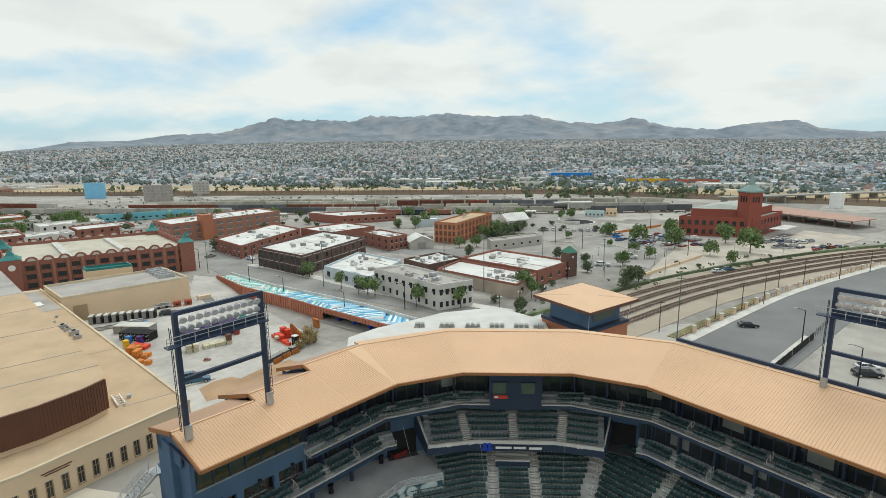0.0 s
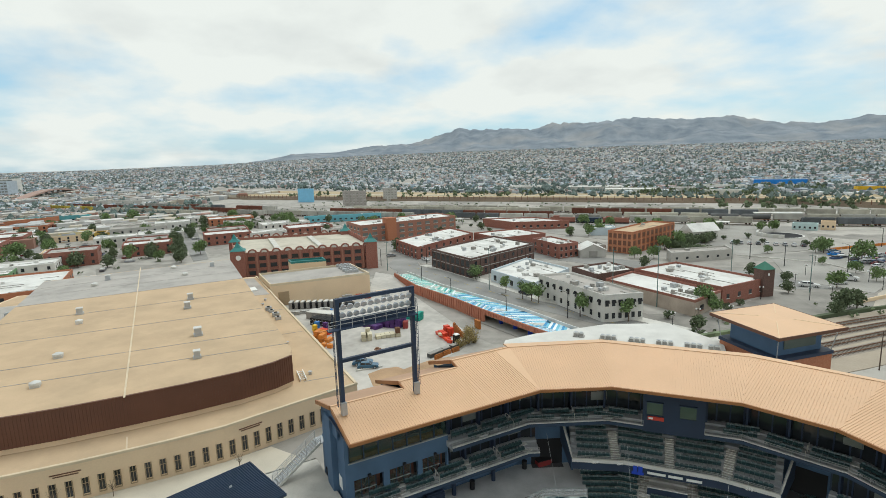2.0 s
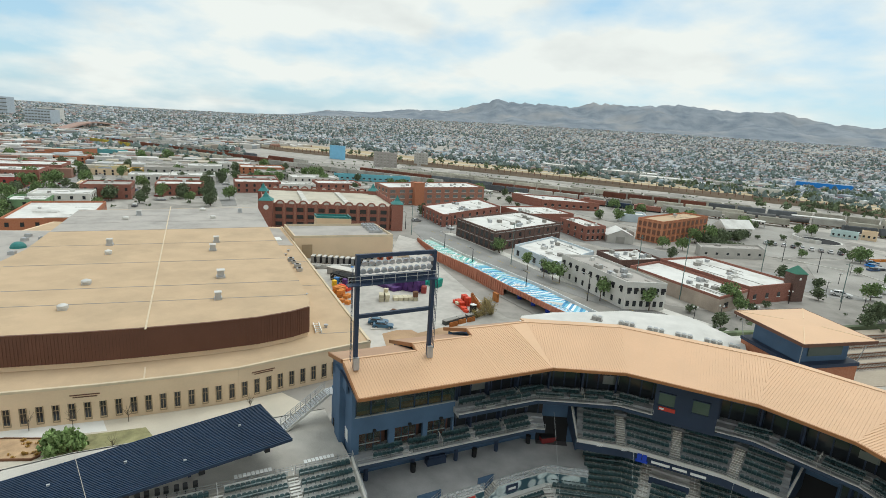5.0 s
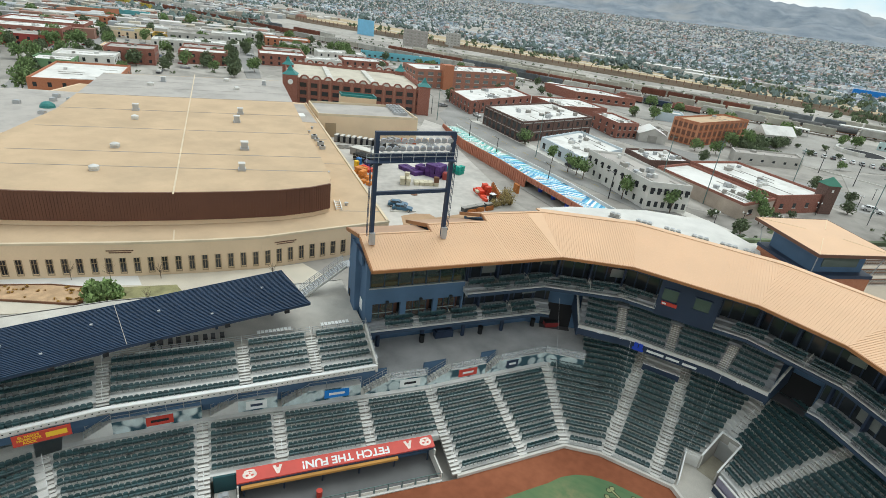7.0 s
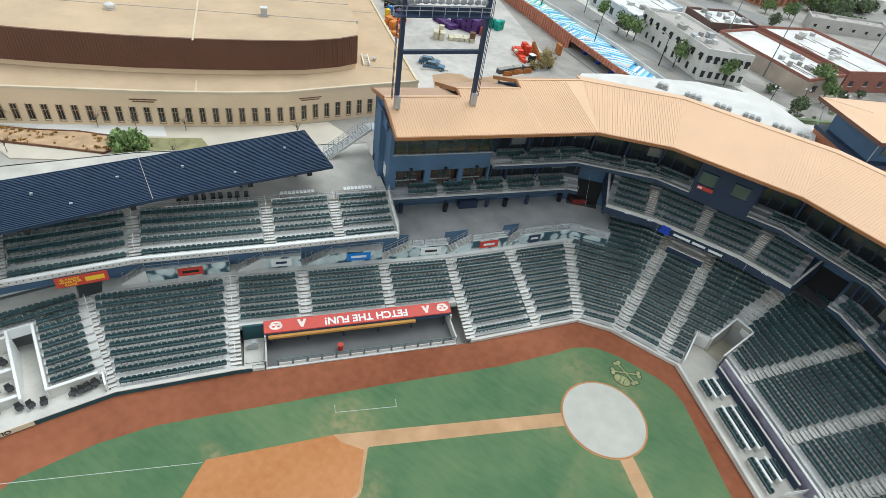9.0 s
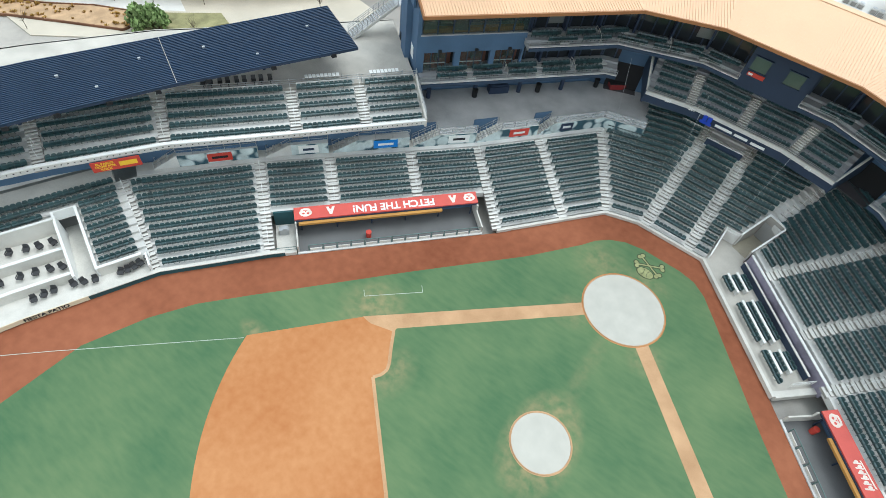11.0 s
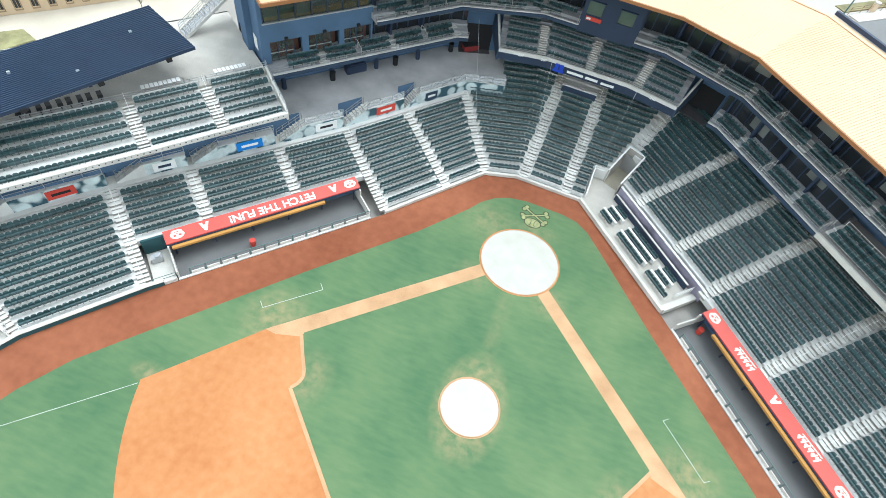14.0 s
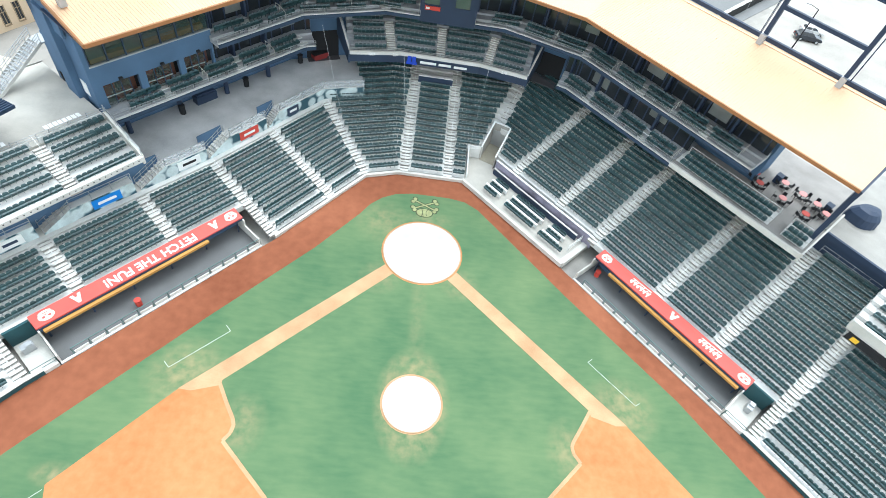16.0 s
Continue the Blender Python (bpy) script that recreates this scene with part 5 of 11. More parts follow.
# lower suite fronts in the west block: three openings in the navy wall
for s0, s1 in ((WS, 1.6), (5.15, 5.9), (9.5, 10.1), (13.4, WE)):
    block("pier", s0, s1, WF, WF + 0.5, ZL + 0.5, 12.75, NAVY)
DOOR_RED = mat("red_room_wall", (0.32, 0.04, 0.03), 0.7, var=0.15)
for s0, s1 in ((1.6, 5.15), (5.9, 9.5), (10.1, 13.4)):
    block("room_wall", s0, s0 + (s1 - s0) * 0.45, WF + 1.35, WF + 1.4, ZL + 0.62, 12.75, DOOR_RED, label="red inner wall of a suite")
    block("room_wall", s0 + (s1 - s0) * 0.45, s1, WF + 1.35, WF + 1.4, ZL + 0.62, 12.75, BROWN)
    w_ = block("suite_window", s0, s1 - 0.9, WF + 0.2, WF + 0.23, ZL + 0.62, 12.75, PANE, label="clear suite window with dark frame")
    w_.visible_shadow = False
    for k in range(4):
        c = ep(s0 + k * (s1 - 0.9 - s0) / 3, WF + 0.2)
        mb = MB(); mb.box(c.x, c.y, ZL + 0.62, 0.09, 0.12, 12.75 - ZL - 0.62, RB)
        part("mullion", mb, NAVY_M, w_)
    mb = MB(); mb.box(*ep((s0 + s1) / 2 - 0.4, WF + 0.2), 11.3, s1 - s0 - 0.9, 0.12, 0.09, RB); part("transom", mb, STEEL, w_)
    c = ep(s0 + 1.9, WF + 0.9)
    mb = MB(); mb.box(c.x, c.y, ZL + 0.62, 1.6, 0.5, 0.9, RB)
    mb.ob("suite_counter", DOOR_RED, label="red counter inside an open suite", category="counter", group="suite counters")
    c = ep((s0 + s1) / 2, WF - 0.2)
    mb = MB(); mb.box(c.x, c.y, 12.9, 0.35, 0.3, 0.25, RB)
    mb.ob("wall_speaker", DARK, label="small black loudspeaker over a suite opening", category="loudspeaker", group="wall speakers")

# columns under the suites on the concourse
for s in (3.0, 9.0, 15.0, 21.0):
    c = ep(s, 6.2)
    mb = MB(); mb.prism(arc(c.x, c.y, 0.28, 0, 360, 12)[:-1], ZC, ZL - 0.3)
    mb.ob("column", NAVY_M, label="navy round column under the suites", kind="structure")
for c in (Vector((-28.9, 12.5)), Vector((-23.5, 19.3)), Vector((-18.2, 26.0))):
    mb = MB(); mb.prism(arc(c.x, c.y, 0.32, 0, 360, 14)[:-1], ZC, ZC + 1.0)
    t = mb.ob("litter_bin", DARK, label="round black litter bin on the concourse", category="bin", group="concourse bins")
    mb = MB(); mb.prism(arc(c.x, c.y, 0.36, 0, 360, 14)[:-1], ZC + 1.0, ZC + 1.14)
    part("lid", mb, RUBBER, t)
c = Vector((-27.3, 15.5))
mb = MB(); mb.box(c.x, c.y, ZC, 2.6, 1.0, 1.0, math.atan2(un.y, un.x)); mb.box(c.x, c.y, ZC + 1.0, 2.2, 0.8, 0.22, math.atan2(un.y, un.x))
mb.ob("covered_kiosk", NAVY_M, label="vending kiosk under a dark navy cover on the concourse", category="kiosk")
c = Vector((-15.9, 27.6))
mb = MB(); mb.box(c.x, c.y, ZC + 0.3, 2.2, 0.9, 0.6, 0.75); mb.box(c.x, c.y, ZC + 0.05, 1.8, 0.7, 0.25, 0.75)
t = mb.ob("merchandise_cart", mat("dark_red_paint", (0.22, 0.03, 0.03), 0.5), label="dark red merchandise cart parked on the concourse", category="cart")
mb = MB(); mb.box(c.x, c.y, ZC + 0.9, 2.3, 1.0, 0.1, 0.75)
part("top", mb, DARK, t)

# ---- club deck behind home plate ----
CD = [(-11.4, 23.3), (-5.2, 24.7), (5.2, 24.7), (11.4, 23.3)]
ZD = 9.35
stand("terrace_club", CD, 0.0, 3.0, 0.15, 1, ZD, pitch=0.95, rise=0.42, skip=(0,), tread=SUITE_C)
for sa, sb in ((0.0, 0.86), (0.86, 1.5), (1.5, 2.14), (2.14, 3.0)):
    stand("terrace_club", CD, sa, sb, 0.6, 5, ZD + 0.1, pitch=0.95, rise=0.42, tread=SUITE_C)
for s in (0.86, 1.5, 2.14):
    aisle(CD, s, 0.35, 5, ZD + 0.1, pitch=0.95, rise=0.42, rail=False)
wall_strip("wall_club_front", CD, 0, 3, -0.15, 0.15, 9.55, 9.95, CONC, "pale grey concrete front of the club deck", cap=CONC_L)
# dark strip over the slab face, added in place of the shade below the front
wall_strip("wall_club_beam", CD, 0.0, 3.0, -0.02, 0.15, 8.5, 9.53, NAVY_M, "navy steel beam under the club deck front")
for s in (0.0, 3.0):
    a, b = row_line(CD, 0, 3, 0.0), row_line(CD, 0, 3, 6.6)
    i = 0 if s == 0 else -1
    mb = MB()
    p, q_ = V2(a[i]), V2(b[i])
    q_ = q_ + Vector((-1.2 if s == 0 else 1.2, 0))
    d = (q_ - p).normalized(); n = Vector((-d.y, d.x)) * 0.12
    mb.hexa([(*(p - n), 8.3), (*(p + n), 8.3), (*(p + n), 10.0), (*(p - n), 10.0)], [(*(q_ - n), 9.0), (*(q_ + n), 9.0), (*(q_ + n), 12.4), (*(q_ - n), 12.4)])
    ws_ = mb.ob("wall_club_side", NAVY_D, label="dark navy side wall of the club deck with a pale rail", kind="structure")
    cp = MB(); cp.bar((*p, 10.1), (*q_, 12.5), 0.2, 0.12); part("wall_cap", cp, CONC_L, ws_, "pale metal cap")
    railing("side_rail", [tuple(p), tuple(q_)], [10.15, 12.55], 0.75, parent=ws_)
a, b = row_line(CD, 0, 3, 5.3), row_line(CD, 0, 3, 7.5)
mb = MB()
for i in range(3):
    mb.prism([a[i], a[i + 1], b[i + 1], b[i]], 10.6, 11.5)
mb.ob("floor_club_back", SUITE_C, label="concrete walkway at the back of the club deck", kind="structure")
railing("club_rail", row_line(CD, 0, 3, 0.0), 9.98, 0.45)
# club sign: blue mark and bars in place of the name
mb = MB(); mb.box(-3.9, 24.45, 8.75, 0.5, 0.12, 0.95, 0.0); mb.box(-3.3, 24.45, 8.75, 0.5, 0.12, 0.95, 0.0); mb.box(-3.6, 24.45, 8.6, 1.4, 0.10, 0.35)
sg = mb.ob("club_sign", BLUE_D, label="blue plain mark and pale bars on the club deck front", category="sign")
for x0, x1, z in ((-2.5, -0.4, 8.95), (-0.1, 1.5, 8.95), (1.9, 3.6, 8.9)):
    mb = MB(); mb.box((x0 + x1) / 2, 24.42, z, x1 - x0, 0.08, 0.30)
    part("name_bar", mb, WHITE, sg, "pale bar standing for lettering")
# section numbers on the club front
for x, y, s_ in ((-8.6, 23.75, "207"), (-5.7, 24.35, "208"), (8.4, 23.78, "210")):
    d = Vector((0.975, 0.22)) if x < 0 else Vector((0.975, -0.22))
    text("section_number", s_, 0.5, upright((x, y), d, 9.65), WHITE, label="small white section number on the deck front")
# drink rail with a dark panel above the last row of the middle block
mb = MB(); mb.box(-0.1, 25.95, 6.18, 4.7, 0.16, 0.1); mb.box(-0.1, 25.9, 5.12, 4.7, 0.1, 0.1)
dr = mb.ob("drink_rail", WHITE, label="long white drink rail with a dark panel above the last row", category="railing")
mb = MB(); mb.box(-0.1, 25.95, 5.1, 4.66, 0.05, 1.08); part("panel", mb, NAVY_M, dr, "dark navy panel")

# passages to the concourse beside the club deck: dark wall sheets for their shade
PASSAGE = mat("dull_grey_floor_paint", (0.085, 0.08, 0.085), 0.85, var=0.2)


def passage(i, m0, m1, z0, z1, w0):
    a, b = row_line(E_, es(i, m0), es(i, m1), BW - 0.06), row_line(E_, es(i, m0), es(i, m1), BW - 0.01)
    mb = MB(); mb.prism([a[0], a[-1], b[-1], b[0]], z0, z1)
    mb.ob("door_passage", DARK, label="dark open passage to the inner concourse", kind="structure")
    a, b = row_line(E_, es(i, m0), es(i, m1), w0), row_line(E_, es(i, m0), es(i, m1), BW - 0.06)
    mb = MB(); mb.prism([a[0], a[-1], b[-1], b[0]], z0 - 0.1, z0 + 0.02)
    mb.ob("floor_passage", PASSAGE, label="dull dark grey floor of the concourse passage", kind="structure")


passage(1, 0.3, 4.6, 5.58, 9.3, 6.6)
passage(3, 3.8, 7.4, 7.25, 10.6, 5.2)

# ---- press box at the centre ----
pb = empty("press_box", "navy press box with dark windows under the roof", "press box")
mb = MB(); mb.prism([(-3.3, 27.0), (3.8, 27.0), (3.8, 31.6), (-3.3, 31.6)], 13.2, 19.6)
part("wall", mb, NAVY_M, pb)
for x in (-1.9, 1.9):
    mb = MB(); mb.prism([(x - 0.9, 26.9), (x + 0.9, 26.9), (x + 0.9, 27.05), (x - 0.9, 27.05)], 15.6, 17.2)
    w_ = part("window", mb, GLASS_G, pb)
    for z_ in (15.5, 17.2):
        mb = MB(); mb.box(x, 26.86, z_, 2.0, 0.16, 0.1)
        part("frame", mb, NAVY_M, w_)
mb = MB(); mb.box(-1.75, 26.88, 14.9, 1.9, 0.1, 0.48)
sg = mb.ob("press_box_sign", RED, label="small red sign with a white bar under a press box window", category="sign")
mb = MB(); mb.box(-2.35, 26.81, 15.02, 0.5, 0.02, 0.24)
part("sign_bar", mb, WHITE, sg)

# ---- upper stand, walkway and canopy, west ----
S_ = [(-56.5, -40.5), (-50.6, -28.9), (-45.0, -19.6), (-37.0, -9.7), (-28.4, 1.3)]
for sa, sb in ((0.0, 1.0), (1.0, 2.0), (2.0, 3.0), (3.0, 3.53), (3.53, 4.0)):
    stand("terrace_upper", S_, sa, sb, 0.2, 5, 8.45, pitch=1.02, rise=0.41, gap_b=0.3 if sb == 4.0 else 0.62, tread=CONC, thick=0.45)
for s in (1.0, 2.0, 3.0, 3.53):
    aisle(S_, s, 0.2, 5, 8.45, pitch=1.02, rise=0.41)
wall_strip("wall_upper_front", S_, 0, 4, -0.1, 0.3, 8.35, 8.8, CONC, "grey concrete front of the upper stand with white cap", cap=WHITE)
mb = MB()
for c, d in along(row_line(S_, 0, 4, -0.12), 0.55):
    n = Vector((-d.y, d.x))
    mb.prism([c - d * 0.06, c + d * 0.06, c + d * 0.06 - n * 0.02, c - d * 0.06 - n * 0.02], 8.55, 8.65)
tagged(mb.ob("weep_holes", DARK), "row of small dark weep holes in the stand front", "wall vents", "", "stuff")
# walls under the front, with passages
wall_strip("wall_under_stand", S_, 0, 4, 2.2, 0.3, 5.5, 8.4, NAVY, "navy wall under the upper stand")
railing("upper_rail", row_line(S_, 2, 4, 5.45), 10.45, 0.95, bars=3)
railing("upper_end_rail", [row_line(S_, 3, 4, 0.1)[-1], row_line(S_, 3, 4, 5.3)[-1]], [8.95, 10.9], 0.9)
mb = MB(); e0, e1 = V2(S_[4]), V2(row_line(S_, 3, 4, 5.4)[-1])
dd = (e1 - e0).normalized(); nn = Vector((-dd.y, dd.x)) * 0.12
mb.hexa([(*(e0 - nn), 7.9), (*(e0 + nn), 7.9), (*(e0 + nn), 9.05), (*(e0 - nn), 9.05)], [(*(e1 - nn), 8.6), (*(e1 + nn), 8.6), (*(e1 + nn), 11.0), (*(e1 - nn), 11.0)])
mb.ob("wall_upper_end", CONC_L, label="pale end wall of the upper stand with white rail", kind="structure")
a, b = row_line(S_, 0, 4, 5.3), row_line(S_, 0, 4, 17.5)
mb = MB()
for i in range(len(a) - 1):
    mb.prism([a[i], a[i + 1], b[i + 1], b[i]], 9.6, 10.4)
mb.ob("floor_upper_walkway", WALK_C, label="broad pale concrete walkway behind the upper stand", kind="structure")
wall_strip("wall_upper_outer", S_, 0, 4, 17.3, 0.3, 3.5, 10.4, WALK_C, "pale outer wall of the upper walkway")
for sa, sb, s_ in ((2.2, 2.9, "204"), (3.05, 3.5, "202"), (3.56, 3.98, "201")):
    a = row_line(S_, sa, sb, 5.35)
    mb = MB(); q2 = row_line(S_, sa, sb, 5.45)
    mb.prism([a[0], a[-1], q2[-1], q2[0]], 10.35, 11.0)
    t = mb.ob("back_panel", mat("pale_perforated_panel", (0.58, 0.58, 0.56), 0.6, var=0.15, scale=3), label="pale perforated panel behind the last row", category="panel", group="back panels")
    m_ = (V2(a[0]) + V2(a[-1])) / 2
    d = (V2(a[-1]) - V2(a[0])).normalized()
    text("section_number", s_, 0.42, upright(m_ + Vector((d.y, -d.x)) * 0.02, d, 10.72), CONC_D, t, "grey section number")
    if s_ != "204":
        L_ = (V2(a[-1]) - V2(a[0])).length
        nv_ = Vector((-d.y, d.x))
        for k in range(int(L_ * 0.62 / 0.42)):
            c_ = V2(a[0]) + d * (L_ * 0.19 + k * 0.42) + nv_ * 0.55
            sl_ = MB(); sl_.prism([c_ - d * 0.16 - nv_ * 0.3, c_ + d * 0.16 - nv_ * 0.3, c_ + d * 0.16 + nv_ * 0.3, c_ - d * 0.16 + nv_ * 0.3], 11.28, 11.34)
            part("ledge_slat", sl_, WHITE, t, "white slat of the drink ledge")
        for f_ in (0.2, 0.5, 0.8):
            c_ = V2(a[0]) + d * (L_ * f_) + nv_ * 0.55
            sl_ = MB(); sl_.box(c_.x, c_.y, 10.4, 0.08, 0.08, 0.9); part("ledge_post", sl_, STEEL, t)
cnp = empty("canopy", "navy ribbed metal shade canopy over the upper walkway", "canopy")
cf = [(-37.4, 0.35), (-45.3, -16.2), (-49.9, -27.3), (-54.6, -41.0)]
cb = [(-45.3, 4.0), (-52.6, -12.8), (-57.4, -23.6), (-62.5, -37.5)]
for i in range(3):
    mb = MB()
    t4 = [(*cf[i], 14.0), (*cf[i + 1], 14.0), (*cb[i + 1], 13.9), (*cb[i], 13.9)]
    mb.hexa([(x, y, z - 0.2) for x, y, z in t4], t4)
    part("deck_panel", mb, NAVY_ROOF, cnp)
    rb = MB(); N = 30
    for k in range(N + 1):
        f_ = k / N
        p, q_ = V2(cf[i]).lerp(V2(cb[i]), f_), V2(cf[i + 1]).lerp(V2(cb[i + 1]), f_)
        rb.bar((*p, 14.0 - 0.1 * f_ + 0.03), (*q_, 14.0 - 0.1 * f_ + 0.03), 0.12, 0.14)
    tagged(part("ribs", rb, NAVY_ROOF, cnp), kind="stuff")
    if i == 0:
        mb = MB(); mb.bar((*cf[1], 14.08), (*cb[1], 13.98), 0.06, 0.1)
        part("joint_strip", mb, CONC_D, cnp, "grey joint strip across the canopy")
    for f_ in (0.15, 0.5, 0.85):
        p = V2(cf[i]).lerp(V2(cf[i + 1]), f_).lerp(V2(cb[i]).lerp(V2(cb[i + 1]), f_), 0.55)
        mb = MB(); mb.box(p.x, p.y, 10.4, 0.3, 0.3, 3.4, 1.1)
        part("post", mb, NAVY_M, cnp)
        q_ = V2(cf[i]).lerp(V2(cf[i + 1]), f_)
        mb = MB(); mb.box(q_.x, q_.y, 13.45, 0.5, 0.35, 0.4, 1.1)
        part("flood_light", mb, DARK, cnp, "small black floodlight under the canopy edge")
    for f_, g_ in ((0.2, 0.62), (0.55, 0.25), (0.8, 0.6)):
        q_ = V2(cf[i]).lerp(V2(cf[i + 1]), f_).lerp(V2(cb[i]).lerp(V2(cb[i + 1]), f_), g_)
        mb = MB(); mb.box(q_.x, q_.y, 13.95, 0.26, 0.2, 0.22, 1.1); part("roof_fitting", mb, STEEL, cnp, "small grey fitting on the canopy")
    mb = MB(); mb.bar((*cf[i], 13.9), (*cf[i + 1], 13.9), 0.1, 0.32)
    part("edge_trim", mb, NAVY_M, cnp)
for k in range(9):
    p, n = at(S_, 2.32 + k * 0.06 + (k // 2) * 0.012); p = p + n * 6.1
    mb = MB(); mb.box(p.x, p.y, 10.4, 0.08, 0.08, 0.72); mb.box(p.x, p.y, 11.1, 0.46, 0.46, 0.07, 0.9); mb.box(p.x - 0.17, p.y + 0.13, 11.1, 0.44, 0.07, 0.55, 0.9)
    mb.ob("bar_stool", SEAT_D, label="black high-backed bar stool at the walkway rail", category="stool", group="walkway stools")
# steel stair up to the suite door
st = empty("steel_stair", "galvanised steel stair up to the suite building", "stairs")
pA, pB = Vector((-43.4, 5.6, 10.4)), Vector((-40.6, 10.6, 13.9))
dv = Vector((pB.x - pA.x, pB.y - pA.y, 0)); ln = dv.length; dv = dv / ln; sv = Vector((dv.y, -dv.x, 0))
for k in range(18):
    c = pA + dv * (ln * (k + 0.5) / 18) + Vector((0, 0, 3.5 * (k + 1) / 18))
    mb = MB(); mb.box(c.x, c.y, c.z - 0.05, 0.30, 1.5, 0.05, math.atan2(dv.y, dv.x))
    part("tread", mb, STEEL, st)
for s in (-0.78, 0.78):
    mb = MB(); mb.bar(pA + sv * s, pB + sv * s, 0.08, 0.3)
    part("stringer", mb, CONC_L, st)
    a, b = pA + sv * s, pB + sv * s
    railing("hand_rail", [(a.x, a.y), (b.x, b.y)], [a.z, b.z], 1.0, parent=st, step=0.7, bars=3)
mb = MB(); mb.box(pB.x + dv.x * 1.0, pB.y + dv.y * 1.0, 13.8, 2.2, 1.7, 0.12, math.atan2(dv.y, dv.x))
part("landing", mb, STEEL, st)
mb = MB(); c = pB + dv * 1.6; mb.box(c.x, c.y, 10.4, 0.15, 0.15, 3.4)
part("landing_post", mb, NAVY_M, st)
p = Vector((-41.5, 8.6)); mb = MB(); mb.prism(arc(p.x + 3.0, p.y + 1.0, 0.35, 0, 360, 12)[:-1], 10.4, 11.4)
mb.ob("litter_bin", DARK, label="black litter bin on the upper walkway", category="bin")

# advert strip below the upper stand
p, n = at(S_, 1.365); p2, n2 = at(S_, 1.765)
d = (p2 - p).normalized(); nn = Vector((-d.y, d.x))
mb = MB(); mb.prism([p - nn * 0.25, p2 - nn * 0.25, p2 - nn * 0.15, p - nn * 0.15], 7.0, 8.2)
sg = mb.ob("radio_advert_strip", RED, label="red advertisement board under the upper stand front", category="sign")
YEL = mat("yellow_print", (0.80, 0.50, 0.04), 0.5)
for k_, l_ in enumerate(("EL PASO'S", "HOME FOR", "ROCK")):
    text("slogan_line", l_, 0.36, upright(p.lerp(p2, 0.28) - nn * 0.27, d, 7.94 - k_ * 0.34), YEL, sg)
mb = MB(); c0, c1 = p.lerp(p2, 0.56) - nn * 0.27, p.lerp(p2, 0.93) - nn * 0.27
mb.prism([c0, c1, c1 + nn * 0.015, c0 + nn * 0.015], 7.35, 7.9)
part("name_bar", mb, YEL, sg, "yellow bar standing for a station name")
for s, s_ in ((2.62, "105"), (3.1, "106"), (3.62, "107")):
    p, n = at(S_, s - 0.3); n = n.normalized(); d = Vector((n.y, -n.x))
    text("section_number", s_, 0.5, upright(p + n * 2.15, d, 7.6), WHITE, label="white section number on the navy wall")

# ---- patio terraces at the far west end ----
for k, (oa, ob_, z) in enumerate([(0.3, 2.3, 0.7), (2.3, 5.0, 1.25), (5.0, 7.9, 1.95)]):
    sb = 2.89 if k == 0 else 1.89
    a, b = row_line(F, 0.3, sb, oa), row_line(F, 0.3, sb, ob_)
    mb = MB()
    for i in range(len(a) - 1):
        mb.prism([a[i], a[i + 1], b[i + 1], b[i]], -0.3, z)
    mb.ob("floor_patio", CONC_L, label="pale concrete patio terrace", kind="structure")
    if k:
        wall_strip("wall_patio", F, 0.3, sb, oa - 0.02, 0.22, -0.3, z + 0.55, CONC_L, "white patio parapet", cap=WHITE)
stand("terrace_patio", F, 2.245, 2.955, 2.0, 8, zpatio, gap_a=0.15)
stand("terrace_patio", F, 0.3, 1.88, 7.88, 1, zpatio)
stand("terrace_patio", F, 0.3, 2.955, 8.72, 2, zpatio)
wall_strip("wall_patio_top", F, 0.3, 1.89, 7.7, 0.14, 1.9, 3.95, CONC_L, "white parapet in front of the upper patio seats", cap=WHITE)
mb = MB(); mb.prism(row_line(F, 0.3, 2.87, 10.43) + row_line(F, 0.3, 2.87, 12.24)[::-1], 3.4, 4.7)
mb.ob("wall_patio_back", CONC_L, label="pale concrete ledge behind the last patio seats", kind="structure")
mb = MB(); p, n = at(F, 2.90); mb.prism([p + n * 0.3, p + n * 2.0, p + n * 2.0 + Vector((0.07, 0.16)), p + n * 0.3 + Vector((0.07, 0.16))], -0.2, 1.75)
mb.ob("wall_patio_side", WHITE, label="white low wall beside the aisle stair", kind="structure")
p, n = at(F, 1.75); n = n.normalized()
text("section_number", "104", 0.55, upright(p + n * 10.40, (n.y, -n.x), 4.36), WHITE, label="white section number on the ledge behind the seats")
wall_strip("wall_patio_front", F, 2.225, 2.86, 1.75, 0.2, 0.4, 1.95, CONC_L, "white low wall in front of the seats", cap=WHITE)
for s in (1.90, 2.222):
    p, n = at(F, s); n = n.normalized(); d = Vector((n.y, -n.x)) * 0.12
    mb = MB(); mb.hexa([(*(p + n * 1.8 - d), 0.3), (*(p + n * 1.8 + d), 0.3), (*(p + n * 8.6 + d), 0.3), (*(p + n * 8.6 - d), 0.3)],
                       [(*(p + n * 1.8 - d), 1.95), (*(p + n * 1.8 + d), 1.95), (*(p + n * 8.6 + d), 4.1), (*(p + n * 8.6 - d), 4.1)])
    mb.ob("wall_patio_tunnel", WHITE, label="white side wall of the patio tunnel", kind="structure")
q = lambda a, b, oa, ob_: [row_line(F, a, b, oa)[0], row_line(F, a, b, oa)[-1], row_line(F, a, b, ob_)[-1], row_line(F, a, b, ob_)[0]]
mb = MB(); mb.prism(q(1.91, 2.21, 2.3, 9.4), -0.3, 0.7)
mb.ob("floor_patio_tunnel", CONC_L, label="pale floor of the patio tunnel", kind="structure")
mb = MB(); mb.prism(q(1.91, 2.21, 8.45, 8.6), 2.9, 4.1)
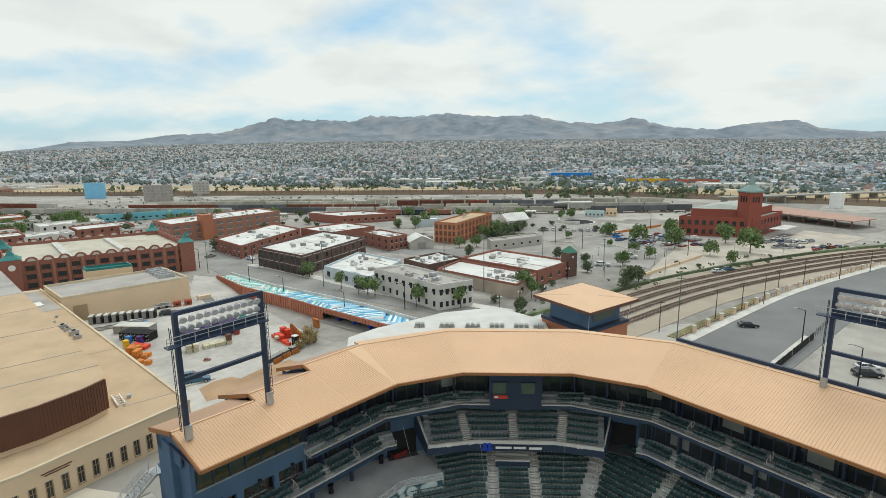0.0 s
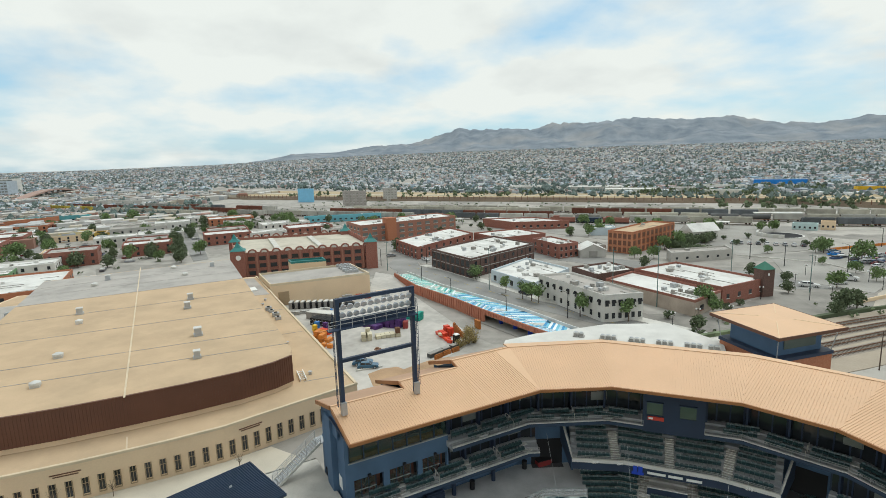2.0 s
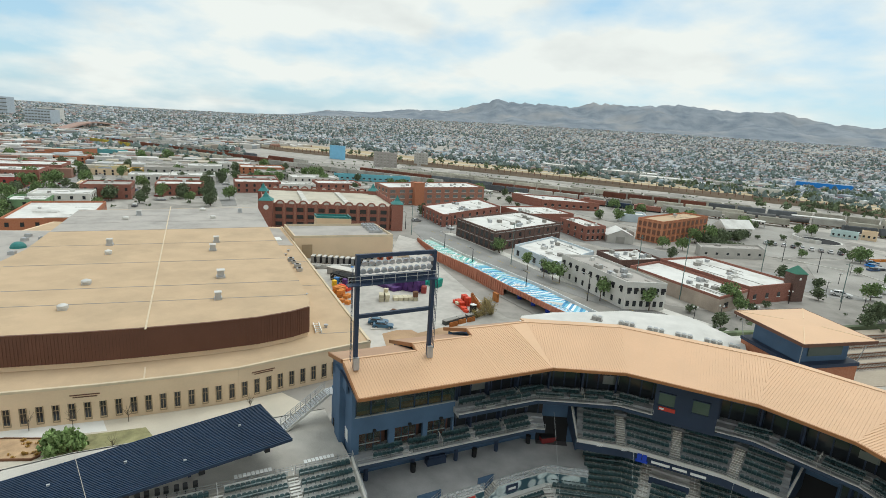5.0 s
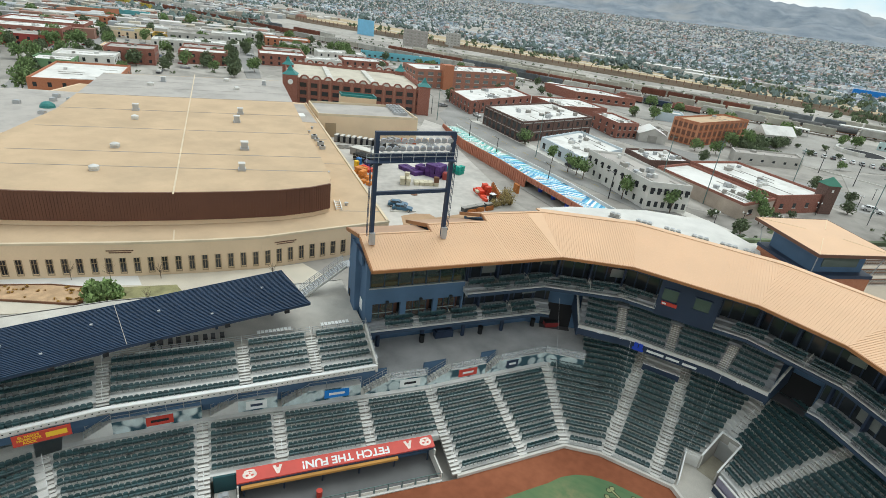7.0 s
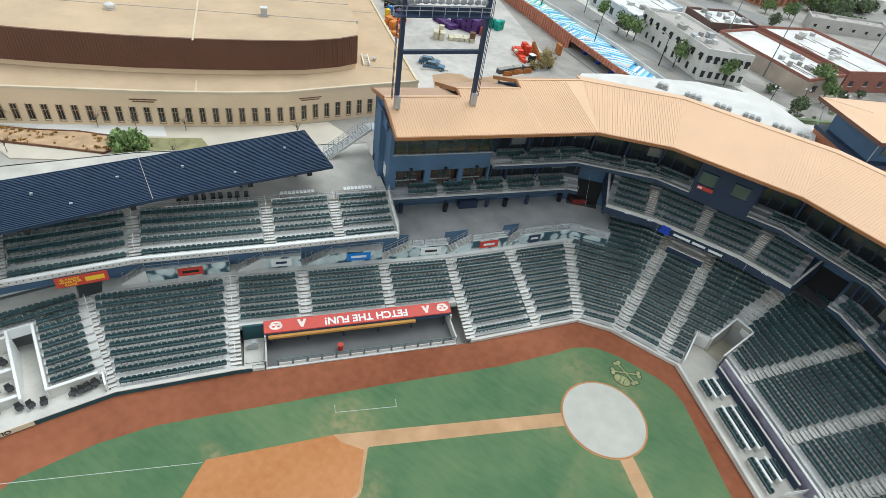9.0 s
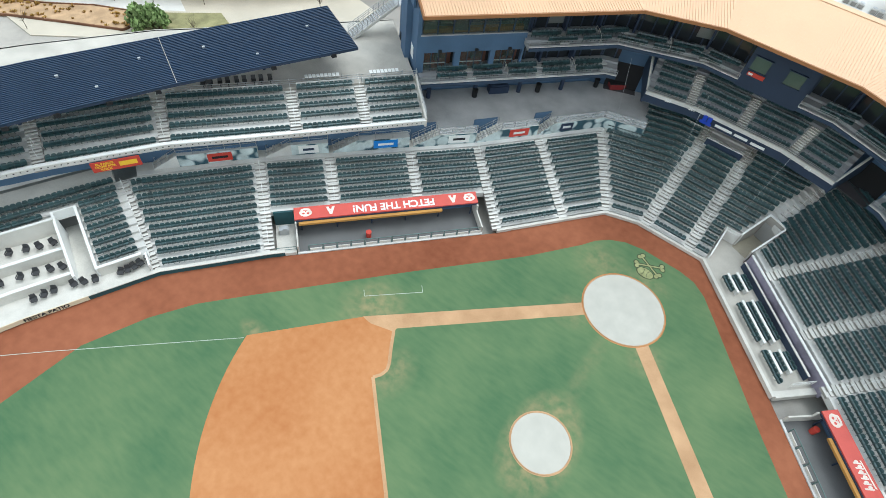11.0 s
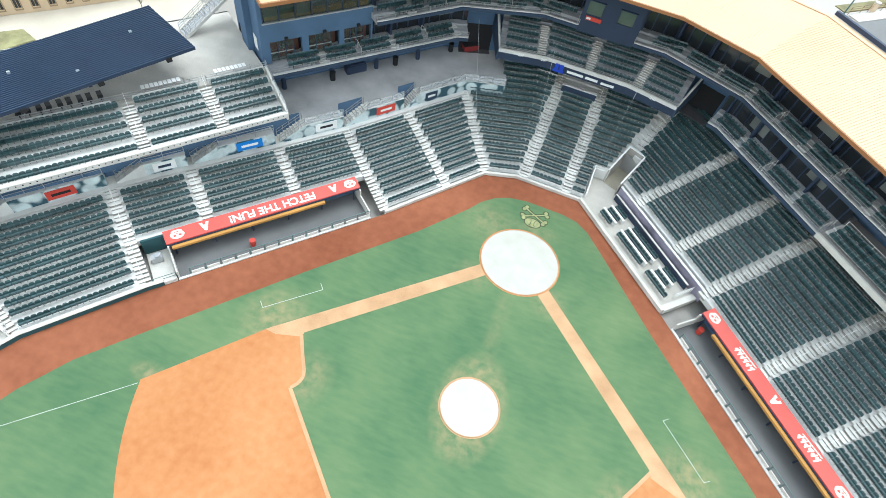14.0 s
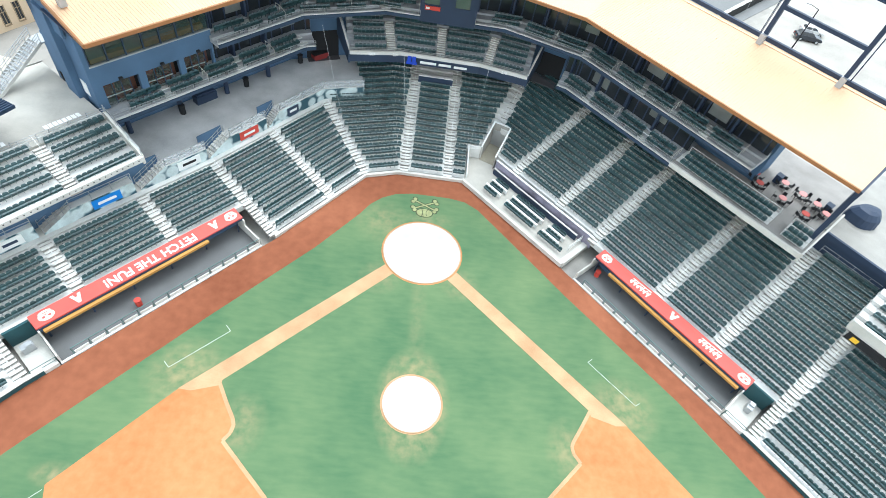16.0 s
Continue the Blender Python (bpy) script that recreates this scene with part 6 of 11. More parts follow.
mb.ob("wall_patio_tunnel_head", WHITE, label="white head wall over the patio tunnel", kind="structure")
wall_strip("sign_patio_board", F, 0.6, 1.98, -0.08, 0.06, 0.12, 0.72, mat("cream_board", (0.66, 0.58, 0.42), 0.7), "cream board with patio lettering on the field wall", kind="structure")
pm, nm = at(F, 1.35); nm = nm.normalized()
text("patio_lettering", "FIESTA PATIO", 0.62, upright(pm - nm * 0.1, (nm.y, -nm.x), 0.42), DARK, label="dark lettering on the cream patio board")


def patio_chair():
    t = empty("patio_chair", "dark grey padded swivel chair on the patio", "chair", "patio chairs")
    mb = MB(); mb.box(0, 0, 0.36, 0.52, 0.5, 0.12); part("seat", mb, SEAT_D, t)
    mb = MB(); mb.hexa([(-0.26, 0.2, 0.45), (0.26, 0.2, 0.45), (0.26, 0.3, 0.45), (-0.26, 0.3, 0.45)], [(-0.22, 0.3, 0.92), (0.22, 0.3, 0.92), (0.22, 0.37, 0.9), (-0.22, 0.37, 0.9)]); part("backrest", mb, SEAT_D, t)
    for s in (-0.28, 0.28):
        mb = MB(); mb.box(s, 0.02, 0.52, 0.06, 0.42, 0.08); part("armrest", mb, SEAT_D, t)
    mb = MB(); mb.prism(arc(0, 0, 0.06, 0, 360, 8)[:-1], 0.0, 0.36); part("pedestal", mb, STEEL, t)
    return t


pc = patio_chair()
first = True
for k, (o, z, ss) in enumerate([(1.3, 0.7, (1.25, 1.4, 1.55, 1.85, 2.0, 2.15, 2.5, 2.6, 2.7, 2.8)), (3.7, 1.25, (0.9, 1.15, 1.38, 1.6, 1.78)), (6.5, 1.95, (0.85, 1.1, 1.35, 1.55, 1.76))]):
    for j, s in enumerate(ss):
        p, n = at(F, s); n = n.normalized(); p = p + n * (o + 0.25 * math.sin(7 * j + k))
        m_ = Matrix.Translation((p.x, p.y, z)) @ Matrix.Rotation(math.atan2(n.y, n.x) - math.pi / 2 + 0.5 * math.sin(5 * j), 4, "Z")
        if first:
            pc.matrix_basis = m_; first = False
        else:
            copy_thing(pc, m_)

# ---- light masts ----
LAMP = mat("silvered_lamp_glass", (0.55, 0.57, 0.60), 0.15, 0.5, var=0.1)


def mast(pa, pb, za, h, face, low):
    """Two box columns, a cross beam and a panel of floodlights that faces the field."""
    m_ = empty("light_mast", "navy steel floodlight mast with two rows of lamps on the roof", "light mast", "light masts")
    a, b = V2(pa), V2(pb)
    d = (b - a).normalized(); n = Vector(face).normalized()
    r = math.atan2(d.y, d.x)
    zt = za + h
    for p, lad in ((a, -0.55), (b, 0.55)):
        mb = MB(); mb.box(p.x, p.y, za - 0.4, 0.42, 0.5, h + 0.4, r); part("column", mb, NAVY_M, m_)
        mb = MB(); mb.box(p.x + n.x * 0.4, p.y + n.y * 0.4, za + 0.05, 0.6, 0.4, 1.4, r); part("junction_box", mb, STEEL, m_, "grey steel junction box")
        mb = MB()
        for s in (-0.2, 0.2):
            c = p + d * lad + n * s
            mb.bar((c.x, c.y, za + 1), (c.x + 0.001, c.y, zt - 1.5), 0.05, 0.05)
        for k in range(22):
            c = p + d * lad; z = za + 1 + k * (h - 2.5) / 22
            mb.bar((c.x + n.x * 0.2, c.y + n.y * 0.2, z), (c.x - n.x * 0.2, c.y - n.y * 0.2, z), 0.04, 0.04)
        part("ladder", mb, NAVY_M, m_)
    for z, hh in ((zt - 0.2, 0.4), (zt - 2.75, 0.75), (za + low, 0.38)):
        mb = MB(); mb.bar((*a, z), (*b, z), 0.4, hh); part("cross_beam", mb, NAVY_M, m_)
    a2, b2 = a - d * 1.3, b + d * 0.2
    mb = MB()
    q_ = [a2 + n * 0.15, b2 + n * 0.15, b2 + n * 1.1, a2 + n * 1.1]
    mb.prism(q_, zt - 3.15, zt - 3.05)
    part("catwalk", mb, NAVY_M, m_)
    railing("catwalk_rail", [a2 + n * 1.05, b2 + n * 1.05], zt - 3.05, 0.95, parent=m_, mat_=STEEL, step=1.2)
    L = (b - a).length
    for row in range(2):
        mb = MB(); c0, c1 = a + d * 0.3 + n * 0.15, b - d * 0.3 + n * 0.15
        z = zt - 0.85 - row * 0.85
        mb.bar((*c0, z - 0.3), (*c1, z - 0.3), 0.1, 0.1); part("lamp_rail", mb, STEEL, m_)
        for k in range(11):
            c = a + d * (0.6 + k * (L - 1.2) / 10 - 0.12 * row) + n * 0.35
            mb = MB()
            f_ = Vector((n.x, n.y, -0.45)).normalized()
            c3 = Vector((c.x, c.y, z))
            mb.tube(c3 - f_ * 0.25, c3 + f_ * 0.05, 0.14, 10, 0.33); mb.tube(c3 + f_ * 0.05, c3 + f_ * 0.2, 0.33, 10, 0.34)
            part("floodlight", mb, LAMP, m_, "round silvered floodlight")
    return m_


mast((-33.3, 5.7), (-28.0, 12.95), 21.0, 12.85, (0.766, -0.643), 6.0)
mast((33.2, 16.5), (39.2, 9.9), 21.7, 11.6, (-0.745, -0.667), 4.4)
# navy parapet beam along the outer roof edge, east
mb = MB()
ro = offs(E_, [10.4, 12.0, 12.0, 12.0, 12.3, 12.7])
mb.bar((*ro[4], 22.15), (*ro[5], 22.15), 0.4, 0.42)
mb.ob("roof_edge_beam", NAVY_M, label="navy steel beam along the outer roof edge", category="beam")
# end frame of the roof, east
mb = MB(); mb.bar((*E_[5], 19.5), (*ro[5], 21.8), 0.4, 0.9)
mb.ob("roof_end_beam", NAVY_M, label="navy steel beam closing the roof end", category="beam")
for w in (4.5, 11.5):
    p, n = at(E_, 4.999); p = p + n * w
    mb = MB(); mb.box(p.x, p.y, 7.6, 0.5, 0.5, 13, 0.8)
    mb.ob("roof_column", NAVY_M, label="navy steel column under the roof end", kind="structure")

# ---- east party deck with tables ----
et = lambda m, w: [row_line(E_, es(4, m), es(4, m + 0.1), w)[0]][0]
mb = MB(); mb.prism([et(16.0, 1.6), et(32.3, 1.6), et(32.9, 17.5), et(16.0, 17.5)], 9.8, 10.3)
# deck colour kept dark to include shade the roof does not cast here
mb.ob("floor_party_deck", mat("beige_deck_concrete", (0.28, 0.262, 0.245), 0.9, var=0.2), label="grey concrete party deck floor", kind="structure")
mb = MB(); mb.prism([et(16.0, 1.5), et(32.4, 1.5), et(32.4, 1.75), et(16.0, 1.75)], 9.75, 10.35)
mb.ob("wall_party_front", CONC_L, label="pale concrete front of the party deck", kind="structure")
mb = MB(); mb.prism([et(32.3, 1.5), et(32.5, 1.5), et(32.8, 13.5), et(32.6, 13.5)], 9.4, 10.5)
mb.ob("wall_party_end", CONC_L, label="pale concrete end wall of the party deck", kind="structure")
for j, (w, z) in enumerate(((2.05, 10.3), (2.9, 10.3), (3.75, 10.3))):
    s_ = Seats()
    for p, d in along(row_line(E_, es(4, 16.6), es(4, 27.8), w), 0.52):
        s_.add(p, d, z + j * 0.25)
    for p, d in along(row_line(E_, es(4, 29.6), es(4, 31.85), w), 0.52):
        s_.add(p, d, z + j * 0.25)
    s_.ob("deck_seats", "rows of dark green seats on the party deck edge")
    if j:
        for m0, m1 in ((16.2, 28.0), (29.5, 32.1)):
            mb = MB(); mb.prism([et(m0, w - 0.45), et(m1, w - 0.45), et(m1, 4.6), et(m0, 4.6)], 10.3 + j * 0.25 - 0.25, 10.3 + j * 0.25)
            mb.ob("floor_deck_step", CONC, label="low concrete step under the deck seats", kind="structure")
for m0, m1 in ((16.4, 28.0), (29.5, 32.1)):
    railing("party_rail", [et(m0, 4.62), et(m1, 4.62)], 10.5, 1.0, mat_=WHITE)


def table(i, x, y, red):
    t = empty("cafe_table", "small round table with a %s top on the party deck" % ("red" if red else "pale pink"), "table", "party deck tables")
    mb = MB(); mb.prism(arc(x, y, 0.45, 0, 360, 14)[:-1], 11.0, 11.05); part("tabletop", mb, RED if red else mat("faded_pink_laminate", (0.70, 0.28, 0.26), 0.5), t)
    mb = MB(); mb.prism(arc(x, y, 0.05, 0, 360, 8)[:-1], 10.3, 11.0); part("column", mb, DARK, t)
    mb = MB(); mb.prism(arc(x, y, 0.28, 0, 360, 10)[:-1], 10.3, 10.34); part("base", mb, DARK, t)


def metal_chair():
    t = empty("metal_chair", "black metal mesh chair on the party deck", "chair", "party deck chairs")
    mb = MB(); mb.box(0, 0, 0.43, 0.42, 0.42, 0.04); part("seat", mb, DARK, t)
    mb = MB(); mb.hexa([(-0.2, 0.18, 0.45), (0.2, 0.18, 0.45), (0.2, 0.21, 0.45), (-0.2, 0.21, 0.45)], [(-0.2, 0.24, 0.85), (0.2, 0.24, 0.85), (0.2, 0.27, 0.85), (-0.2, 0.27, 0.85)]); part("backrest", mb, DARK, t)
    for sx in (-0.18, 0.18):
        for sy in (-0.18, 0.18):
            mb = MB(); mb.box(sx, sy, 0, 0.03, 0.03, 0.43); part("leg", mb, DARK, t)
    return t


mc, first = metal_chair(), True
for i, (x, y) in enumerate([(36.7, 7.0), (36.9, 8.7), (40.0, 7.6), (41.5, 6.0), (42.6, 4.6), (40.4, 2.8), (43.0, 3.2), (38.6, 4.9)]):
    table(i, x, y, i in (0, 1, 5))
    for j in range(4):
        a = 0.6 * i + j * math.pi / 2 + 0.2 * math.sin(3 * i + j)
        m_ = Matrix.Translation((x + 0.75 * math.cos(a), y + 0.75 * math.sin(a), 10.3)) @ Matrix.Rotation(a - math.pi / 2, 4, "Z")
        if first:
            mc.matrix_basis = m_; first = False
        else:
            copy_thing(mc, m_)
for x, y in ((39.6, 8.4), (43.9, 4.4)):
    mb = MB(); mb.box(x, y, 10.3, 0.8, 0.7, 0.95, 0.7); mb.box(x, y, 11.25, 0.86, 0.76, 0.08, 0.7)
    mb.ob("drink_cart", NAVY_M, label="dark blue drink cart on the party deck", category="cart")
mb = MB()
rg = [(1.9, 10.25), (1.75, 11.3), (1.2, 11.9), (0.5, 12.05)]
for (r0, z0), (r1, z1) in zip(rg, rg[1:]):
    mb.hexa([(47.9 + r0 * (1 + 0.14 * math.sin(3 * t_)) * math.cos(t_), 3.7 + 0.8 * r0 * math.sin(t_), z0) for t_ in [k_ * math.pi / 9 for k_ in range(18)]],
            [(47.9 + r1 * (1 + 0.14 * math.sin(3 * t_)) * math.cos(t_), 3.7 + 0.8 * r1 * math.sin(t_), z1) for t_ in [k_ * math.pi / 9 for k_ in range(18)]])
mb.ob("covered_equipment", NAVY_M, label="equipment stack under a dark navy cover", category="equipment")

# covered walkway between the party deck and the east upper stand
mb = MB(); mb.prism([(42.6, 1.6), (48.6, -5.6), (62.0, 6.0), (54.0, 14.0)], 9.8, 10.25)
mb.ob("floor_upper_walkway_east", CONC_D, label="pale concrete upper walkway beside the party deck", kind="structure")
mb = MB(); mb.bar((42.5, 1.5, 9.95), (48.5, -5.7, 9.95), 0.3, 0.7)
mb.ob("wall_walkway_edge", NAVY_M, label="navy edge beam of the upper walkway", kind="structure")
# added dark wall: hides the bright floor and stands for the shadow there
mb = MB(); mb.prism([(42.8, 1.5), (48.7, -5.5), (49.0, -5.2), (43.1, 1.8)], 5.6, 9.8)
mb.ob("wall_under_walkway", NAVY_M, label="navy wall under the east upper walkway", kind="structure")
# upper stand at the far east end
T_ = [(41.2, -9.6), (54.0, -24.4)]
stand("terrace_upper", T_, 0.0, 1.0, 0.2, 5, 8.9, pitch=1.02, rise=0.41)
wall_strip("wall_upper_front_east", T_, 0, 1, -0.1, 0.3, 8.2, 9.4, CONC_L, "pale concrete front of the east upper stand", cap=WHITE)
p, n = at(T_, 0.0); p2, n2 = at(T_, 0.4)
d = (p2 - p).normalized(); n = n.normalized()
mb = MB(); c0, c1 = p + d * 0.5 - n * 0.25, p + d * 6.5 - n * 0.25
mb.prism([c0, c1, c1 + n * 0.1, c0 + n * 0.1], 7.3, 8.2)
sg = mb.ob("advert_strip", DARK, label="black advertisement strip with a yellow mark under the stand", category="sign")
mb = MB(); c0, c1 = p + d * 1.0 - n * 0.27, p + d * 1.7 - n * 0.27
mb.prism([c0, c1, c1 + n * 0.015, c0 + n * 0.015], 7.45, 8.0)
part("mark", mb, YEL, sg)
# safety net wires behind home plate
for x, y in ((-9.5, 12.5), (-2.9, 14.0), (4.6, 14.0)):
    mb = MB(); mb.tube((x, y, 1.0), (x * 1.5 - 0.5, 23.8, 12.5), 0.018, 4)
    mb.ob("net_cable", STEEL, label="thin steel net cable behind home plate", category="cable")

# ---- ground sheet, city, mountains ----
ZG = 4.0
HOLE = [(62, -75), (60, -30), (52, 2), (42, 22), (30, 36), (14, 40), (-14, 40), (-34, 33), (-46, 17), (-54, 3), (-58, -12), (-64, -40), (-66, -75), (-40, -128), (40, -128)]
GC = Vector((0.0, -45.0))
RIDGE = [(-75, -0.6), (-60, -0.6), (-48, -0.5), (-42, -0.2), (-39.7, 0.05), (-37.3, 0.5), (-32.6, 0.62), (-29.3, 1.12), (-24.9, 1.25), (-22.5, 1.9), (-20.6, 2.4), (-19.9, 2.72), (-18.9, 2.5), (-15.8, 2.45), (-12.4, 2.25), (-10.4, 2.87), (-6.6, 2.66), (-2.5, 3.08),
         (0.4, 2.75), (2.75, 2.66), (6.2, 2.76), (9.0, 2.08), (11.8, 1.6), (16.1, 2.13), (19.2, 1.3), (21.2, 1.05), (22.7, 0.83), (25.9, 1.36), (29.8, 1.66), (31.5, 0.9), (35, 0.5), (45, 0.8), (60, 0.5)]


def lerp_list(tab, x):
    if x <= tab[0][0]:
        return tab[0][1]
    for (a, u), (b, v) in zip(tab, tab[1:]):
        if x <= b:
            return u + (v - u) * (x - a) / (b - a)
    return tab[-1][1]


RISE = [(-75, 16), (-55, 15), (-45, 22), (-38, 38), (-30, 52), (-20, 60), (0, 63), (20, 54), (30, 40), (45, 36), (70, 34)]


def smooth(a, b, x):
    t = max(0.0, min(1.0, (x - a) / (b - a)))
    return t * t * (3 - 2 * t)


def ground_z(x, y):
    """Street level near the stadium, a gentle rise beyond the river."""
    r = math.hypot(x, y + 38)
    az = math.degrees(math.atan2(x, y + 38))
    k = smooth(560, 3600, r) if abs(az) < 90 else 0
    return ZG + k * lerp_list(RISE, az) + (2.0 * noise.noise((x / 300, y / 300, 0)) * smooth(600, 1200, r))


def ray_poly(a):
    """How far the stadium's outline lies from the centre in the direction a."""
    d = Vector((math.cos(a), math.sin(a)))
    best = 60.0
    for i in range(len(HOLE)):
        p, q_ = V2(HOLE[i]) - GC, V2(HOLE[(i + 1) % len(HOLE)]) - GC
        e = q_ - p
        den = d.x * e.y - d.y * e.x
        if abs(den) < 1e-9:
            continue
        t = (p.x * e.y - p.y * e.x) / den
        u = (p.x * d.y - p.y * d.x) / den
        if t > 0 and -1e-6 <= u <= 1 + 1e-6:
            best = t
    return best


def ground():
    mb = MB()
    N = 180
    radii = [0, 0.04, 0.1, 0.2, 0.35, 0.5, 0.65, 0.8, 1.0]
    rings = [lambda r0, k=k: r0 + (420 - r0) * k for k in radii] + [lambda r0, R=R: R for R in (480, 560, 660, 800, 1000, 1250, 1550, 1900, 2300, 2800, 3300, 3900, 4600)]
    pts = []
    for g in rings:
        for i in range(N):
            a = 2 * math.pi * i / N
            r = g(ray_poly(a))
            x, y = GC.x + r * math.cos(a), GC.y + r * math.sin(a)
            pts.append((x, y, ground_z(x, y)))
    fs = []
    for k in range(len(rings) - 1):
        for i in range(N):
            fs.append((k * N + i, (k + 1) * N + i, (k + 1) * N + (i + 1) % N, k * N + (i + 1) % N))
    mb.raw(pts, fs)
    gm = roof_mat("dusty_city_ground", (0.38, 0.355, 0.32), (0.235, 0.222, 0.20))
    n, l = gm.node_tree.nodes, gm.node_tree.links
    b = n["Principled BSDF"]
    src = b.inputs["Base Color"].links[0].from_socket
    geo = n.new("ShaderNodeNewGeometry")
    turn_ = n.new("ShaderNodeMapping"); turn_.inputs["Rotation"].default_value[2] = radians(35)
    l.new(geo.outputs["Position"], turn_.inputs["Vector"])
    # plots of ground, each a little lighter or darker than the next
    vo = n.new("ShaderNodeTexVoronoi"); vo.distance = "CHEBYCHEV"; vo.inputs["Scale"].default_value = 0.028
    l.new(turn_.outputs[0], vo.inputs["Vector"])
    sp_ = n.new("ShaderNodeSeparateColor"); l.new(vo.outputs["Color"], sp_.inputs[0])
    mr = n.new("ShaderNodeMapRange"); mr.inputs[3].default_value, mr.inputs[4].default_value = 0.68, 1.16
    l.new(sp_.outputs[0], mr.inputs[0])
    hs_ = n.new("ShaderNodeHueSaturation")
    l.new(mr.outputs[0], hs_.inputs["Value"]); l.new(src, hs_.inputs["Color"]); l.new(hs_.outputs[0], b.inputs["Base Color"])
    o = mb.ob("ground", gm, label="dusty grey-tan ground of the city reaching the horizon", kind="structure")
    return o


ground()


def mountains():
    mb = MB()
    azs = [-70 + 0.28 * i for i in range(int(132 / 0.28))]
    rr = [2900 + 84.12 * j for j in range(22)]
    pts = []
    for j, r in enumerate(rr):
        for i, a in enumerate(azs):
            el = lerp_list(RIDGE, a)
            el += (0.13 * noise.noise((a * 1.9, 4.1, 0.9)) - 0.16 * abs(noise.noise((a * 3.1, 2.2, 0.5))) + 0.05) * smooth(0.4, 1.6, el)
            x, y = -5 + r * math.sin(radians(a)), -40 + r * math.cos(radians(a))
            base = ground_z(x, y) - 4
            R = 4330.0
            top = 48 + R * math.tan(radians(el))
            t = (r - 2900) / (R - 2900)
            n1 = noise.fractal((x / 330, y / 330, 3.3), 1.0, 2.0, 6)
            n2 = abs(noise.fractal((x / 160, y / 160, 9.3), 1.0, 2.0, 5))
            sp = smooth(0.22, 1.0, t) ** 1.25
            h = base + max(0, top - base) * sp * (1 - 0.6 * (1 - t) * n2) + n1 * 46 * smooth(0.25, 0.6, t) * (1 - smooth(0.8, 1.0, t)) * min(1, max(0, top - base) / 60)
            if t > 1:
                h = base + max(0, top - base) * max(0.3, 1 - (t - 1) * 3)
            pts.append((x, y, h))
    n = len(azs)
    fs = [(j * n + i, j * n + i + 1, (j + 1) * n + i + 1, (j + 1) * n + i) for j in range(len(rr) - 1) for i in range(n - 1)]
    mb.raw(pts, fs)
    # bluish base colour: distance haze is painted into the rock
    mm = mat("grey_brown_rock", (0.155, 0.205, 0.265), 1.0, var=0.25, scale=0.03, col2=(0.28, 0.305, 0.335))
    nn_, ll_ = mm.node_tree.nodes, mm.node_tree.links
    b = nn_["Principled BSDF"]
    src = b.inputs["Base Color"].links[0].from_socket
    geo = nn_.new("ShaderNodeNewGeometry")
    # bare tan washes between the rock
    ws = nn_.new("ShaderNodeTexNoise"); ws.inputs["Scale"].default_value = 0.0035; ws.inputs["Detail"].default_value = 7
    ll_.new(geo.outputs["Position"], ws.inputs["Vector"])
    mr = nn_.new("ShaderNodeMapRange"); mr.inputs[1].default_value, mr.inputs[2].default_value, mr.inputs[4].default_value = 0.52, 0.72, 0.6
    ll_.new(ws.outputs["Fac"], mr.inputs[0])
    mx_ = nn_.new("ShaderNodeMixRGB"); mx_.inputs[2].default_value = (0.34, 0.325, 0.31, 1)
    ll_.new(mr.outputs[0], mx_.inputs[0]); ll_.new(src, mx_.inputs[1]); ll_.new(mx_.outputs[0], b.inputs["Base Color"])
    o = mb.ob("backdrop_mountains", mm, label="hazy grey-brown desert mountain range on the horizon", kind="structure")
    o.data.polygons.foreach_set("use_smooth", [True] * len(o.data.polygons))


mountains()


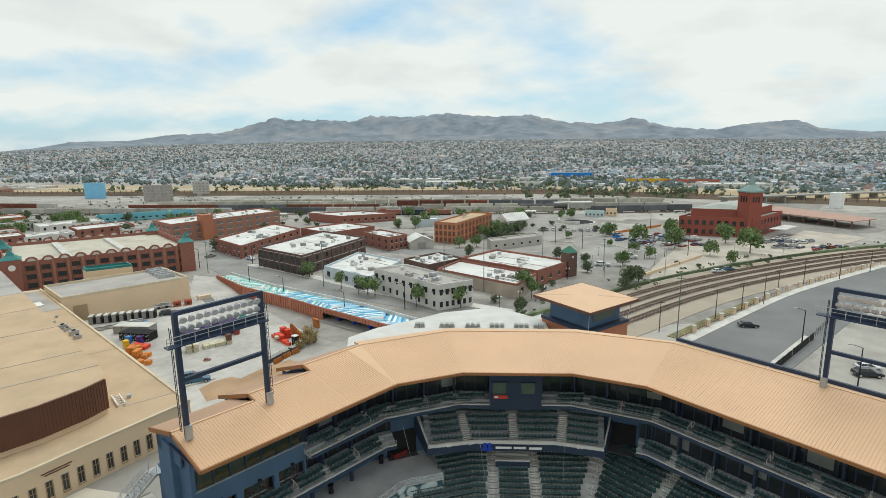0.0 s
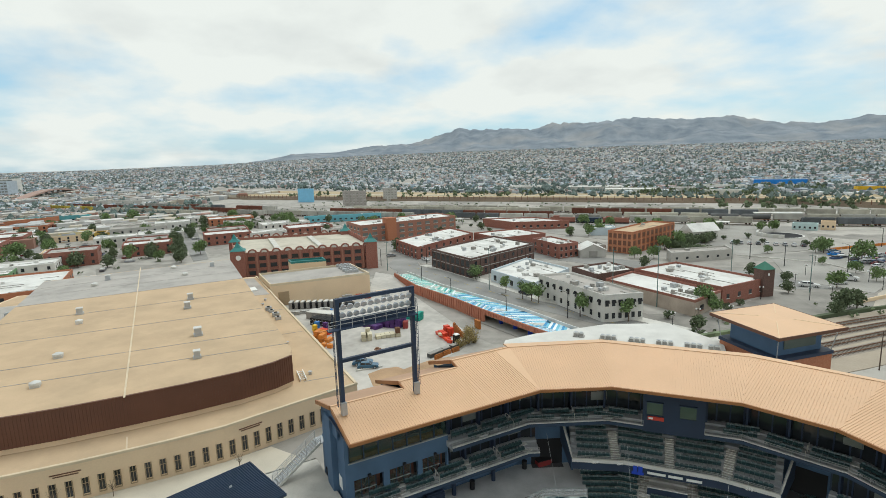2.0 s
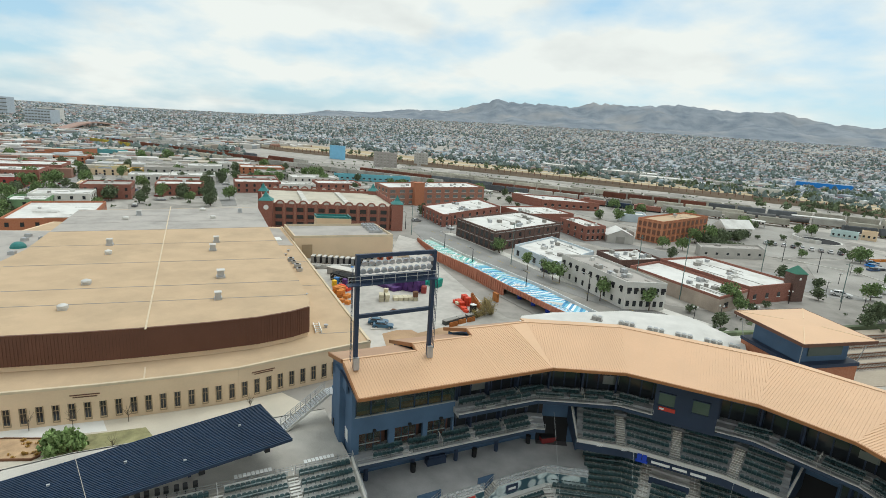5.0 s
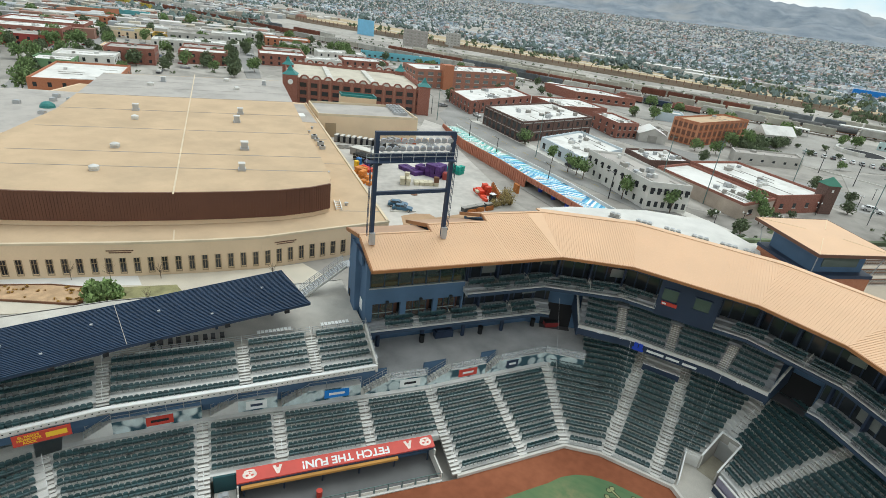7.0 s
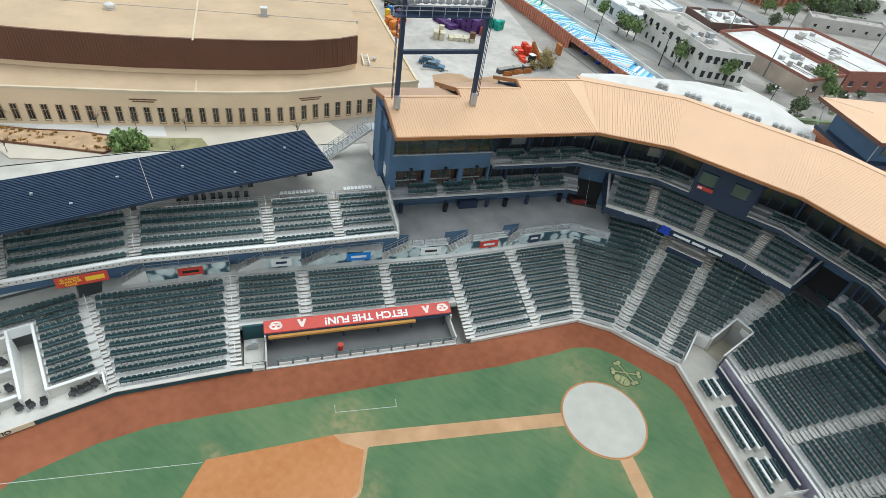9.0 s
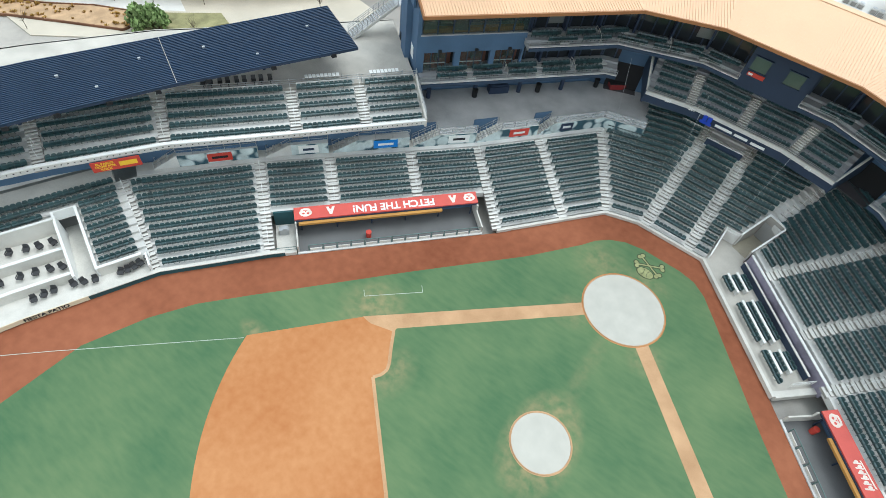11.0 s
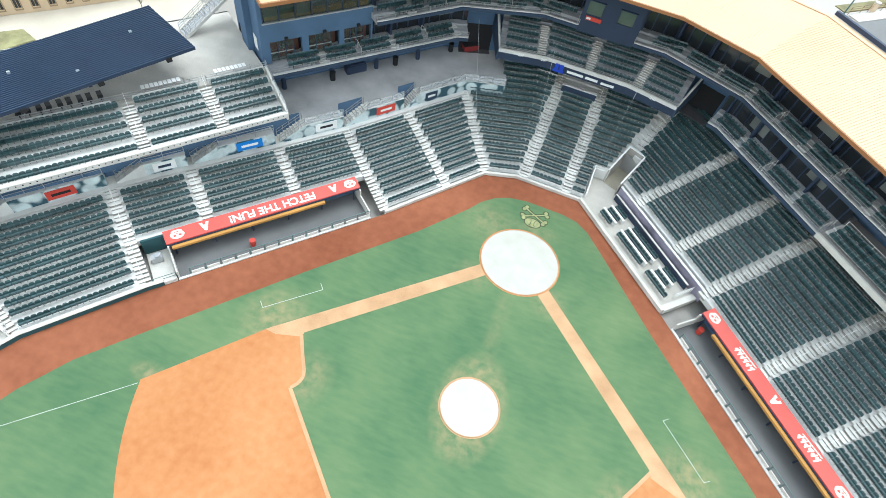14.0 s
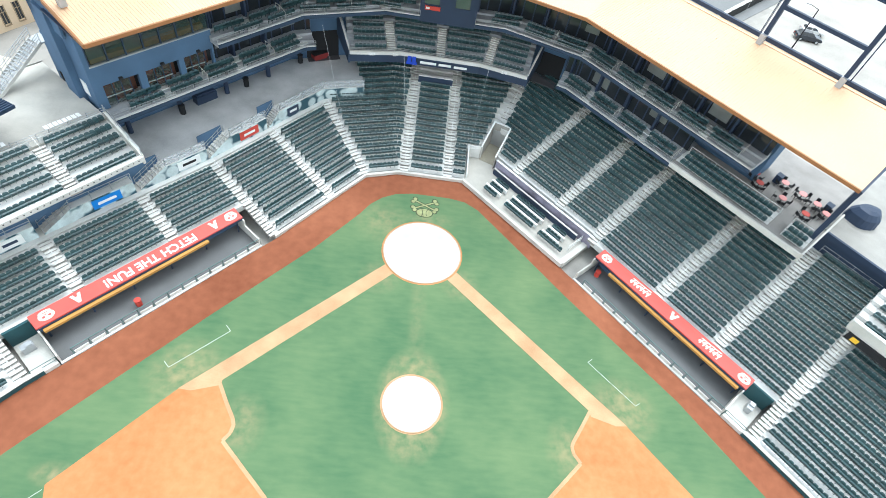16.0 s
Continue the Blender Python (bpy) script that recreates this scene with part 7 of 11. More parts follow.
def far_city():
    """The far town across the river: thousands of small houses and trees, too many to count."""
    rnd = random.Random(5)
    houses, trees = MB(), MB()
    for k in range(44000):
        r = 560 * (3800 / 560) ** (rnd.random() ** 0.8)
        a = rnd.uniform(-68, 52)
        x, y = -5 + r * math.sin(radians(a)), -40 + r * math.cos(radians(a))
        if y < 505 - 0.28 * x and a > -45:
            continue
        if a <= -45 and r < 640:
            continue
        # wide streets left open
        if abs((x * 0.94 + y * 0.34) % 210 - 105) < 5 or noise.noise((x / 160, y / 160, 2.0)) > 0.48:
            continue
        z = ground_z(x, y) - 0.5
        s = 0.75 + 0.3 * smooth(1500, 3700, r)
        w, d, h = rnd.uniform(4, 10.5) * s, rnd.uniform(4, 9) * s, rnd.choice((2.6, 3.0, 3.2, 3.6, 5.4)) * s
        if rnd.random() < 0.03:
            w, d = w * 3, d * 2
        houses.box(x, y, z, w, d, h, 0.35 + rnd.choice((0, 1.5708)) + rnd.gauss(0, 0.06))
        if rnd.random() < 0.35:
            houses.box(x + rnd.uniform(-2, 2), y + rnd.uniform(-2, 2), z + h - 0.1, w * rnd.uniform(0.2, 0.5), d * rnd.uniform(0.2, 0.5), rnd.uniform(0.9, 2.4) * s, 0.35)
    for k in range(40000):
        r = 500 * (3650 / 500) ** (rnd.random() ** 0.8)
        a = rnd.uniform(-68, 52)
        x, y = -5 + r * math.sin(radians(a)), -40 + r * math.cos(radians(a))
        if y < 470 - 0.28 * x and a > -45:
            continue
        if noise.noise((x / 220, y / 220, 7.0)) + 0.5 * noise.noise((x / 60, y / 60, 3.0)) < rnd.uniform(-0.55, 0.25):
            continue
        z = ground_z(x, y) - 0.3
        h = rnd.uniform(2.2, 6.2) * (1.25 if rnd.random() < 0.1 else 1); w = h * rnd.uniform(0.32, 0.62)
        pts = [(x + w * math.cos(t) * rnd.uniform(0.7, 1.2), y + w * math.sin(t) * rnd.uniform(0.7, 1.2), z + h * rnd.uniform(0.35, 0.6)) for t in (0, 1.26, 2.5, 3.77, 5.0)]
        trees.raw([(x, y, z)] + pts + [(x + rnd.uniform(-1, 1), y, z + h)], [(0, 1 + (i + 1) % 5, 1 + i) for i in range(5)] + [(6, 1 + i, 1 + (i + 1) % 5) for i in range(5)])
    # walls and leaves lean to blue-grey: distance haze put into their colours
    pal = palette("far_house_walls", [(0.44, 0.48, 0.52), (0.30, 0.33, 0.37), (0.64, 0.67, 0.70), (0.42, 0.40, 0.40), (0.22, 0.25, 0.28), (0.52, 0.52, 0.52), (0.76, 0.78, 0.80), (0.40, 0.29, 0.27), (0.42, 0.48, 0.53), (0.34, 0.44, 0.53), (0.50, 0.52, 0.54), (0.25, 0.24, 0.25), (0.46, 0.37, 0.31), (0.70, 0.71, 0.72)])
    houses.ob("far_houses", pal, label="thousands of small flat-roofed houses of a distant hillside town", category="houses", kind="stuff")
    trees.ob("far_trees", mat("far_tree_leaves", (0.115, 0.15, 0.138), 0.9, var=0.2, island=0.3), label="scattered dark green trees among distant houses", category="trees", kind="stuff")


far_city()


# ---- arena ----
AU, AN = Vector((0.643, 0.766)), Vector((-0.766, 0.643))


TAN_FRAME = mat("bronze_tan_window_frame", (0.34, 0.255, 0.16), 0.6)


def arena():
    ar = empty("arena", "large tan convention hall with curved facade and brown ribbed fascia", "building")
    front = [(-126, -46), (-104, -27.5), (-90, -15), (-83, -8), (-73, 1.9), (-66, 9.6), (-61, 15.8), (-58.0, 21.4), (-54.6, 27.5), (-52.3, 31.6), (-50.0, 35.4)]
    low = front + [(-128.5, 101.5), (-185, 60)]
    mb = MB(); mb.prism(low, 3.5, 9.5)
    body = part("body", mb, TAN_WALL, ar)
    mb = MB(); inn_ = offs(front, 0.3)
    mb.prism(inn_ + [(-127.8, 100.3), (-184, 60)], 9.5, 9.52)
    part("lower_roof", mb, TAN_ROOF, ar)
    mb = MB()
    for i in range(len(front) - 1):
        p, q_ = offs(front, -0.12), offs(front, 0.3)
        mb.prism([p[i], p[i + 1], q_[i + 1], q_[i]], 9.4, 9.75)
    mb.prism([(-49.9, 35.45), (-128.4, 101.55), (-128.7, 101.2), (-50.2, 35.1)], 9.4, 9.75)
    part("parapet", mb, mat("pale_tan_coping", (0.60, 0.50, 0.36), 0.85), ar, "pale tan parapet coping")
    # upper hall
    uf = [(-101.5, -13.5), (-95, -9), (-88, -3.2), (-80, 4.2), (-74, 10.6), (-68.5, 17), (-64, 23), (-61.5, 28), (-60.6, 31.6)]
    up = uf + [(-62.5, 34.3), (-139.5, 101.5), (-170.3, 59.5), (-133, 25.5)]
    mb = MB(); mb.prism(up, 9.0, 15.0)
    part("upper_wall", mb, TAN_WALL, ar)
    mb = MB(); mb.prism(up, 15.0, 15.06)
    part("upper_roof", mb, TAN_ROOF, ar, "tan membrane roof with seams")
    # far grey strip of the roof
    f0 = lambda t: (V2((-139.5, 101.5)).lerp(V2((-62.5, 34.3)), t), V2((-170.3, 59.5)).lerp(V2((-101.5, -3)), t))
    (a, b), (c, d) = f0(0.005), f0(0.345)
    mb = MB(); mb.prism([a, b, d, c], 15.06, 15.08)
    part("roof_patch", mb, GREY_ROOF, ar, "older grey part of the roof")
    fo = offs(uf, -0.35)
    for i in range(len(uf) - 1):
        mb = MB(); mb.prism([fo[i], fo[i + 1], uf[i + 1], uf[i]], 10.4, 15.05)
        part("fascia", mb, BROWN, ar, "brown ribbed metal fascia")
    rb = MB()
    for c, d in along(fo, 0.45):
        n = Vector((-d.y, d.x))
        rb.prism([c - d * 0.06, c + d * 0.06, c + d * 0.06 - n * 0.07, c - d * 0.06 - n * 0.07], 10.4, 15.05)
    tagged(part("fascia_ribs", rb, BROWN, ar), kind="stuff")
    # roof seams
    sm = MB()
    sm.bar((-73.3, 9.9, 15.09), (-158.9, 82.4, 15.09), 0.26, 0.06)
    part("main_seam", sm, bpy.data.materials["pale_tan_coping"], ar, "pale roof joint")
    sm = MB(); sm.bar((-72.6, 9.0, 9.54), (-69.4, 6.4, 9.54), 0.22, 0.05); part("lower_seam", sm, bpy.data.materials["pale_tan_coping"], ar)
    for k in (0.12, 0.23, 0.345, 0.52, 0.70, 0.88, 0.97):
        p, q_ = f0(k)
        q_ = p.lerp(q_, 1.0)
        sm = MB(); sm.bar((*p, 15.08), (*q_, 15.08), 0.16, 0.05)
        part("roof_joint", sm, CONC_D, ar)
    # flat wing with a teal dome at the south-west end
    mb = MB(); mb.prism([(-178, 38), (-164.8, 50), (-148.5, 34.5), (-136, 22), (-130, 0), (-150, -12), (-182, 14)], 3.5, 11.0)
    part("wing_wall", mb, TAN_WALL, ar)
    mb = MB(); mb.prism([(-177.5, 38), (-164.8, 49.4), (-148.9, 34.1), (-136.4, 21.6), (-130.4, 0.2), (-150, -11.4), (-181.4, 14)], 11.0, 11.05)
    part("wing_roof", mb, GREY_ROOF, ar, "grey flat roof of the wing")
    dm = MB()
    rings = [(1.75 * math.cos(radians(t)), 11.05 + 1.5 * math.sin(radians(t))) for t in (0, 22, 45, 66, 84)]
    for (r0, z0), (r1, z1) in zip(rings, rings[1:]):
        dm.hexa([(-152 + r0 * math.cos(k * math.pi / 8), 33.4 + r0 * math.sin(k * math.pi / 8), z0) for k in range(16)], [(-152 + r1 * math.cos(k * math.pi / 8), 33.4 + r1 * math.sin(k * math.pi / 8), z1) for k in range(16)])
    part("dome", dm, TEAL, ar, "small teal ribbed dome")
    for x, y in ((-158, 38), (-162, 41), (-156.5, 41.5), (-146, 29), (-159, 30)):
        v = MB(); v.box(x, y, 11.05, 1.5, 1.2, 0.8, 0.7); v.box(x, y, 11.85, 0.9, 0.9, 0.12, 0.7)
        v.ob("rooftop_unit", STEEL, label="grey rooftop air unit on the wing roof", category="air conditioner", group="rooftop units")
    ld = empty("roof_ladder", "white steel ladder frame lying on the lower roof", "ladder")
    for k in range(5):
        p = V2((-63.0, 36.0)).lerp(V2((-60.4, 33.4)), k / 4)
        m_ = MB(); m_.bar((p.x, p.y, 9.8), (p.x + 0.75, p.y + 0.7, 9.8), 0.1, 0.1); part("rung", m_, WHITE, ld)
    for o_ in (0.0, 1.0):
        m_ = MB(); m_.bar((-63.2 + 0.75 * o_, 36.2 + 0.7 * o_, 9.8), (-60.2 + 0.75 * o_, 33.2 + 0.7 * o_, 9.8), 0.14, 0.5); part("side_rail", m_, WHITE, ld)
    rnd = random.Random(3)
    for (x, y) in [(-90.5, 8.3), (-100.1, 18.0), (-124.1, 38.4), (-116.9, 33.3), (-75.5, 25.5), (-85.1, 35.0), (-103.0, 49.2), (-109.0, 55.7), (-148.6, 59.5), (-133.7, 77.0), (-152, 66), (-146, 84), (-136, 90)]:
        v = MB(); g = rnd.uniform(0.8, 1.1); tall = rnd.random() < 0.5
        v.box(x, y, 15.06, 1.5 * g, 1.5 * g, 0.4, 0.85)
        vo = v.ob("roof_vent", STEEL if tall else CONC_L, label="louvred galvanised roof ventilator on the hall roof" if tall else "low pale domed roof ventilator on the hall roof", category="roof vent", group="hall roof vents")
        if tall:
            v = MB(); v.box(x, y, 15.46, 1.15 * g, 1.15 * g, 1.0 * g, 0.85); part("louvre_box", v, STEEL, vo)
            v = MB(); v.box(x, y, 15.46 + g, 1.35 * g, 1.35 * g, 0.14, 0.85); part("cap", v, CONC, vo)
        else:
            v = MB(); v.tube((x, y, 15.46), (x, y, 15.8), 0.95 * g, 14, 0.9 * g); part("drum", v, CONC_L, vo)
            v = MB(); v.tube((x, y, 15.8), (x, y, 16.05), 0.9 * g, 14, 0.3 * g); part("dome", v, CONC, vo)
    # windows along the facade
    for c, d in along(front[2:-1], 1.86, 1.0, 1.0):
        n = Vector((-d.y, d.x))
        w = MB(); e = c - n * 0.03
        w.prism([e - d * 0.32, e + d * 0.32, e + d * 0.32 + n * 0.2, e - d * 0.32 + n * 0.2], 4.9, 7.15)
        wo = part("window", w, GLASS, ar)
        fr_ = MB()
        for s in (-1, 1):
            g = e + d * (0.40 * s)
            fr_.prism([g - d * 0.05 - n * 0.05, g + d * 0.05 - n * 0.05, g + d * 0.05 + n * 0.1, g - d * 0.05 + n * 0.1], 4.7, 7.2)
        fr_.prism([e - d * 0.45 - n * 0.06, e + d * 0.45 - n * 0.06, e + d * 0.45 + n * 0.1, e - d * 0.45 + n * 0.1], 4.6, 4.72)
        tr_ = fr_; tr_.prism([e - d * 0.33 - n * 0.04, e + d * 0.33 - n * 0.04, e + d * 0.33 + n * 0.1, e - d * 0.33 + n * 0.1], 6.35, 6.43); tr_.prism([e - d * 0.03 - n * 0.04, e + d * 0.03 - n * 0.04, e + d * 0.03 + n * 0.1, e - d * 0.03 + n * 0.1], 4.9, 7.15)
        part("frame", fr_, TAN_FRAME, wo)
    # lettering on the facade, shown as bars
    for s in (3.9, 6.6):
        p, n = at(front, s); n = n.normalized(); d = Vector((n.y, -n.x))
        for zz, ln in ((8.3, 3.6), (7.98, 2.9)):
            t = MB(); t.prism([p - d * ln / 2 - n * 0.06, p + d * ln / 2 - n * 0.06, p + d * ln / 2 - n * 0.005, p - d * ln / 2 - n * 0.005], zz, zz + 0.15)
            part("lettering_bar", t, BROWN, ar, "dark brown bar standing for lettering")
    # rooftop units on the lower roof
    for (x, y), k in (((-96.6, 68.9), 0.8), ((-94.4, 67.5), 0.62), ((-91.0, 64.9), 0.85), ((-88.6, 62.8), 0.7)):
        v = MB(); v.box(x, y, 9.5, 1.9 * k, 1.5 * k, 1.2 * k, 0.85)
        ru = v.ob("rooftop_unit", STEEL, label="grey rooftop air unit on the lower hall roof", category="air conditioner", group="rooftop units")
        v = MB(); v.prism(arc(x, y, 0.5 * k, 0, 360, 12)[:-1], 9.5 + 1.2 * k, 9.64 + 1.2 * k); part("fan_ring", v, DARK, ru)
        v = MB(); v.box(x - 1.5 * k, y + 0.9 * k, 9.5, 0.9, 0.35, 0.4, 0.85); part("duct", v, STEEL, ru)
    # joints, skylight and older grey part of the lower roof
    for p, q_ in (((-80.3, 53.7), (-76.7, 57.2)), ((-97.0, 67.6), (-93.0, 71.0)), ((-112.0, 79.6), (-107.6, 83.0)), ((-59.6, 33.4), (-54.2, 38.4))):
        sm = MB(); sm.bar((*p, 9.53), (*q_, 9.53), 0.16, 0.05); part("roof_joint", sm, CONC_D, ar)
    mb = MB(); mb.prism([(-111.6, 79.9), (-107.7, 82.9), (-127.6, 99.0), (-131.2, 96.2)], 9.52, 9.54); part("roof_patch", mb, GREY_ROOF, ar)
    mb = MB(); mb.prism([(-119.0, 86.1), (-117.7, 88.2), (-114.3, 85.4), (-115.6, 83.3)], 9.52, 9.85); part("skylight", mb, WHITE, ar, "white domed skylight panel")
    for x, y in ((-69.5, 40.0), (-75.0, 48.6), (-104, 76.5), (-60.5, 36.5), (-101.5, 72.5)):
        mb = MB(); mb.prism(arc(x, y, 0.28, 0, 360, 8)[:-1], 9.52, 9.95); mb.prism(arc(x, y, 0.42, 0, 360, 8)[:-1], 9.95, 10.1); part("vent_cap", mb, STEEL, ar)


arena()


# ---- buildings ----
def building(name, L, C, R, top, wall, roofm, label, wl_=None, wr=None, base=ZG, par=0.7, units=0, seed=0, win_mat=None, category="building", trim=None, arch=False, piers=None, sills=True, bands=None, awnings=False):
    """A block from its left, near and right corner on the ground. wl_, wr: (storeys, columns, width, height) of the windows on its two faces."""
    L, C, R = V2(L), V2(C), V2(R)
    K = L + R - C
    b = empty(name, label, category)
    mb = MB(); mb.prism([L, C, R, K], base - 1.0, top - par)
    wo = part("wall", mb, wall, b)
    mb = MB()
    poly = [L, C, R, K]
    cen = (L + C + R + K) / 4
    inn_ = [p + (cen - p).normalized() * 0.5 for p in poly]
    mb.prism(inn_, top - par, top - par + 0.06)
    ro = part("roof", mb, roofm, b)
    mb = MB()
    for i in range(4):
        mb.prism([poly[i], poly[(i + 1) % 4], inn_[(i + 1) % 4], inn_[i]], top - par, top)
    part("parapet", mb, trim or wall, b)
    for (p, q_, spec) in ((L, C, wl_), (C, R, wr)):
        if not spec:
            continue
        st, cols, w, h = spec
        d = (q_ - p).normalized(); n = Vector((d.y, -d.x))
        ln = (q_ - p).length
        sh = (top - par - base) / st
        for r in range(st):
            for c in range(cols):
                o = p + d * (ln * (c + 0.5) / cols)
                z0 = base + sh * r + (sh - h) * 0.5
                wm = MB()
                wm.prism([o - d * w / 2 - n * 0.1, o + d * w / 2 - n * 0.1, o + d * w / 2 + n * 0.05, o - d * w / 2 + n * 0.05], z0, z0 + h)
                wd = part("window", wm, win_mat or GLASS, b)
                if awnings and r == st - 1:
                    u0, u1, o1 = o - d * (w / 2 + 0.1), o + d * (w / 2 + 0.1), n * 0.55
                    aw = MB(); aw.hexa([(*(u0 + n * 0.06), z0 + h * 0.62), (*(u1 + n * 0.06), z0 + h * 0.62), (*(u1 + o1), z0 + h * 0.62), (*(u0 + o1), z0 + h * 0.62)], [(*(u0 + n * 0.06), z0 + h + 0.15), (*(u1 + n * 0.06), z0 + h + 0.15), (*(u1 + n * 0.12), z0 + h + 0.15), (*(u0 + n * 0.12), z0 + h + 0.15)])
                    part("awning", aw, DARK, wd, "small dark canvas awning")
                if not sills:
                    continue
                sl = MB()
                sl.prism([o - d * (w / 2 + 0.12), o + d * (w / 2 + 0.12), o + d * (w / 2 + 0.12) + n * 0.14, o - d * (w / 2 + 0.12) + n * 0.14], z0 - 0.16, z0)
                if arch:
                    sl.prism([o - d * (w / 2 + 0.12), o + d * (w / 2 + 0.12), o + d * (w / 2 + 0.12) + n * 0.12, o - d * (w / 2 + 0.12) + n * 0.12], z0 + h, z0 + h + 0.2)
                part("sill", sl, trim or CONC, wd)
        if piers:
            for c in range(cols + 1):
                o = p + d * max(0.3, min(ln - 0.3, ln * c / cols))
                pm_ = MB(); pm_.prism([o - d * 0.28 - n * 0.1, o + d * 0.28 - n * 0.1, o + d * 0.28 + n * 0.16, o - d * 0.28 + n * 0.16], base - 0.5, top - 0.25); part("pilaster", pm_, piers, b)
            for r in range(1, st + 1):
                z0 = base + sh * r - 0.2
                pm_ = MB(); pm_.prism([p - n * 0.1, q_ - n * 0.1, q_ + n * 0.12, p + n * 0.12], z0, z0 + 0.26); part("band", pm_, bands or piers, b)
    rnd = random.Random(seed)
    roofing = MB()
    for k in range(units and 7):
        # pipes and seams lying on the roof
        u, v, u2 = rnd.uniform(0.08, 0.9), rnd.uniform(0.08, 0.92), rnd.uniform(0.1, 0.4)
        pa, pb = L.lerp(C, u).lerp(K.lerp(R, u), v), L.lerp(C, min(0.95, u + u2)).lerp(K.lerp(R, min(0.95, u + u2)), v)
        roofing.bar((*pa, top - par + 0.12), (*pb, top - par + 0.12), 0.16, 0.14)
    if units:
        tagged(part("roof_piping", roofing, CONC_D, b), kind="stuff")
    for k in range(int(units * 0.7)):
        u, v = rnd.uniform(0.12, 0.88), rnd.uniform(0.12, 0.88)
        p = L.lerp(C, u).lerp(K.lerp(R, u), v)
        a = math.atan2((C - L).y, (C - L).x)
        m2 = MB(); s = rnd.uniform(0.7, 1.55)
        m2.box(p.x, p.y, top - par + 0.06, s * 1.2, s, rnd.uniform(0.7, 1.2), a)
        m2.box(p.x, p.y, top - par + 0.06, s * 0.5, s * 1.5, 0.45, a)
        m2.ob("rooftop_unit", rnd.choice((STEEL, CONC, CONC_D)), label="grey rooftop air conditioning unit on a flat roof", category="air conditioner", group="rooftop units")
    return b


building("brick_warehouse", (-86.2, 154.9), (-64.4, 138.9), (-49.6, 176.8), 11.4, BRICK_D, WHITE_ROOF, "dark brown brick warehouse with a dirty white flat roof", (2, 8, 2.0, 2.3), (2, 7, 1.2, 1.6), units=22, seed=1, trim=BRICK_D, piers=mat("dark_brown_brick_pier", (0.115, 0.08, 0.07), 0.85, var=0.2), bands=mat("grey_painted_band", (0.40, 0.385, 0.37), 0.85, var=0.15))
building("brick_shop", (-117, 184), (-98.2, 167.2), (-88, 212), 9.6, BRICK_R, WHITE_ROOF, "low red brick shop building with a flat white roof", (2, 6, 1.2, 1.5), (2, 8, 1.2, 1.4), units=14, seed=2)
building("orange_brick_building", (-22.5, 203.6), (-12.2, 199.1), (5.0, 235.4), 13.6, BRICK_O, TAN_ROOF, "three-storey orange brick warehouse with paler brick piers", (3, 5, 1.5, 1.9), (3, 10, 1.9, 1.9), units=2, seed=3, trim=BRICK_O, piers=mat("pale_orange_brick", (0.48, 0.225, 0.13), 0.85, var=0.15), win_mat=mat("dusty_brown_glass", (0.16, 0.075, 0.05), 0.3))
building("white_stucco_building", (-35.8, 119.9), (-14.6, 99.6), (-5.2, 105.0), 11.4, STUCCO, GREY_ROOF, "weathered white two-storey stucco building with small dark windows", (2, 9, 0.9, 1.5), (2, 6, 0.9, 1.5), units=14, seed=4, awnings=True, trim=STUCCO)
building("white_shop", (-56.0, 136.5), (-37.4, 121.3), (-30.5, 146.0), 8.2, mat("pale_blue_stucco", (0.50, 0.56, 0.60), 0.9, var=0.14, scale=0.6), WHITE_ROOF, "low pale blue shop building with a white roof", (1, 5, 1.6, 1.8), None, units=18, seed=5)
building("brick_store", (-16.9, 131.0), (7.6, 111.0), (14.8, 124.2), 8.6, mat("pinkish_stucco", (0.42, 0.35, 0.29), 0.9, var=0.22, scale=0.6), WHITE_ROOF, "low store building with white roof and pinkish stained walls", None, (1, 2, 2.0, 1.4), units=9, seed=6, trim=BRICK_R)
building("brick_workshop", (-30, 148.5), (-20.5, 138), (-8.5, 150), 8.2, BRICK_D, WHITE_ROOF, "low dark brick workshop with a dirty white roof", None, (1, 5, 1.2, 1.3), units=16, seed=21)
building("brick_store", (-9.2, 145.0), (15.3, 125.0), (28.4, 140.0), 9.3, BRICK_R, WHITE_ROOF, "low red brick store with a bright white roof", None, (1, 4, 1.2, 1.3), units=14, seed=7)
building("grey_block_building", (1.4, 192.0), (3.2, 183.6), (26.0, 197.5), 8.0, GREYST, GREY_ROOF, "long low grey block building with a stained roof", None, (1, 6, 1.0, 0.9), units=2, seed=8)
building("red_brick_building", (-54.5, 196.5), (-40.2, 182.1), (-33.5, 190.0), 10.2, BRICK_R, WHITE_ROOF, "red brick two-storey building with white roof", (2, 4, 1.0, 1.4), (2, 4, 1.0, 1.4), units=8, seed=9)
building("white_roof_shed", (-90.0, 219.0), (-72.2, 204.6), (-54.0, 224.0), 8.6, BRICK_R, WHITE_ROOF, "low brick shed with bright white roof", None, None, units=8, seed=10)
building("large_brick_building", (-163.7, 216.0), (-146.5, 201.7), (-111.8, 251.0), 13.4, BRICK_T, WHITE_ROOF, "large brown-red brick factory with white roof", (3, 4, 2.6, 1.5), (3, 11, 2.9, 1.5), units=22, seed=11, win_mat=GLASS_L)
lb = MB(); lb.box(-136.5, 215.5, 3.5, 5.5, 5.5, 12.6, 0.96); lb.ob("stair_tower", BRICK_O, label="plain orange brick stair tower on the factory front", category="tower")
building("annex_hall", (-125.7, 99.4), (-111.2, 87.4), (-89.4, 109.9), 11.2, TAN_WALL, GREY_ROOF, "plain tan annex hall with grey roof", None, None, seed=12, trim=bpy.data.materials["pale_tan_coping"])
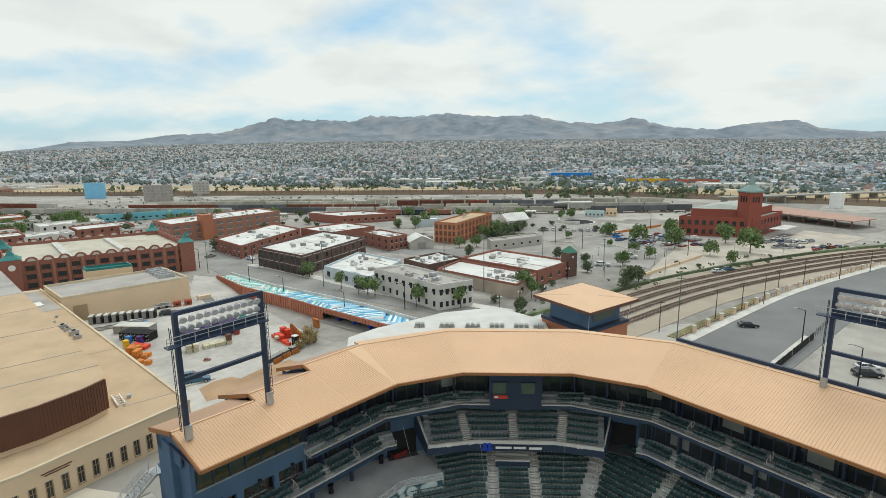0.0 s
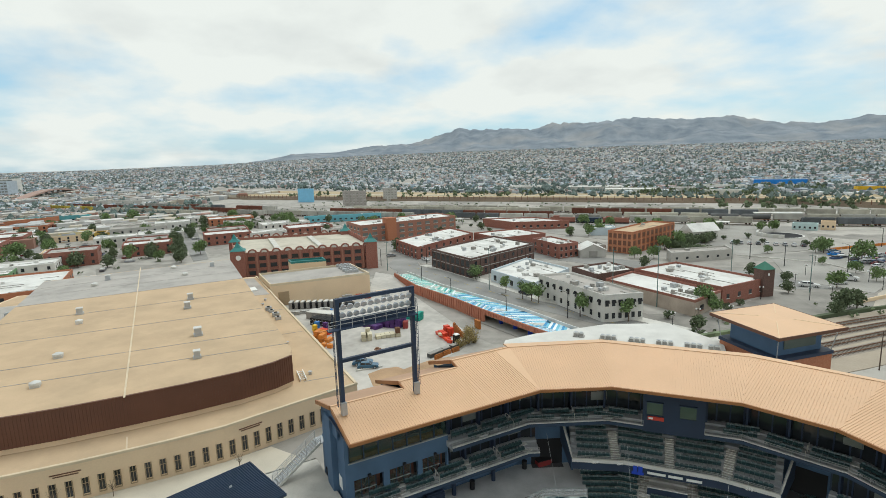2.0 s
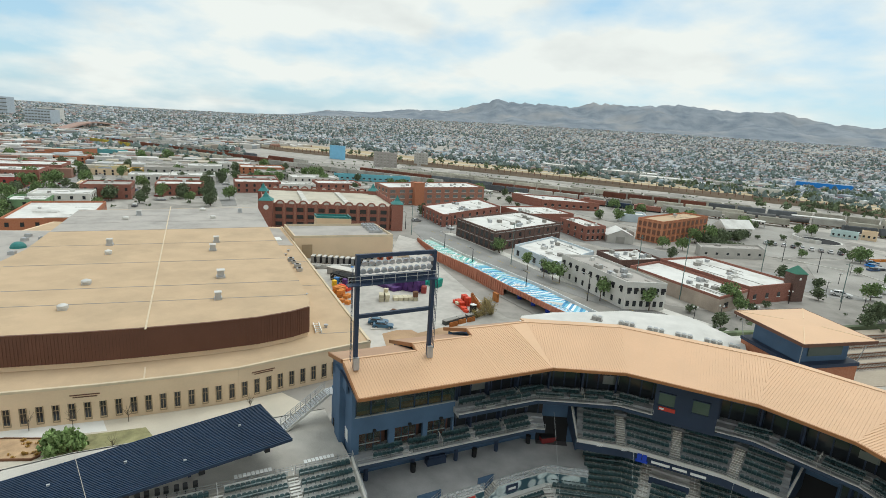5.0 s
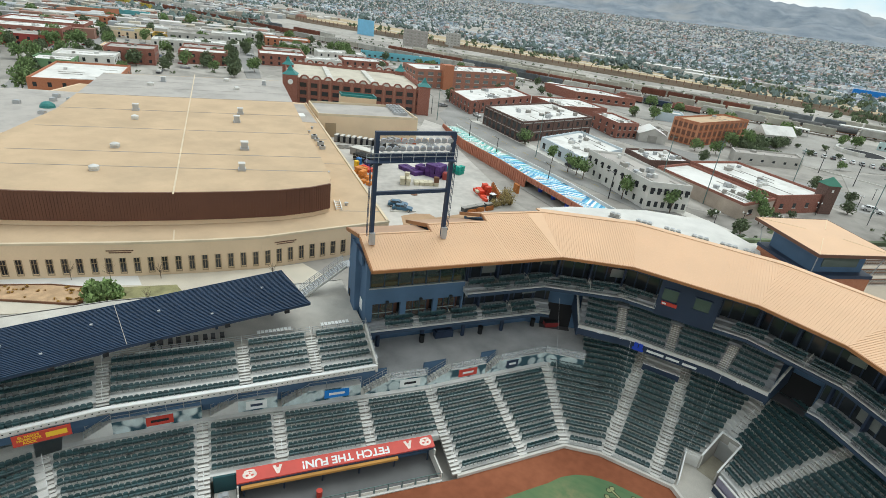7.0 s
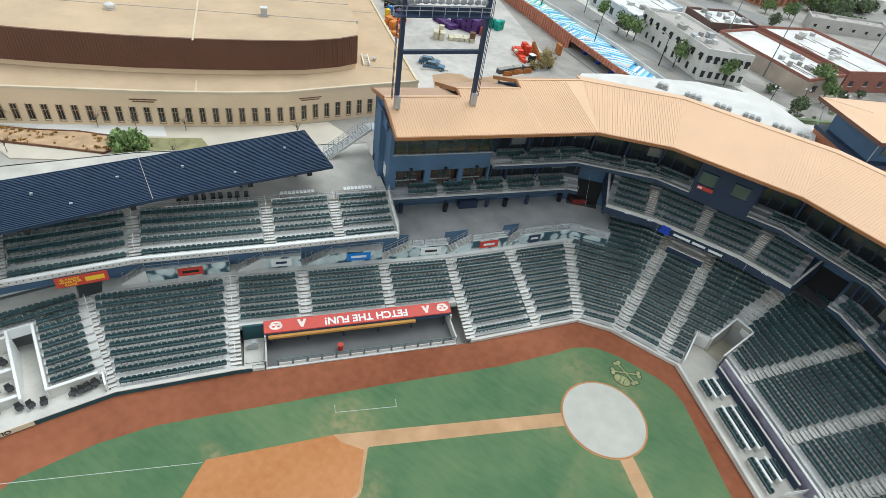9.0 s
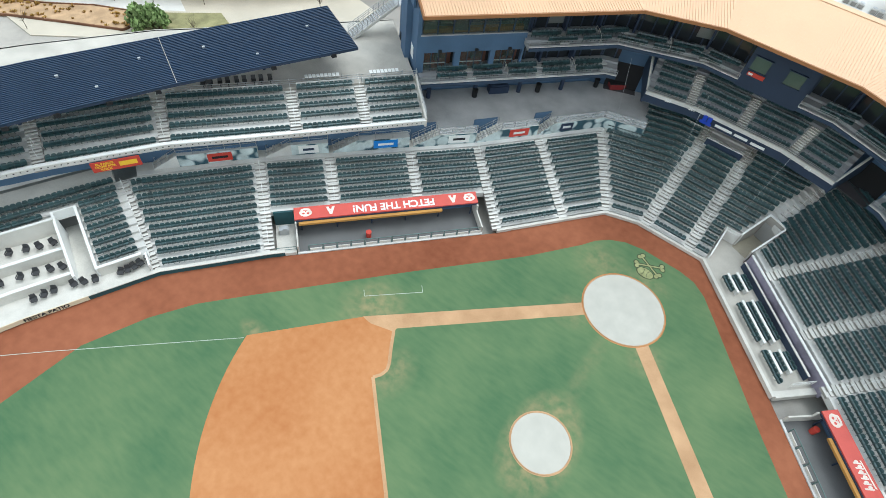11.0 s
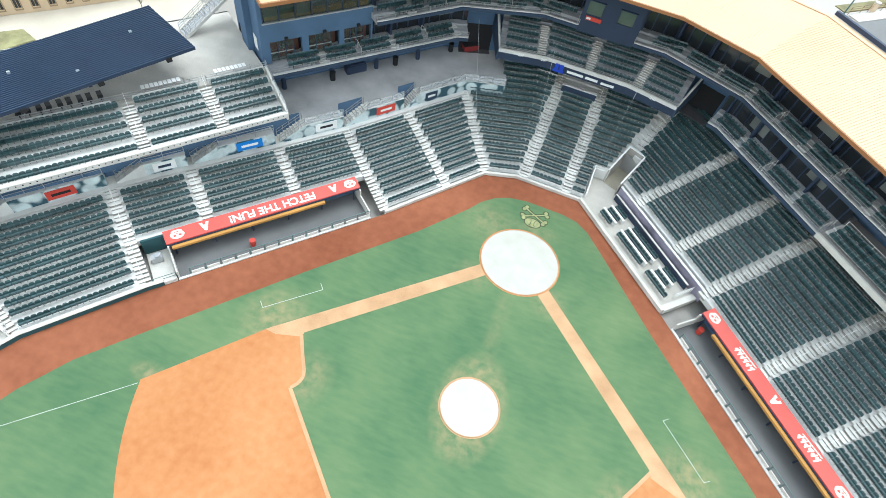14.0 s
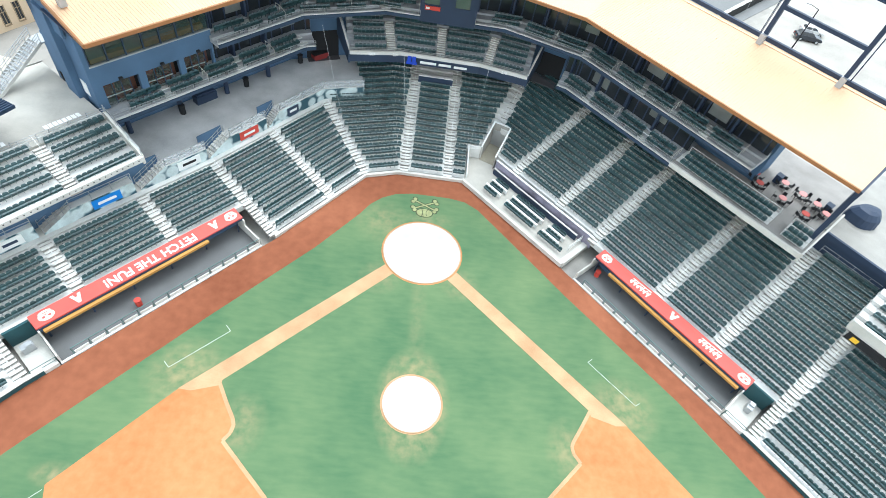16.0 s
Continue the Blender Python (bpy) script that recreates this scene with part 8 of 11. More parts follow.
building("blue_depot_shed", (-236, 276), (-233, 272), (-187, 300), 8.5, mat("sky_blue_stucco", (0.16, 0.42, 0.50), 0.8), WHITE_ROOF, "long low sky-blue shed with white roof", None, (1, 14, 1.6, 1.0), units=4, seed=13)
building("grey_lean_shed", (-36.5, 211), (-32.3, 203.2), (-23.5, 206.5), 6.6, GREYST, WHITE_ROOF, "low grey shed with a dirty white roof", None, (1, 3, 1.0, 0.9), units=3, seed=22)
building("white_shed", (-37, 258), (-34.5, 248.5), (-22.5, 252), 8.2, mat("ice_blue_sheet_metal", (0.50, 0.58, 0.63), 0.7, var=0.12), WHITE_ROOF, "pale blue metal shed with a white roof", None, None, seed=14)
building("far_brick_shed", (-103, 276), (-80, 262), (-50, 274), 8.8, BRICK_R, WHITE_ROOF, "low brick shed with white roof beside the rail yard", None, (1, 8, 1.4, 1.2), units=4, seed=15)
# apartment blocks: pale walls and low-contrast grey windows imitate haze
building("apartment_block", (-283, 402), (-275, 394), (-255, 398), 17.5, mat("grey_brown_render", (0.36, 0.33, 0.31), 0.85, var=0.15), GREY_ROOF, "grey-brown apartment block with dark window bands", (5, 3, 1.6, 1.3), (5, 6, 1.6, 1.3), seed=16, win_mat=CONC_D)
building("apartment_block", (-266, 452), (-258, 446), (-249, 450), 17, GREYST, GREY_ROOF, "plain grey apartment tower block", (5, 2, 1.6, 1.2), (5, 3, 1.6, 1.2), seed=17, win_mat=CONC_D)
building("blue_cube_building", (-357, 432), (-354, 428), (-334, 428), 18, mat("sky_blue_metal_cladding", (0.22, 0.50, 0.72), 0.6, var=0.08), WHITE_ROOF, "bright sky-blue clad industrial cube", None, None, seed=18)

gs = empty("gabled_shed", "grey metal shed with a white gabled roof", "shed")
gl, gq, gb = V2((-32, 186)), V2((-22, 190)), Vector((-3.6, 9.2))
gm = (gl + gq) / 2
mb = MB(); mb.raw([(*gl, 3.5), (*gq, 3.5), (*gq, 7.2), (*gm, 9.6), (*gl, 7.2), (*(gl + gb), 3.5), (*(gq + gb), 3.5), (*(gq + gb), 7.2), (*(gm + gb), 9.6), (*(gl + gb), 7.2)], [(0, 1, 2, 3, 4), (9, 8, 7, 6, 5), (0, 4, 9, 5), (1, 6, 7, 2), (0, 5, 6, 1)])
part("wall", mb, GREYST, gs)
for e0, e1 in ((gl, 1), (gq, -1)):
    ev = e0 + (e0 - gm) * 0.06 - gb * 0.03
    rm = gm - gb * 0.03
    mb = MB(); q4 = [(*ev, 7.1), (*(ev + gb * 1.06), 7.1), (*(rm + gb * 1.06), 9.62), (*rm, 9.62)]
    mb.hexa(q4, [(x, y, z + 0.14) for x, y, z in q4]); part("roof_slope", mb, WHITE_ROOF, gs)
mb = MB(); gd = (gq - gl).normalized(); gn = Vector((gd.y, -gd.x))
mb.prism([gm - gd * 1.8 + gn * 0.05, gm + gd * 1.8 + gn * 0.05, gm + gd * 1.8 - gn * 0.05, gm - gd * 1.8 - gn * 0.05], 4.0, 6.8); part("shed_door", mb, CONC_D, gs)

# ---- streets and surfaces ----
ROADS = []


def road(name, poly, z, material, label):
    ROADS.append(name)
    z += 0.006 * len(ROADS)
    return sheet(name, poly, z, material, label, thick=0.3)


road("road_main", [(-111.4, 173.5), (-105.9, 153.2), (-94, 140.2), (-52.7, 116.7), (-16.7, 98.3), (30, 70), (34, 78), (-13, 107), (-34.6, 115.5), (-52.7, 129.6), (-78.4, 148.3), (-92, 155), (-102.4, 174.5), (-128, 214), (-136, 210)], 4.06, ASPH, "grey asphalt street curving down beside the mural")
road("pavement_main", [(-92, 155.2), (-78.4, 148.5), (-52.7, 129.8), (-34.6, 115.7), (-13, 107.2), (20, 88), (22, 92), (-11.5, 110), (-33, 119), (-51, 133), (-77, 152), (-90, 158)], 4.16, CONC_L, "pale concrete pavement along the street")
road("road_cross", [(-100, 168), (-94, 160), (-62, 186), (-20, 172), (40, 150), (60, 158), (66, 168), (20, 176), (-20, 188), (-60, 205)], 4.04, ASPH, "grey asphalt cross street")
road("road_north", [(-195, 146), (-198, 140), (-300, 224), (-360, 280), (-352, 288), (-292, 232)], 4.06, ASPH, "grey asphalt side street running to the rail yard")
road("road_west", [(-205, 45), (-250, 76), (-266, 96), (-368, 185), (-362, 192), (-256, 100), (-240, 80), (-198, 52)], 4.05, ASPH, "grey asphalt street with trees")
road("yard_paving", [(-50.5, 36.5), (-42, 78), (-75, 112), (-92, 136), (-104, 140), (-90, 109), (-110, 88), (-128, 99)], 4.05, mat("yard_concrete", (0.44, 0.415, 0.38), 0.92, var=0.26, scale=0.22, fine=3.0), "dusty stained concrete storage yard")
road("sand_patch", [(-57, 51), (-55.6, 54.4), (-53, 56.4), (-51, 55.6), (-48, 61.5), (-44.5, 65), (-41.5, 64), (-43, 58), (-48, 50), (-53, 46)], 4.06, mat("rusty_sand", (0.40, 0.265, 0.16), 0.95, var=0.25, scale=0.5), "patch of rust-tinted sand beside the grandstand")
road("loading_ramp", [(-89.8, 113.5), (-87.2, 116.2), (-81.2, 108.6), (-83.2, 106.6)], 4.06, ASPH_D, "dark loading ramp beside the annex")
road("lot_east", [(42.4, 75.7), (62, 94), (93, 120), (141, 152), (160, 148), (115.7, 117.4), (57.5, 62.2), (48, 55), (44, 50), (34, 62)], 4.05, ASPH_D, "dark grey asphalt car park beside the stadium")
LOT_C = mat("dusty_lot_concrete", (0.36, 0.335, 0.30), 0.9, var=0.22, scale=0.4)
road("lot_south", [(58.5, 61.5), (116, 116), (160, 147), (190, 140), (120, 60), (75, 5), (58, 0), (46, 30), (44, 48)], 4.045, LOT_C, "pale dusty concrete lot with parked cars")
road("lot_depot", [(48.1, 120.5), (89, 147.5), (131.9, 178.5), (174.9, 209.5), (160, 232), (135, 206), (88.8, 200), (58.9, 150)], 4.05, PLAZA, "pale gravel car park of the station")
LOT_W = mat("worn_lot_asphalt", (0.31, 0.295, 0.27), 0.92, var=0.24, scale=0.2, bump=0.1)
road("lot_station", [(39, 164), (58, 150), (88, 205), (95, 219), (91, 254), (40, 205)], 4.04, LOT_W, "worn grey car park with islands")
road("lot_yard", [(-60, 255), (30, 205), (60, 225), (70, 300), (-60, 300)], 4.03, LOT_W, "worn grey freight lot")
road("pavement_arena", [(-90, -15.5), (-83.2, -8.3), (-73.2, 1.6), (-66.2, 9.3), (-61.2, 15.3), (-57.4, 21.2), (-50, 20), (-58, 5), (-66, -5), (-78, -16)], 4.06, mat("cream_paving", (0.52, 0.47, 0.385), 0.9, var=0.12, scale=0.6), "cream concrete pavement before the hall")
# planter
road("paving_slab_arena", [(-96, -19), (-90.0, -12.5), (-80, -3.6), (-72.8, 2.3), (-69.8, 0.9), (-78.3, -7.0), (-88.1, -13.2), (-93, -18)], 4.07, mat("white_new_concrete", (0.66, 0.65, 0.62), 0.9, var=0.1), "bright new concrete strip before the hall")
BED = [(-93, -19.5), (-87.3, -13.8), (-83.2, -11.0), (-78.6, -6.8), (-74.2, -4.2), (-71.3, -6.7), (-71.3, -7.6), (-77.7, -11.7), (-83.6, -15.6), (-89.5, -20.5)]
road("planter_bed", BED, 4.22, mat("orange_gravel_mulch", (0.44, 0.30, 0.18), 0.95, var=0.3, scale=2), "planting bed with orange gravel")
mb = MB()
for a_, b_ in zip(BED, BED[1:]):
    mb.bar((*a_, 4.28), (*b_, 4.28), 0.16, 0.34)
mb.ob("planter_edging", RUST, label="rusty steel edging round the planting bed", category="edging")
road("grass_strip", [(-73.5, -3.6), (-70.4, -0.6), (-66.1, 3.9), (-63.5, 3.0), (-66, -3), (-71, -6.4)], 4.2, mat("dry_grass", (0.25, 0.235, 0.12), 0.95, var=0.35, scale=2), "strip of dry grass before the hall")

# mural deck: painted bars on a raised ramp
MU = [((-93.3, 135.6), (-90.4, 140.0)), ((-74.2, 113.5), (-66.5, 117.0)), ((-55.7, 100.6), (-46.5, 104.0)), ((-44.3, 91.8), (-34.5, 96.2)), ((-29.0, 81.2), (-20.5, 85.0)), ((-20.3, 75.4), (-12.0, 79.0))]
ZM = [4.4, 6.2, 6.5, 6.5, 6.5, 6.5]
ramp = empty("mural_ramp", "raised street ramp painted with blue, teal and white bars", "ramp")
for i in range(5):
    mb = MB()
    (a, b), (c, d) = MU[i], MU[i + 1]
    mb.hexa([(*a, ZM[i] - 0.6), (*c, ZM[i + 1] - 0.6), (*d, ZM[i + 1] - 0.6), (*b, ZM[i] - 0.6)], [(*a, ZM[i]), (*c, ZM[i + 1]), (*d, ZM[i + 1]), (*b, ZM[i])])
    part("deck", mb, CONC_L, ramp)


def mural_pt(s, t):
    i = min(4, int(s)); f_ = s - i
    a = V2(MU[i][0]).lerp(V2(MU[i + 1][0]), f_); b = V2(MU[i][1]).lerp(V2(MU[i + 1][1]), f_)
    z = ZM[i] + (ZM[i + 1] - ZM[i]) * f_
    p = a.lerp(b, t)
    return (p.x, p.y, z + 0.02)


paint = {k: mat("mural_%s_paint" % k, c, 0.7, var=0.1) for k, c in {"teal": (0.07, 0.36, 0.35), "sky": (0.17, 0.47, 0.62), "blue": (0.07, 0.27, 0.50), "white": (0.74, 0.78, 0.79), "mint": (0.32, 0.57, 0.48), "ice": (0.42, 0.62, 0.72)}.items()}
# zigzag stripes in two lanes, turning over every few metres
seg_len = [(V2(MU[i + 1][0]) - V2(MU[i][0])).length for i in range(5)]


def mural_at(m, t):
    i = 0
    while i < 4 and m > seg_len[i]:
        m -= seg_len[i]; i += 1
    return mural_pt(i + max(0.0, min(1.0, m / seg_len[i])), t)


total_len, m_, j = sum(seg_len), 0.6, 0
while m_ < total_len - 1.2:
    f_ = m_ / total_len
    cyc = ["teal", "white", "mint", "teal", "mint", "white", "mint"] if f_ < 0.42 else ["sky", "white", "teal", "ice", "sky", "blue"] if f_ < 0.62 else ["blue", "white", "sky", "ice", "blue", "sky", "white"]
    for lane, (t0, t1) in enumerate(((0.04, 0.5), (0.5, 0.96))):
        sk = (1.0 if int(m_ / 13.0) % 2 else 5.2) * (1 if (int(m_ / 13.0) // 2 + lane) % 2 else -1)
        k = cyc[(j + 2 * lane) % len(cyc)]
        x0, x1 = m_ - sk / 2, m_ + sk / 2
        q4 = [mural_at(x0, t0), mural_at(x0 + 0.86, t0), mural_at(x1 + 0.86, t1), mural_at(x1, t1)]
        dz = 0.004 * (j % 2)
        mb = MB(); mb.hexa([(x, y, z - 0.015) for x, y, z in q4], [(x, y, z + dz) for x, y, z in q4])
        part("paint_bar", mb, paint[k], ramp)
    m_ += 0.84; j += 1
for i in range(5):
    (a, b), (c, d) = MU[i], MU[i + 1]
    mb = MB(); n = seg_n(a, c) * 0.3
    a, c = V2(a), V2(c)
    zb0, zb1 = (4.0, 4.0) if i < 3 else (6.1, 6.1)
    mb.hexa([(*(a - n), zb0), (*(c - n), zb1), (*c, zb1), (*a, zb0)], [(*(a - n), ZM[i] + 0.9), (*(c - n), ZM[i + 1] + 0.9), (*c, ZM[i + 1] + 0.9), (*a, ZM[i] + 0.9)])
    part("side_wall", mb, SALMON, ramp, "salmon painted ribbed side wall")
    rb = MB(); ln = (c - a).length
    for k in range(int(ln / 1.1)):
        p = a.lerp(c, (k + 0.5) * 1.1 / ln); z = ZM[i] + (ZM[i + 1] - ZM[i]) * (k * 1.1 / ln)
        rb.box(p.x - n.x * 1.2, p.y - n.y * 1.2, zb0, 0.3, 0.3, z + 0.85 - zb0, math.atan2(n.y, n.x))
    tagged(part("wall_ribs", rb, SALMON, ramp), kind="stuff")
    mb = MB(); b, d = V2(b), V2(d); mb.bar((*b, ZM[i] + 0.35), (*d, ZM[i + 1] + 0.35), 0.3, 0.8)
    part("kerb_wall", mb, CONC, ramp)
    railing("ramp_rail", [tuple(a), tuple(c)], [ZM[i] + 0.9, ZM[i + 1] + 0.9], 0.9, parent=ramp, step=2.4)
p, q_ = V2(MU[3][0]), V2(MU[4][0]); n = seg_n(p, q_) * 8.5
# dark wall added at the back as the underpass's deep shadow
mb = MB(); mb.prism([p + n, q_ + n, q_ + n * 1.06, p + n * 1.06], 4.0, 6.0)
part("back_wall", mb, NAVY_M, ramp, "dark navy wall inside the underpass")
mb = MB(); mb.prism([p - n * 0.2, q_ - n * 0.2, q_ + n, p + n], 4.1, 4.16)
part("underpass_floor", mb, CONC_D, ramp, "grey floor of the underpass")
for k in range(3):
    p = V2(MU[3][0]).lerp(V2(MU[4][0]), 0.2 + 0.3 * k)
    mb = MB(); mb.box(p.x + 1.5, p.y + 1.5, 4.0, 0.9, 0.9, 1.9, 0.6)
    part("pier", mb, BLUE_D, ramp, "navy painted pier under the ramp")

# ---- railway tracks, east ----
def track(pts, name="railway_track"):
    t = empty(name, "rusty railway track on brown ballast", "railway track", "railway tracks")
    sl = MB()
    lo, ro_ = offs(pts, 1.7), offs(pts, -1.7)
    bl = MB(); bl.raw([(*p, 4.17) for p in lo + ro_], [(i, len(lo) + i, len(lo) + i + 1, i + 1) for i in range(len(lo) - 1)])
    part("ballast", bl, BALLAST, t)
    for sd in (-0.72, 0.72):
        mb = MB(); pp = offs(pts, sd)
        for a, b in zip(pp, pp[1:]):
            mb.bar((*a, 4.36), (*b, 4.36), 0.10, 0.16)
        part("rail", mb, RUST, t)
    for c, d in along(pts, 0.75):
        sl.box(c.x, c.y, 4.16, 0.24, 2.5, 0.12, math.atan2(d.y, d.x))
    tagged(part("sleepers", sl, SLEEPER, t), kind="stuff")


def smooth_line(pts, n=5):
    out = []
    for i in range(len(pts) - 1):
        p0, p1, p2, p3 = V2(pts[max(0, i - 1)]), V2(pts[i]), V2(pts[i + 1]), V2(pts[min(len(pts) - 1, i + 2)])
        for k in range(n):
            t = k / n
            v = 0.5 * ((2 * p1) + (p2 - p0) * t + (2 * p0 - 5 * p1 + 4 * p2 - p3) * t * t + (3 * p1 - p0 - 3 * p2 + p3) * t ** 3)
            out.append((v.x, v.y))
    return out + [tuple(pts[-1])]


TA = smooth_line([(18, 78), (33, 90), (62.1, 114.5), (98.4, 137.6), (148.5, 162.8), (205, 182)])
road("ballast_bed", offs(TA, 17.5) + offs(TA, -7.5)[::-1], 4.03, DIRT, "bare tan earth along the railway")
for o in (0.0, 4.5, 9.0, 13.0):
    track(offs(TA, o))
# stone piers and fence beside the lot
FL_ = smooth_line([(43.1, 77.4), (62, 94.3), (93, 120.6), (141.9, 153.7)])
road("grass_verge", offs(FL_, 2.3)[:9] + offs(FL_, 4.6)[:9][::-1], 4.06, mat("dry_verge_grass", (0.20, 0.18, 0.095), 0.95, var=0.45, scale=0.8), "strip of dry grass between the fence and the railway")
road("pavement_lot", offs(FL_, 1.2) + offs(FL_, -1.0)[::-1], 4.12, CONC_L, "pale concrete walk along the car park")
pier = empty("fence_pier", "tan stone fence pier with a pale cap", "fence pier", "fence piers")
mb = MB(); mb.box(0, 0, 0, 0.8, 0.8, 1.7); part("shaft", mb, TAN_WALL, pier)
mb = MB(); mb.box(0, 0, 1.7, 1.0, 1.0, 0.2); part("cap", mb, CONC_L, pier)
first = True
for c, d in along(offs(FL_, 1.6), 7.0):
    m_ = Matrix.Translation((c.x, c.y, 4.05))
    if first:
        pier.matrix_basis = m_; first = False
    else:
        copy_thing(pier, m_)
railing("lot_fence", offs(FL_, 1.6), 4.05, 1.5, mat_=RUST, step=1.75, bars=3)
railing("lot_fence", [(73, 80.2), (82.4, 90.1), (95, 100)], 4.05, 1.9, mat_=DARK, step=2.0, bars=4)
sf = empty("screen_fence", "black fabric screen fence between two car parks", "fence")
for k in range(10):
    a, b = V2((51, 58.6)).lerp(V2((72.2, 79.4)), k / 10), V2((51, 58.6)).lerp(V2((72.2, 79.4)), (k + (0.98 if k % 4 else 0.8)) / 10)
    mb = MB(); mb.bar((*a, 4.95), (*b, 4.95), 0.06, 1.6); part("screen", mb, RUBBER, sf)
    mb = MB(); mb.tube((*a, 4.0), (*a, 5.9), 0.05, 6); part("post", mb, DARK, sf)
mb = MB(); mb.bar((50, 59.6, 4.16), (71.5, 80.8, 4.16), 1.0, 0.2); mb.ob("lot_kerb", CONC_L, label="raised pale concrete kerb along the screen fence", kind="structure")
mb = MB()
for k in range(16):
    a = V2((60, 88)).lerp(V2((128, 144)), k / 15)
    mb.bar((a.x, a.y, 4.06), (a.x + 3.4, a.y - 4.2, 4.06), 0.14, 0.02)
tagged(mb.ob("parking_lines", LINE), "faded white parking bay lines on asphalt", "markings", "", "stuff")
mb = MB()
for i in range(len(offs(TA, 18))-1):
    a, b = offs(TA, 18.5)[i], offs(TA, 18.5)[i + 1]
    mb.bar((*a, 4.5), (*b, 4.5), 0.9 + 0.3 * math.sin(i), 1.0)
mb.ob("hedge", LEAF_D, label="low clipped dark hedge along the railway", category="hedge")


# ---- trees ----
def tree_kind(name, seed, h, w, leaf, label, clumps=330):
    rnd = random.Random(seed)
    t = empty(name, label, "tree", "street trees")
    mb = MB(); th = h * 0.36
    mb.tube((0, 0, -0.3), (0.05, 0.02, th), 0.16, 7, 0.10)
    for k in range(5):
        a = 2 * math.pi * k / 5 + rnd.uniform(-0.4, 0.4)
        mb.tube((0.05, 0.02, th * rnd.uniform(0.75, 1.0)), (math.cos(a) * w * 0.5, math.sin(a) * w * 0.5, h * rnd.uniform(0.6, 0.8)), 0.07, 5, 0.025)
    part("trunk", mb, BARK, t)
    lobes = [(rnd.uniform(-0.5, 0.5) * w, rnd.uniform(-0.5, 0.5) * w, h * rnd.uniform(0.45, 0.82), rnd.uniform(0.4, 0.62) * w) for _ in range(9)]
    cr_ = MB()
    for k in range(clumps):
        lx, ly, lz, lr = rnd.choice(lobes)
        while True:
            v = Vector((rnd.uniform(-1, 1), rnd.uniform(-1, 1), rnd.uniform(-1, 1)))
            if 0.3 < v.length < 1:
                break
        c = Vector((lx, ly, lz)) + v * lr
        s_ = rnd.uniform(0.22, 0.44) * (w / 2.2) ** 0.5
        pts = [c + Vector((rnd.uniform(-1, 1), rnd.uniform(-1, 1), rnd.uniform(-0.7, 0.7))) * s_ for _ in range(5)] + [c + Vector((0, 0, s_))]
        cr_.raw(pts, [(0, 1, 2), (0, 2, 3), (1, 4, 2), (3, 2, 4), (5, 0, 1), (5, 3, 4), (5, 1, 4), (5, 0, 3)])
    part("crown", cr_, leaf, t)
    return t


KINDS = [tree_kind("street_tree", 1, 5.4, 2.2, LEAF, "young green street tree beside the pavement"), tree_kind("broad_tree", 2, 6.4, 3.4, LEAF, "broad green shade tree in a car park", 480),
         tree_kind("desert_tree", 3, 4.6, 2.9, LEAF_D, "low dark olive desert tree", 420), tree_kind("shrub", 4, 2.0, 1.5, LEAF_D, "dusty dark green shrub", 160),
         tree_kind("light_shrub", 6, 1.9, 1.5, mat("pale_green_leaves", (0.19, 0.27, 0.10), 0.8, var=0.3, island=0.4), "feathery light green shrub on dry grass", 260)]
used = set()


def plant(k, x, y, s=1.0, z=ZG):
    rnd = random.Random(int(x * 31 + y * 17))
    m_ = Matrix.Translation((x, y, z)) @ Matrix.Rotation(rnd.uniform(0, 6.28), 4, "Z")
    if k not in used:
        used.add(k)
        KINDS[k].matrix_basis = m_
        o = KINDS[k]
    else:
        o = copy_thing(KINDS[k], m_)
    o.scale = (s * rnd.uniform(0.9, 1.1), s * rnd.uniform(0.9, 1.1), s * rnd.uniform(0.9, 1.15))
    return o


for x, y in [(-46.8, 122.0), (-40.0, 116.5), (-37.0, 115.2), (-21.0, 103.2), (-8.6, 102.2), (-61.6, 137.5), (-34.5, 113.5), (12.0, 112)]:
    plant(0, x, y, 1.05)
for x, y, s in [(10.5, 118, 0.95), (40.3, 212.5, 0.55), (58.1, 217.2, 0.8), (61.0, 217.6, 1.0), (68.7, 199.5, 1.2), (80.4, 186.8, 1.3), (90.2, 221.4, 1.15), (49.9, 154.7, 0.8), (61.3, 178.7, 0.65), (63.5, 166.8, 0.65), (54.6, 191.7, 0.45), (105.7, 197, 1.3), (105.9, 176, 1.4), (88.1, 171, 0.9), (89.2, 156.3, 0.7), (7, 216, 1.1), (1, 214, 1.0), (-3.3, 191.0, 0.8), (-10.8, 189.9, 0.7)]:
    plant(1, x, y, s)
for x, y, s in [(44.0, 127, 1.1), (48.5, 131, 1.1), (41.5, 123, 0.8), (35.0, 144, 0.8), (37.7, 160.8, 0.7), (27.9, 168.3, 0.8), (93.3, 227, 1.1), (-6.7, 172.9, 0.8), (-62.3, 138.1, 1.0), (-118, 186, 1.1), (-121, 257, 1.3), (8, 100, 0.8)]:
    plant(2, x, y, s)
for x, y in [(-228, 66), (-283, 98), (-291, 104), (-298, 111), (-302, 116), (-319, 131), (-302, 127), (-351, 159), (-329, 157), (-342, 163), (-310, 169), (-307, 177), (-245, 137), (-227, 141), (-229, 156), (-261, 185), (-308, 234), (-276, 214), (-256, 223), (-248, 224), (-240, 225), (-207, 141), (-268, 100), (-180, 262), (-176, 266), (-170, 262), (-150, 268)]:
    plant(1 + (int(-x) % 2), x, y, 1.0)
rnd = random.Random(4)
OCHRE = mat("dry_ochre_grass", (0.33, 0.20, 0.05), 0.95, var=0.3, island=0.35)
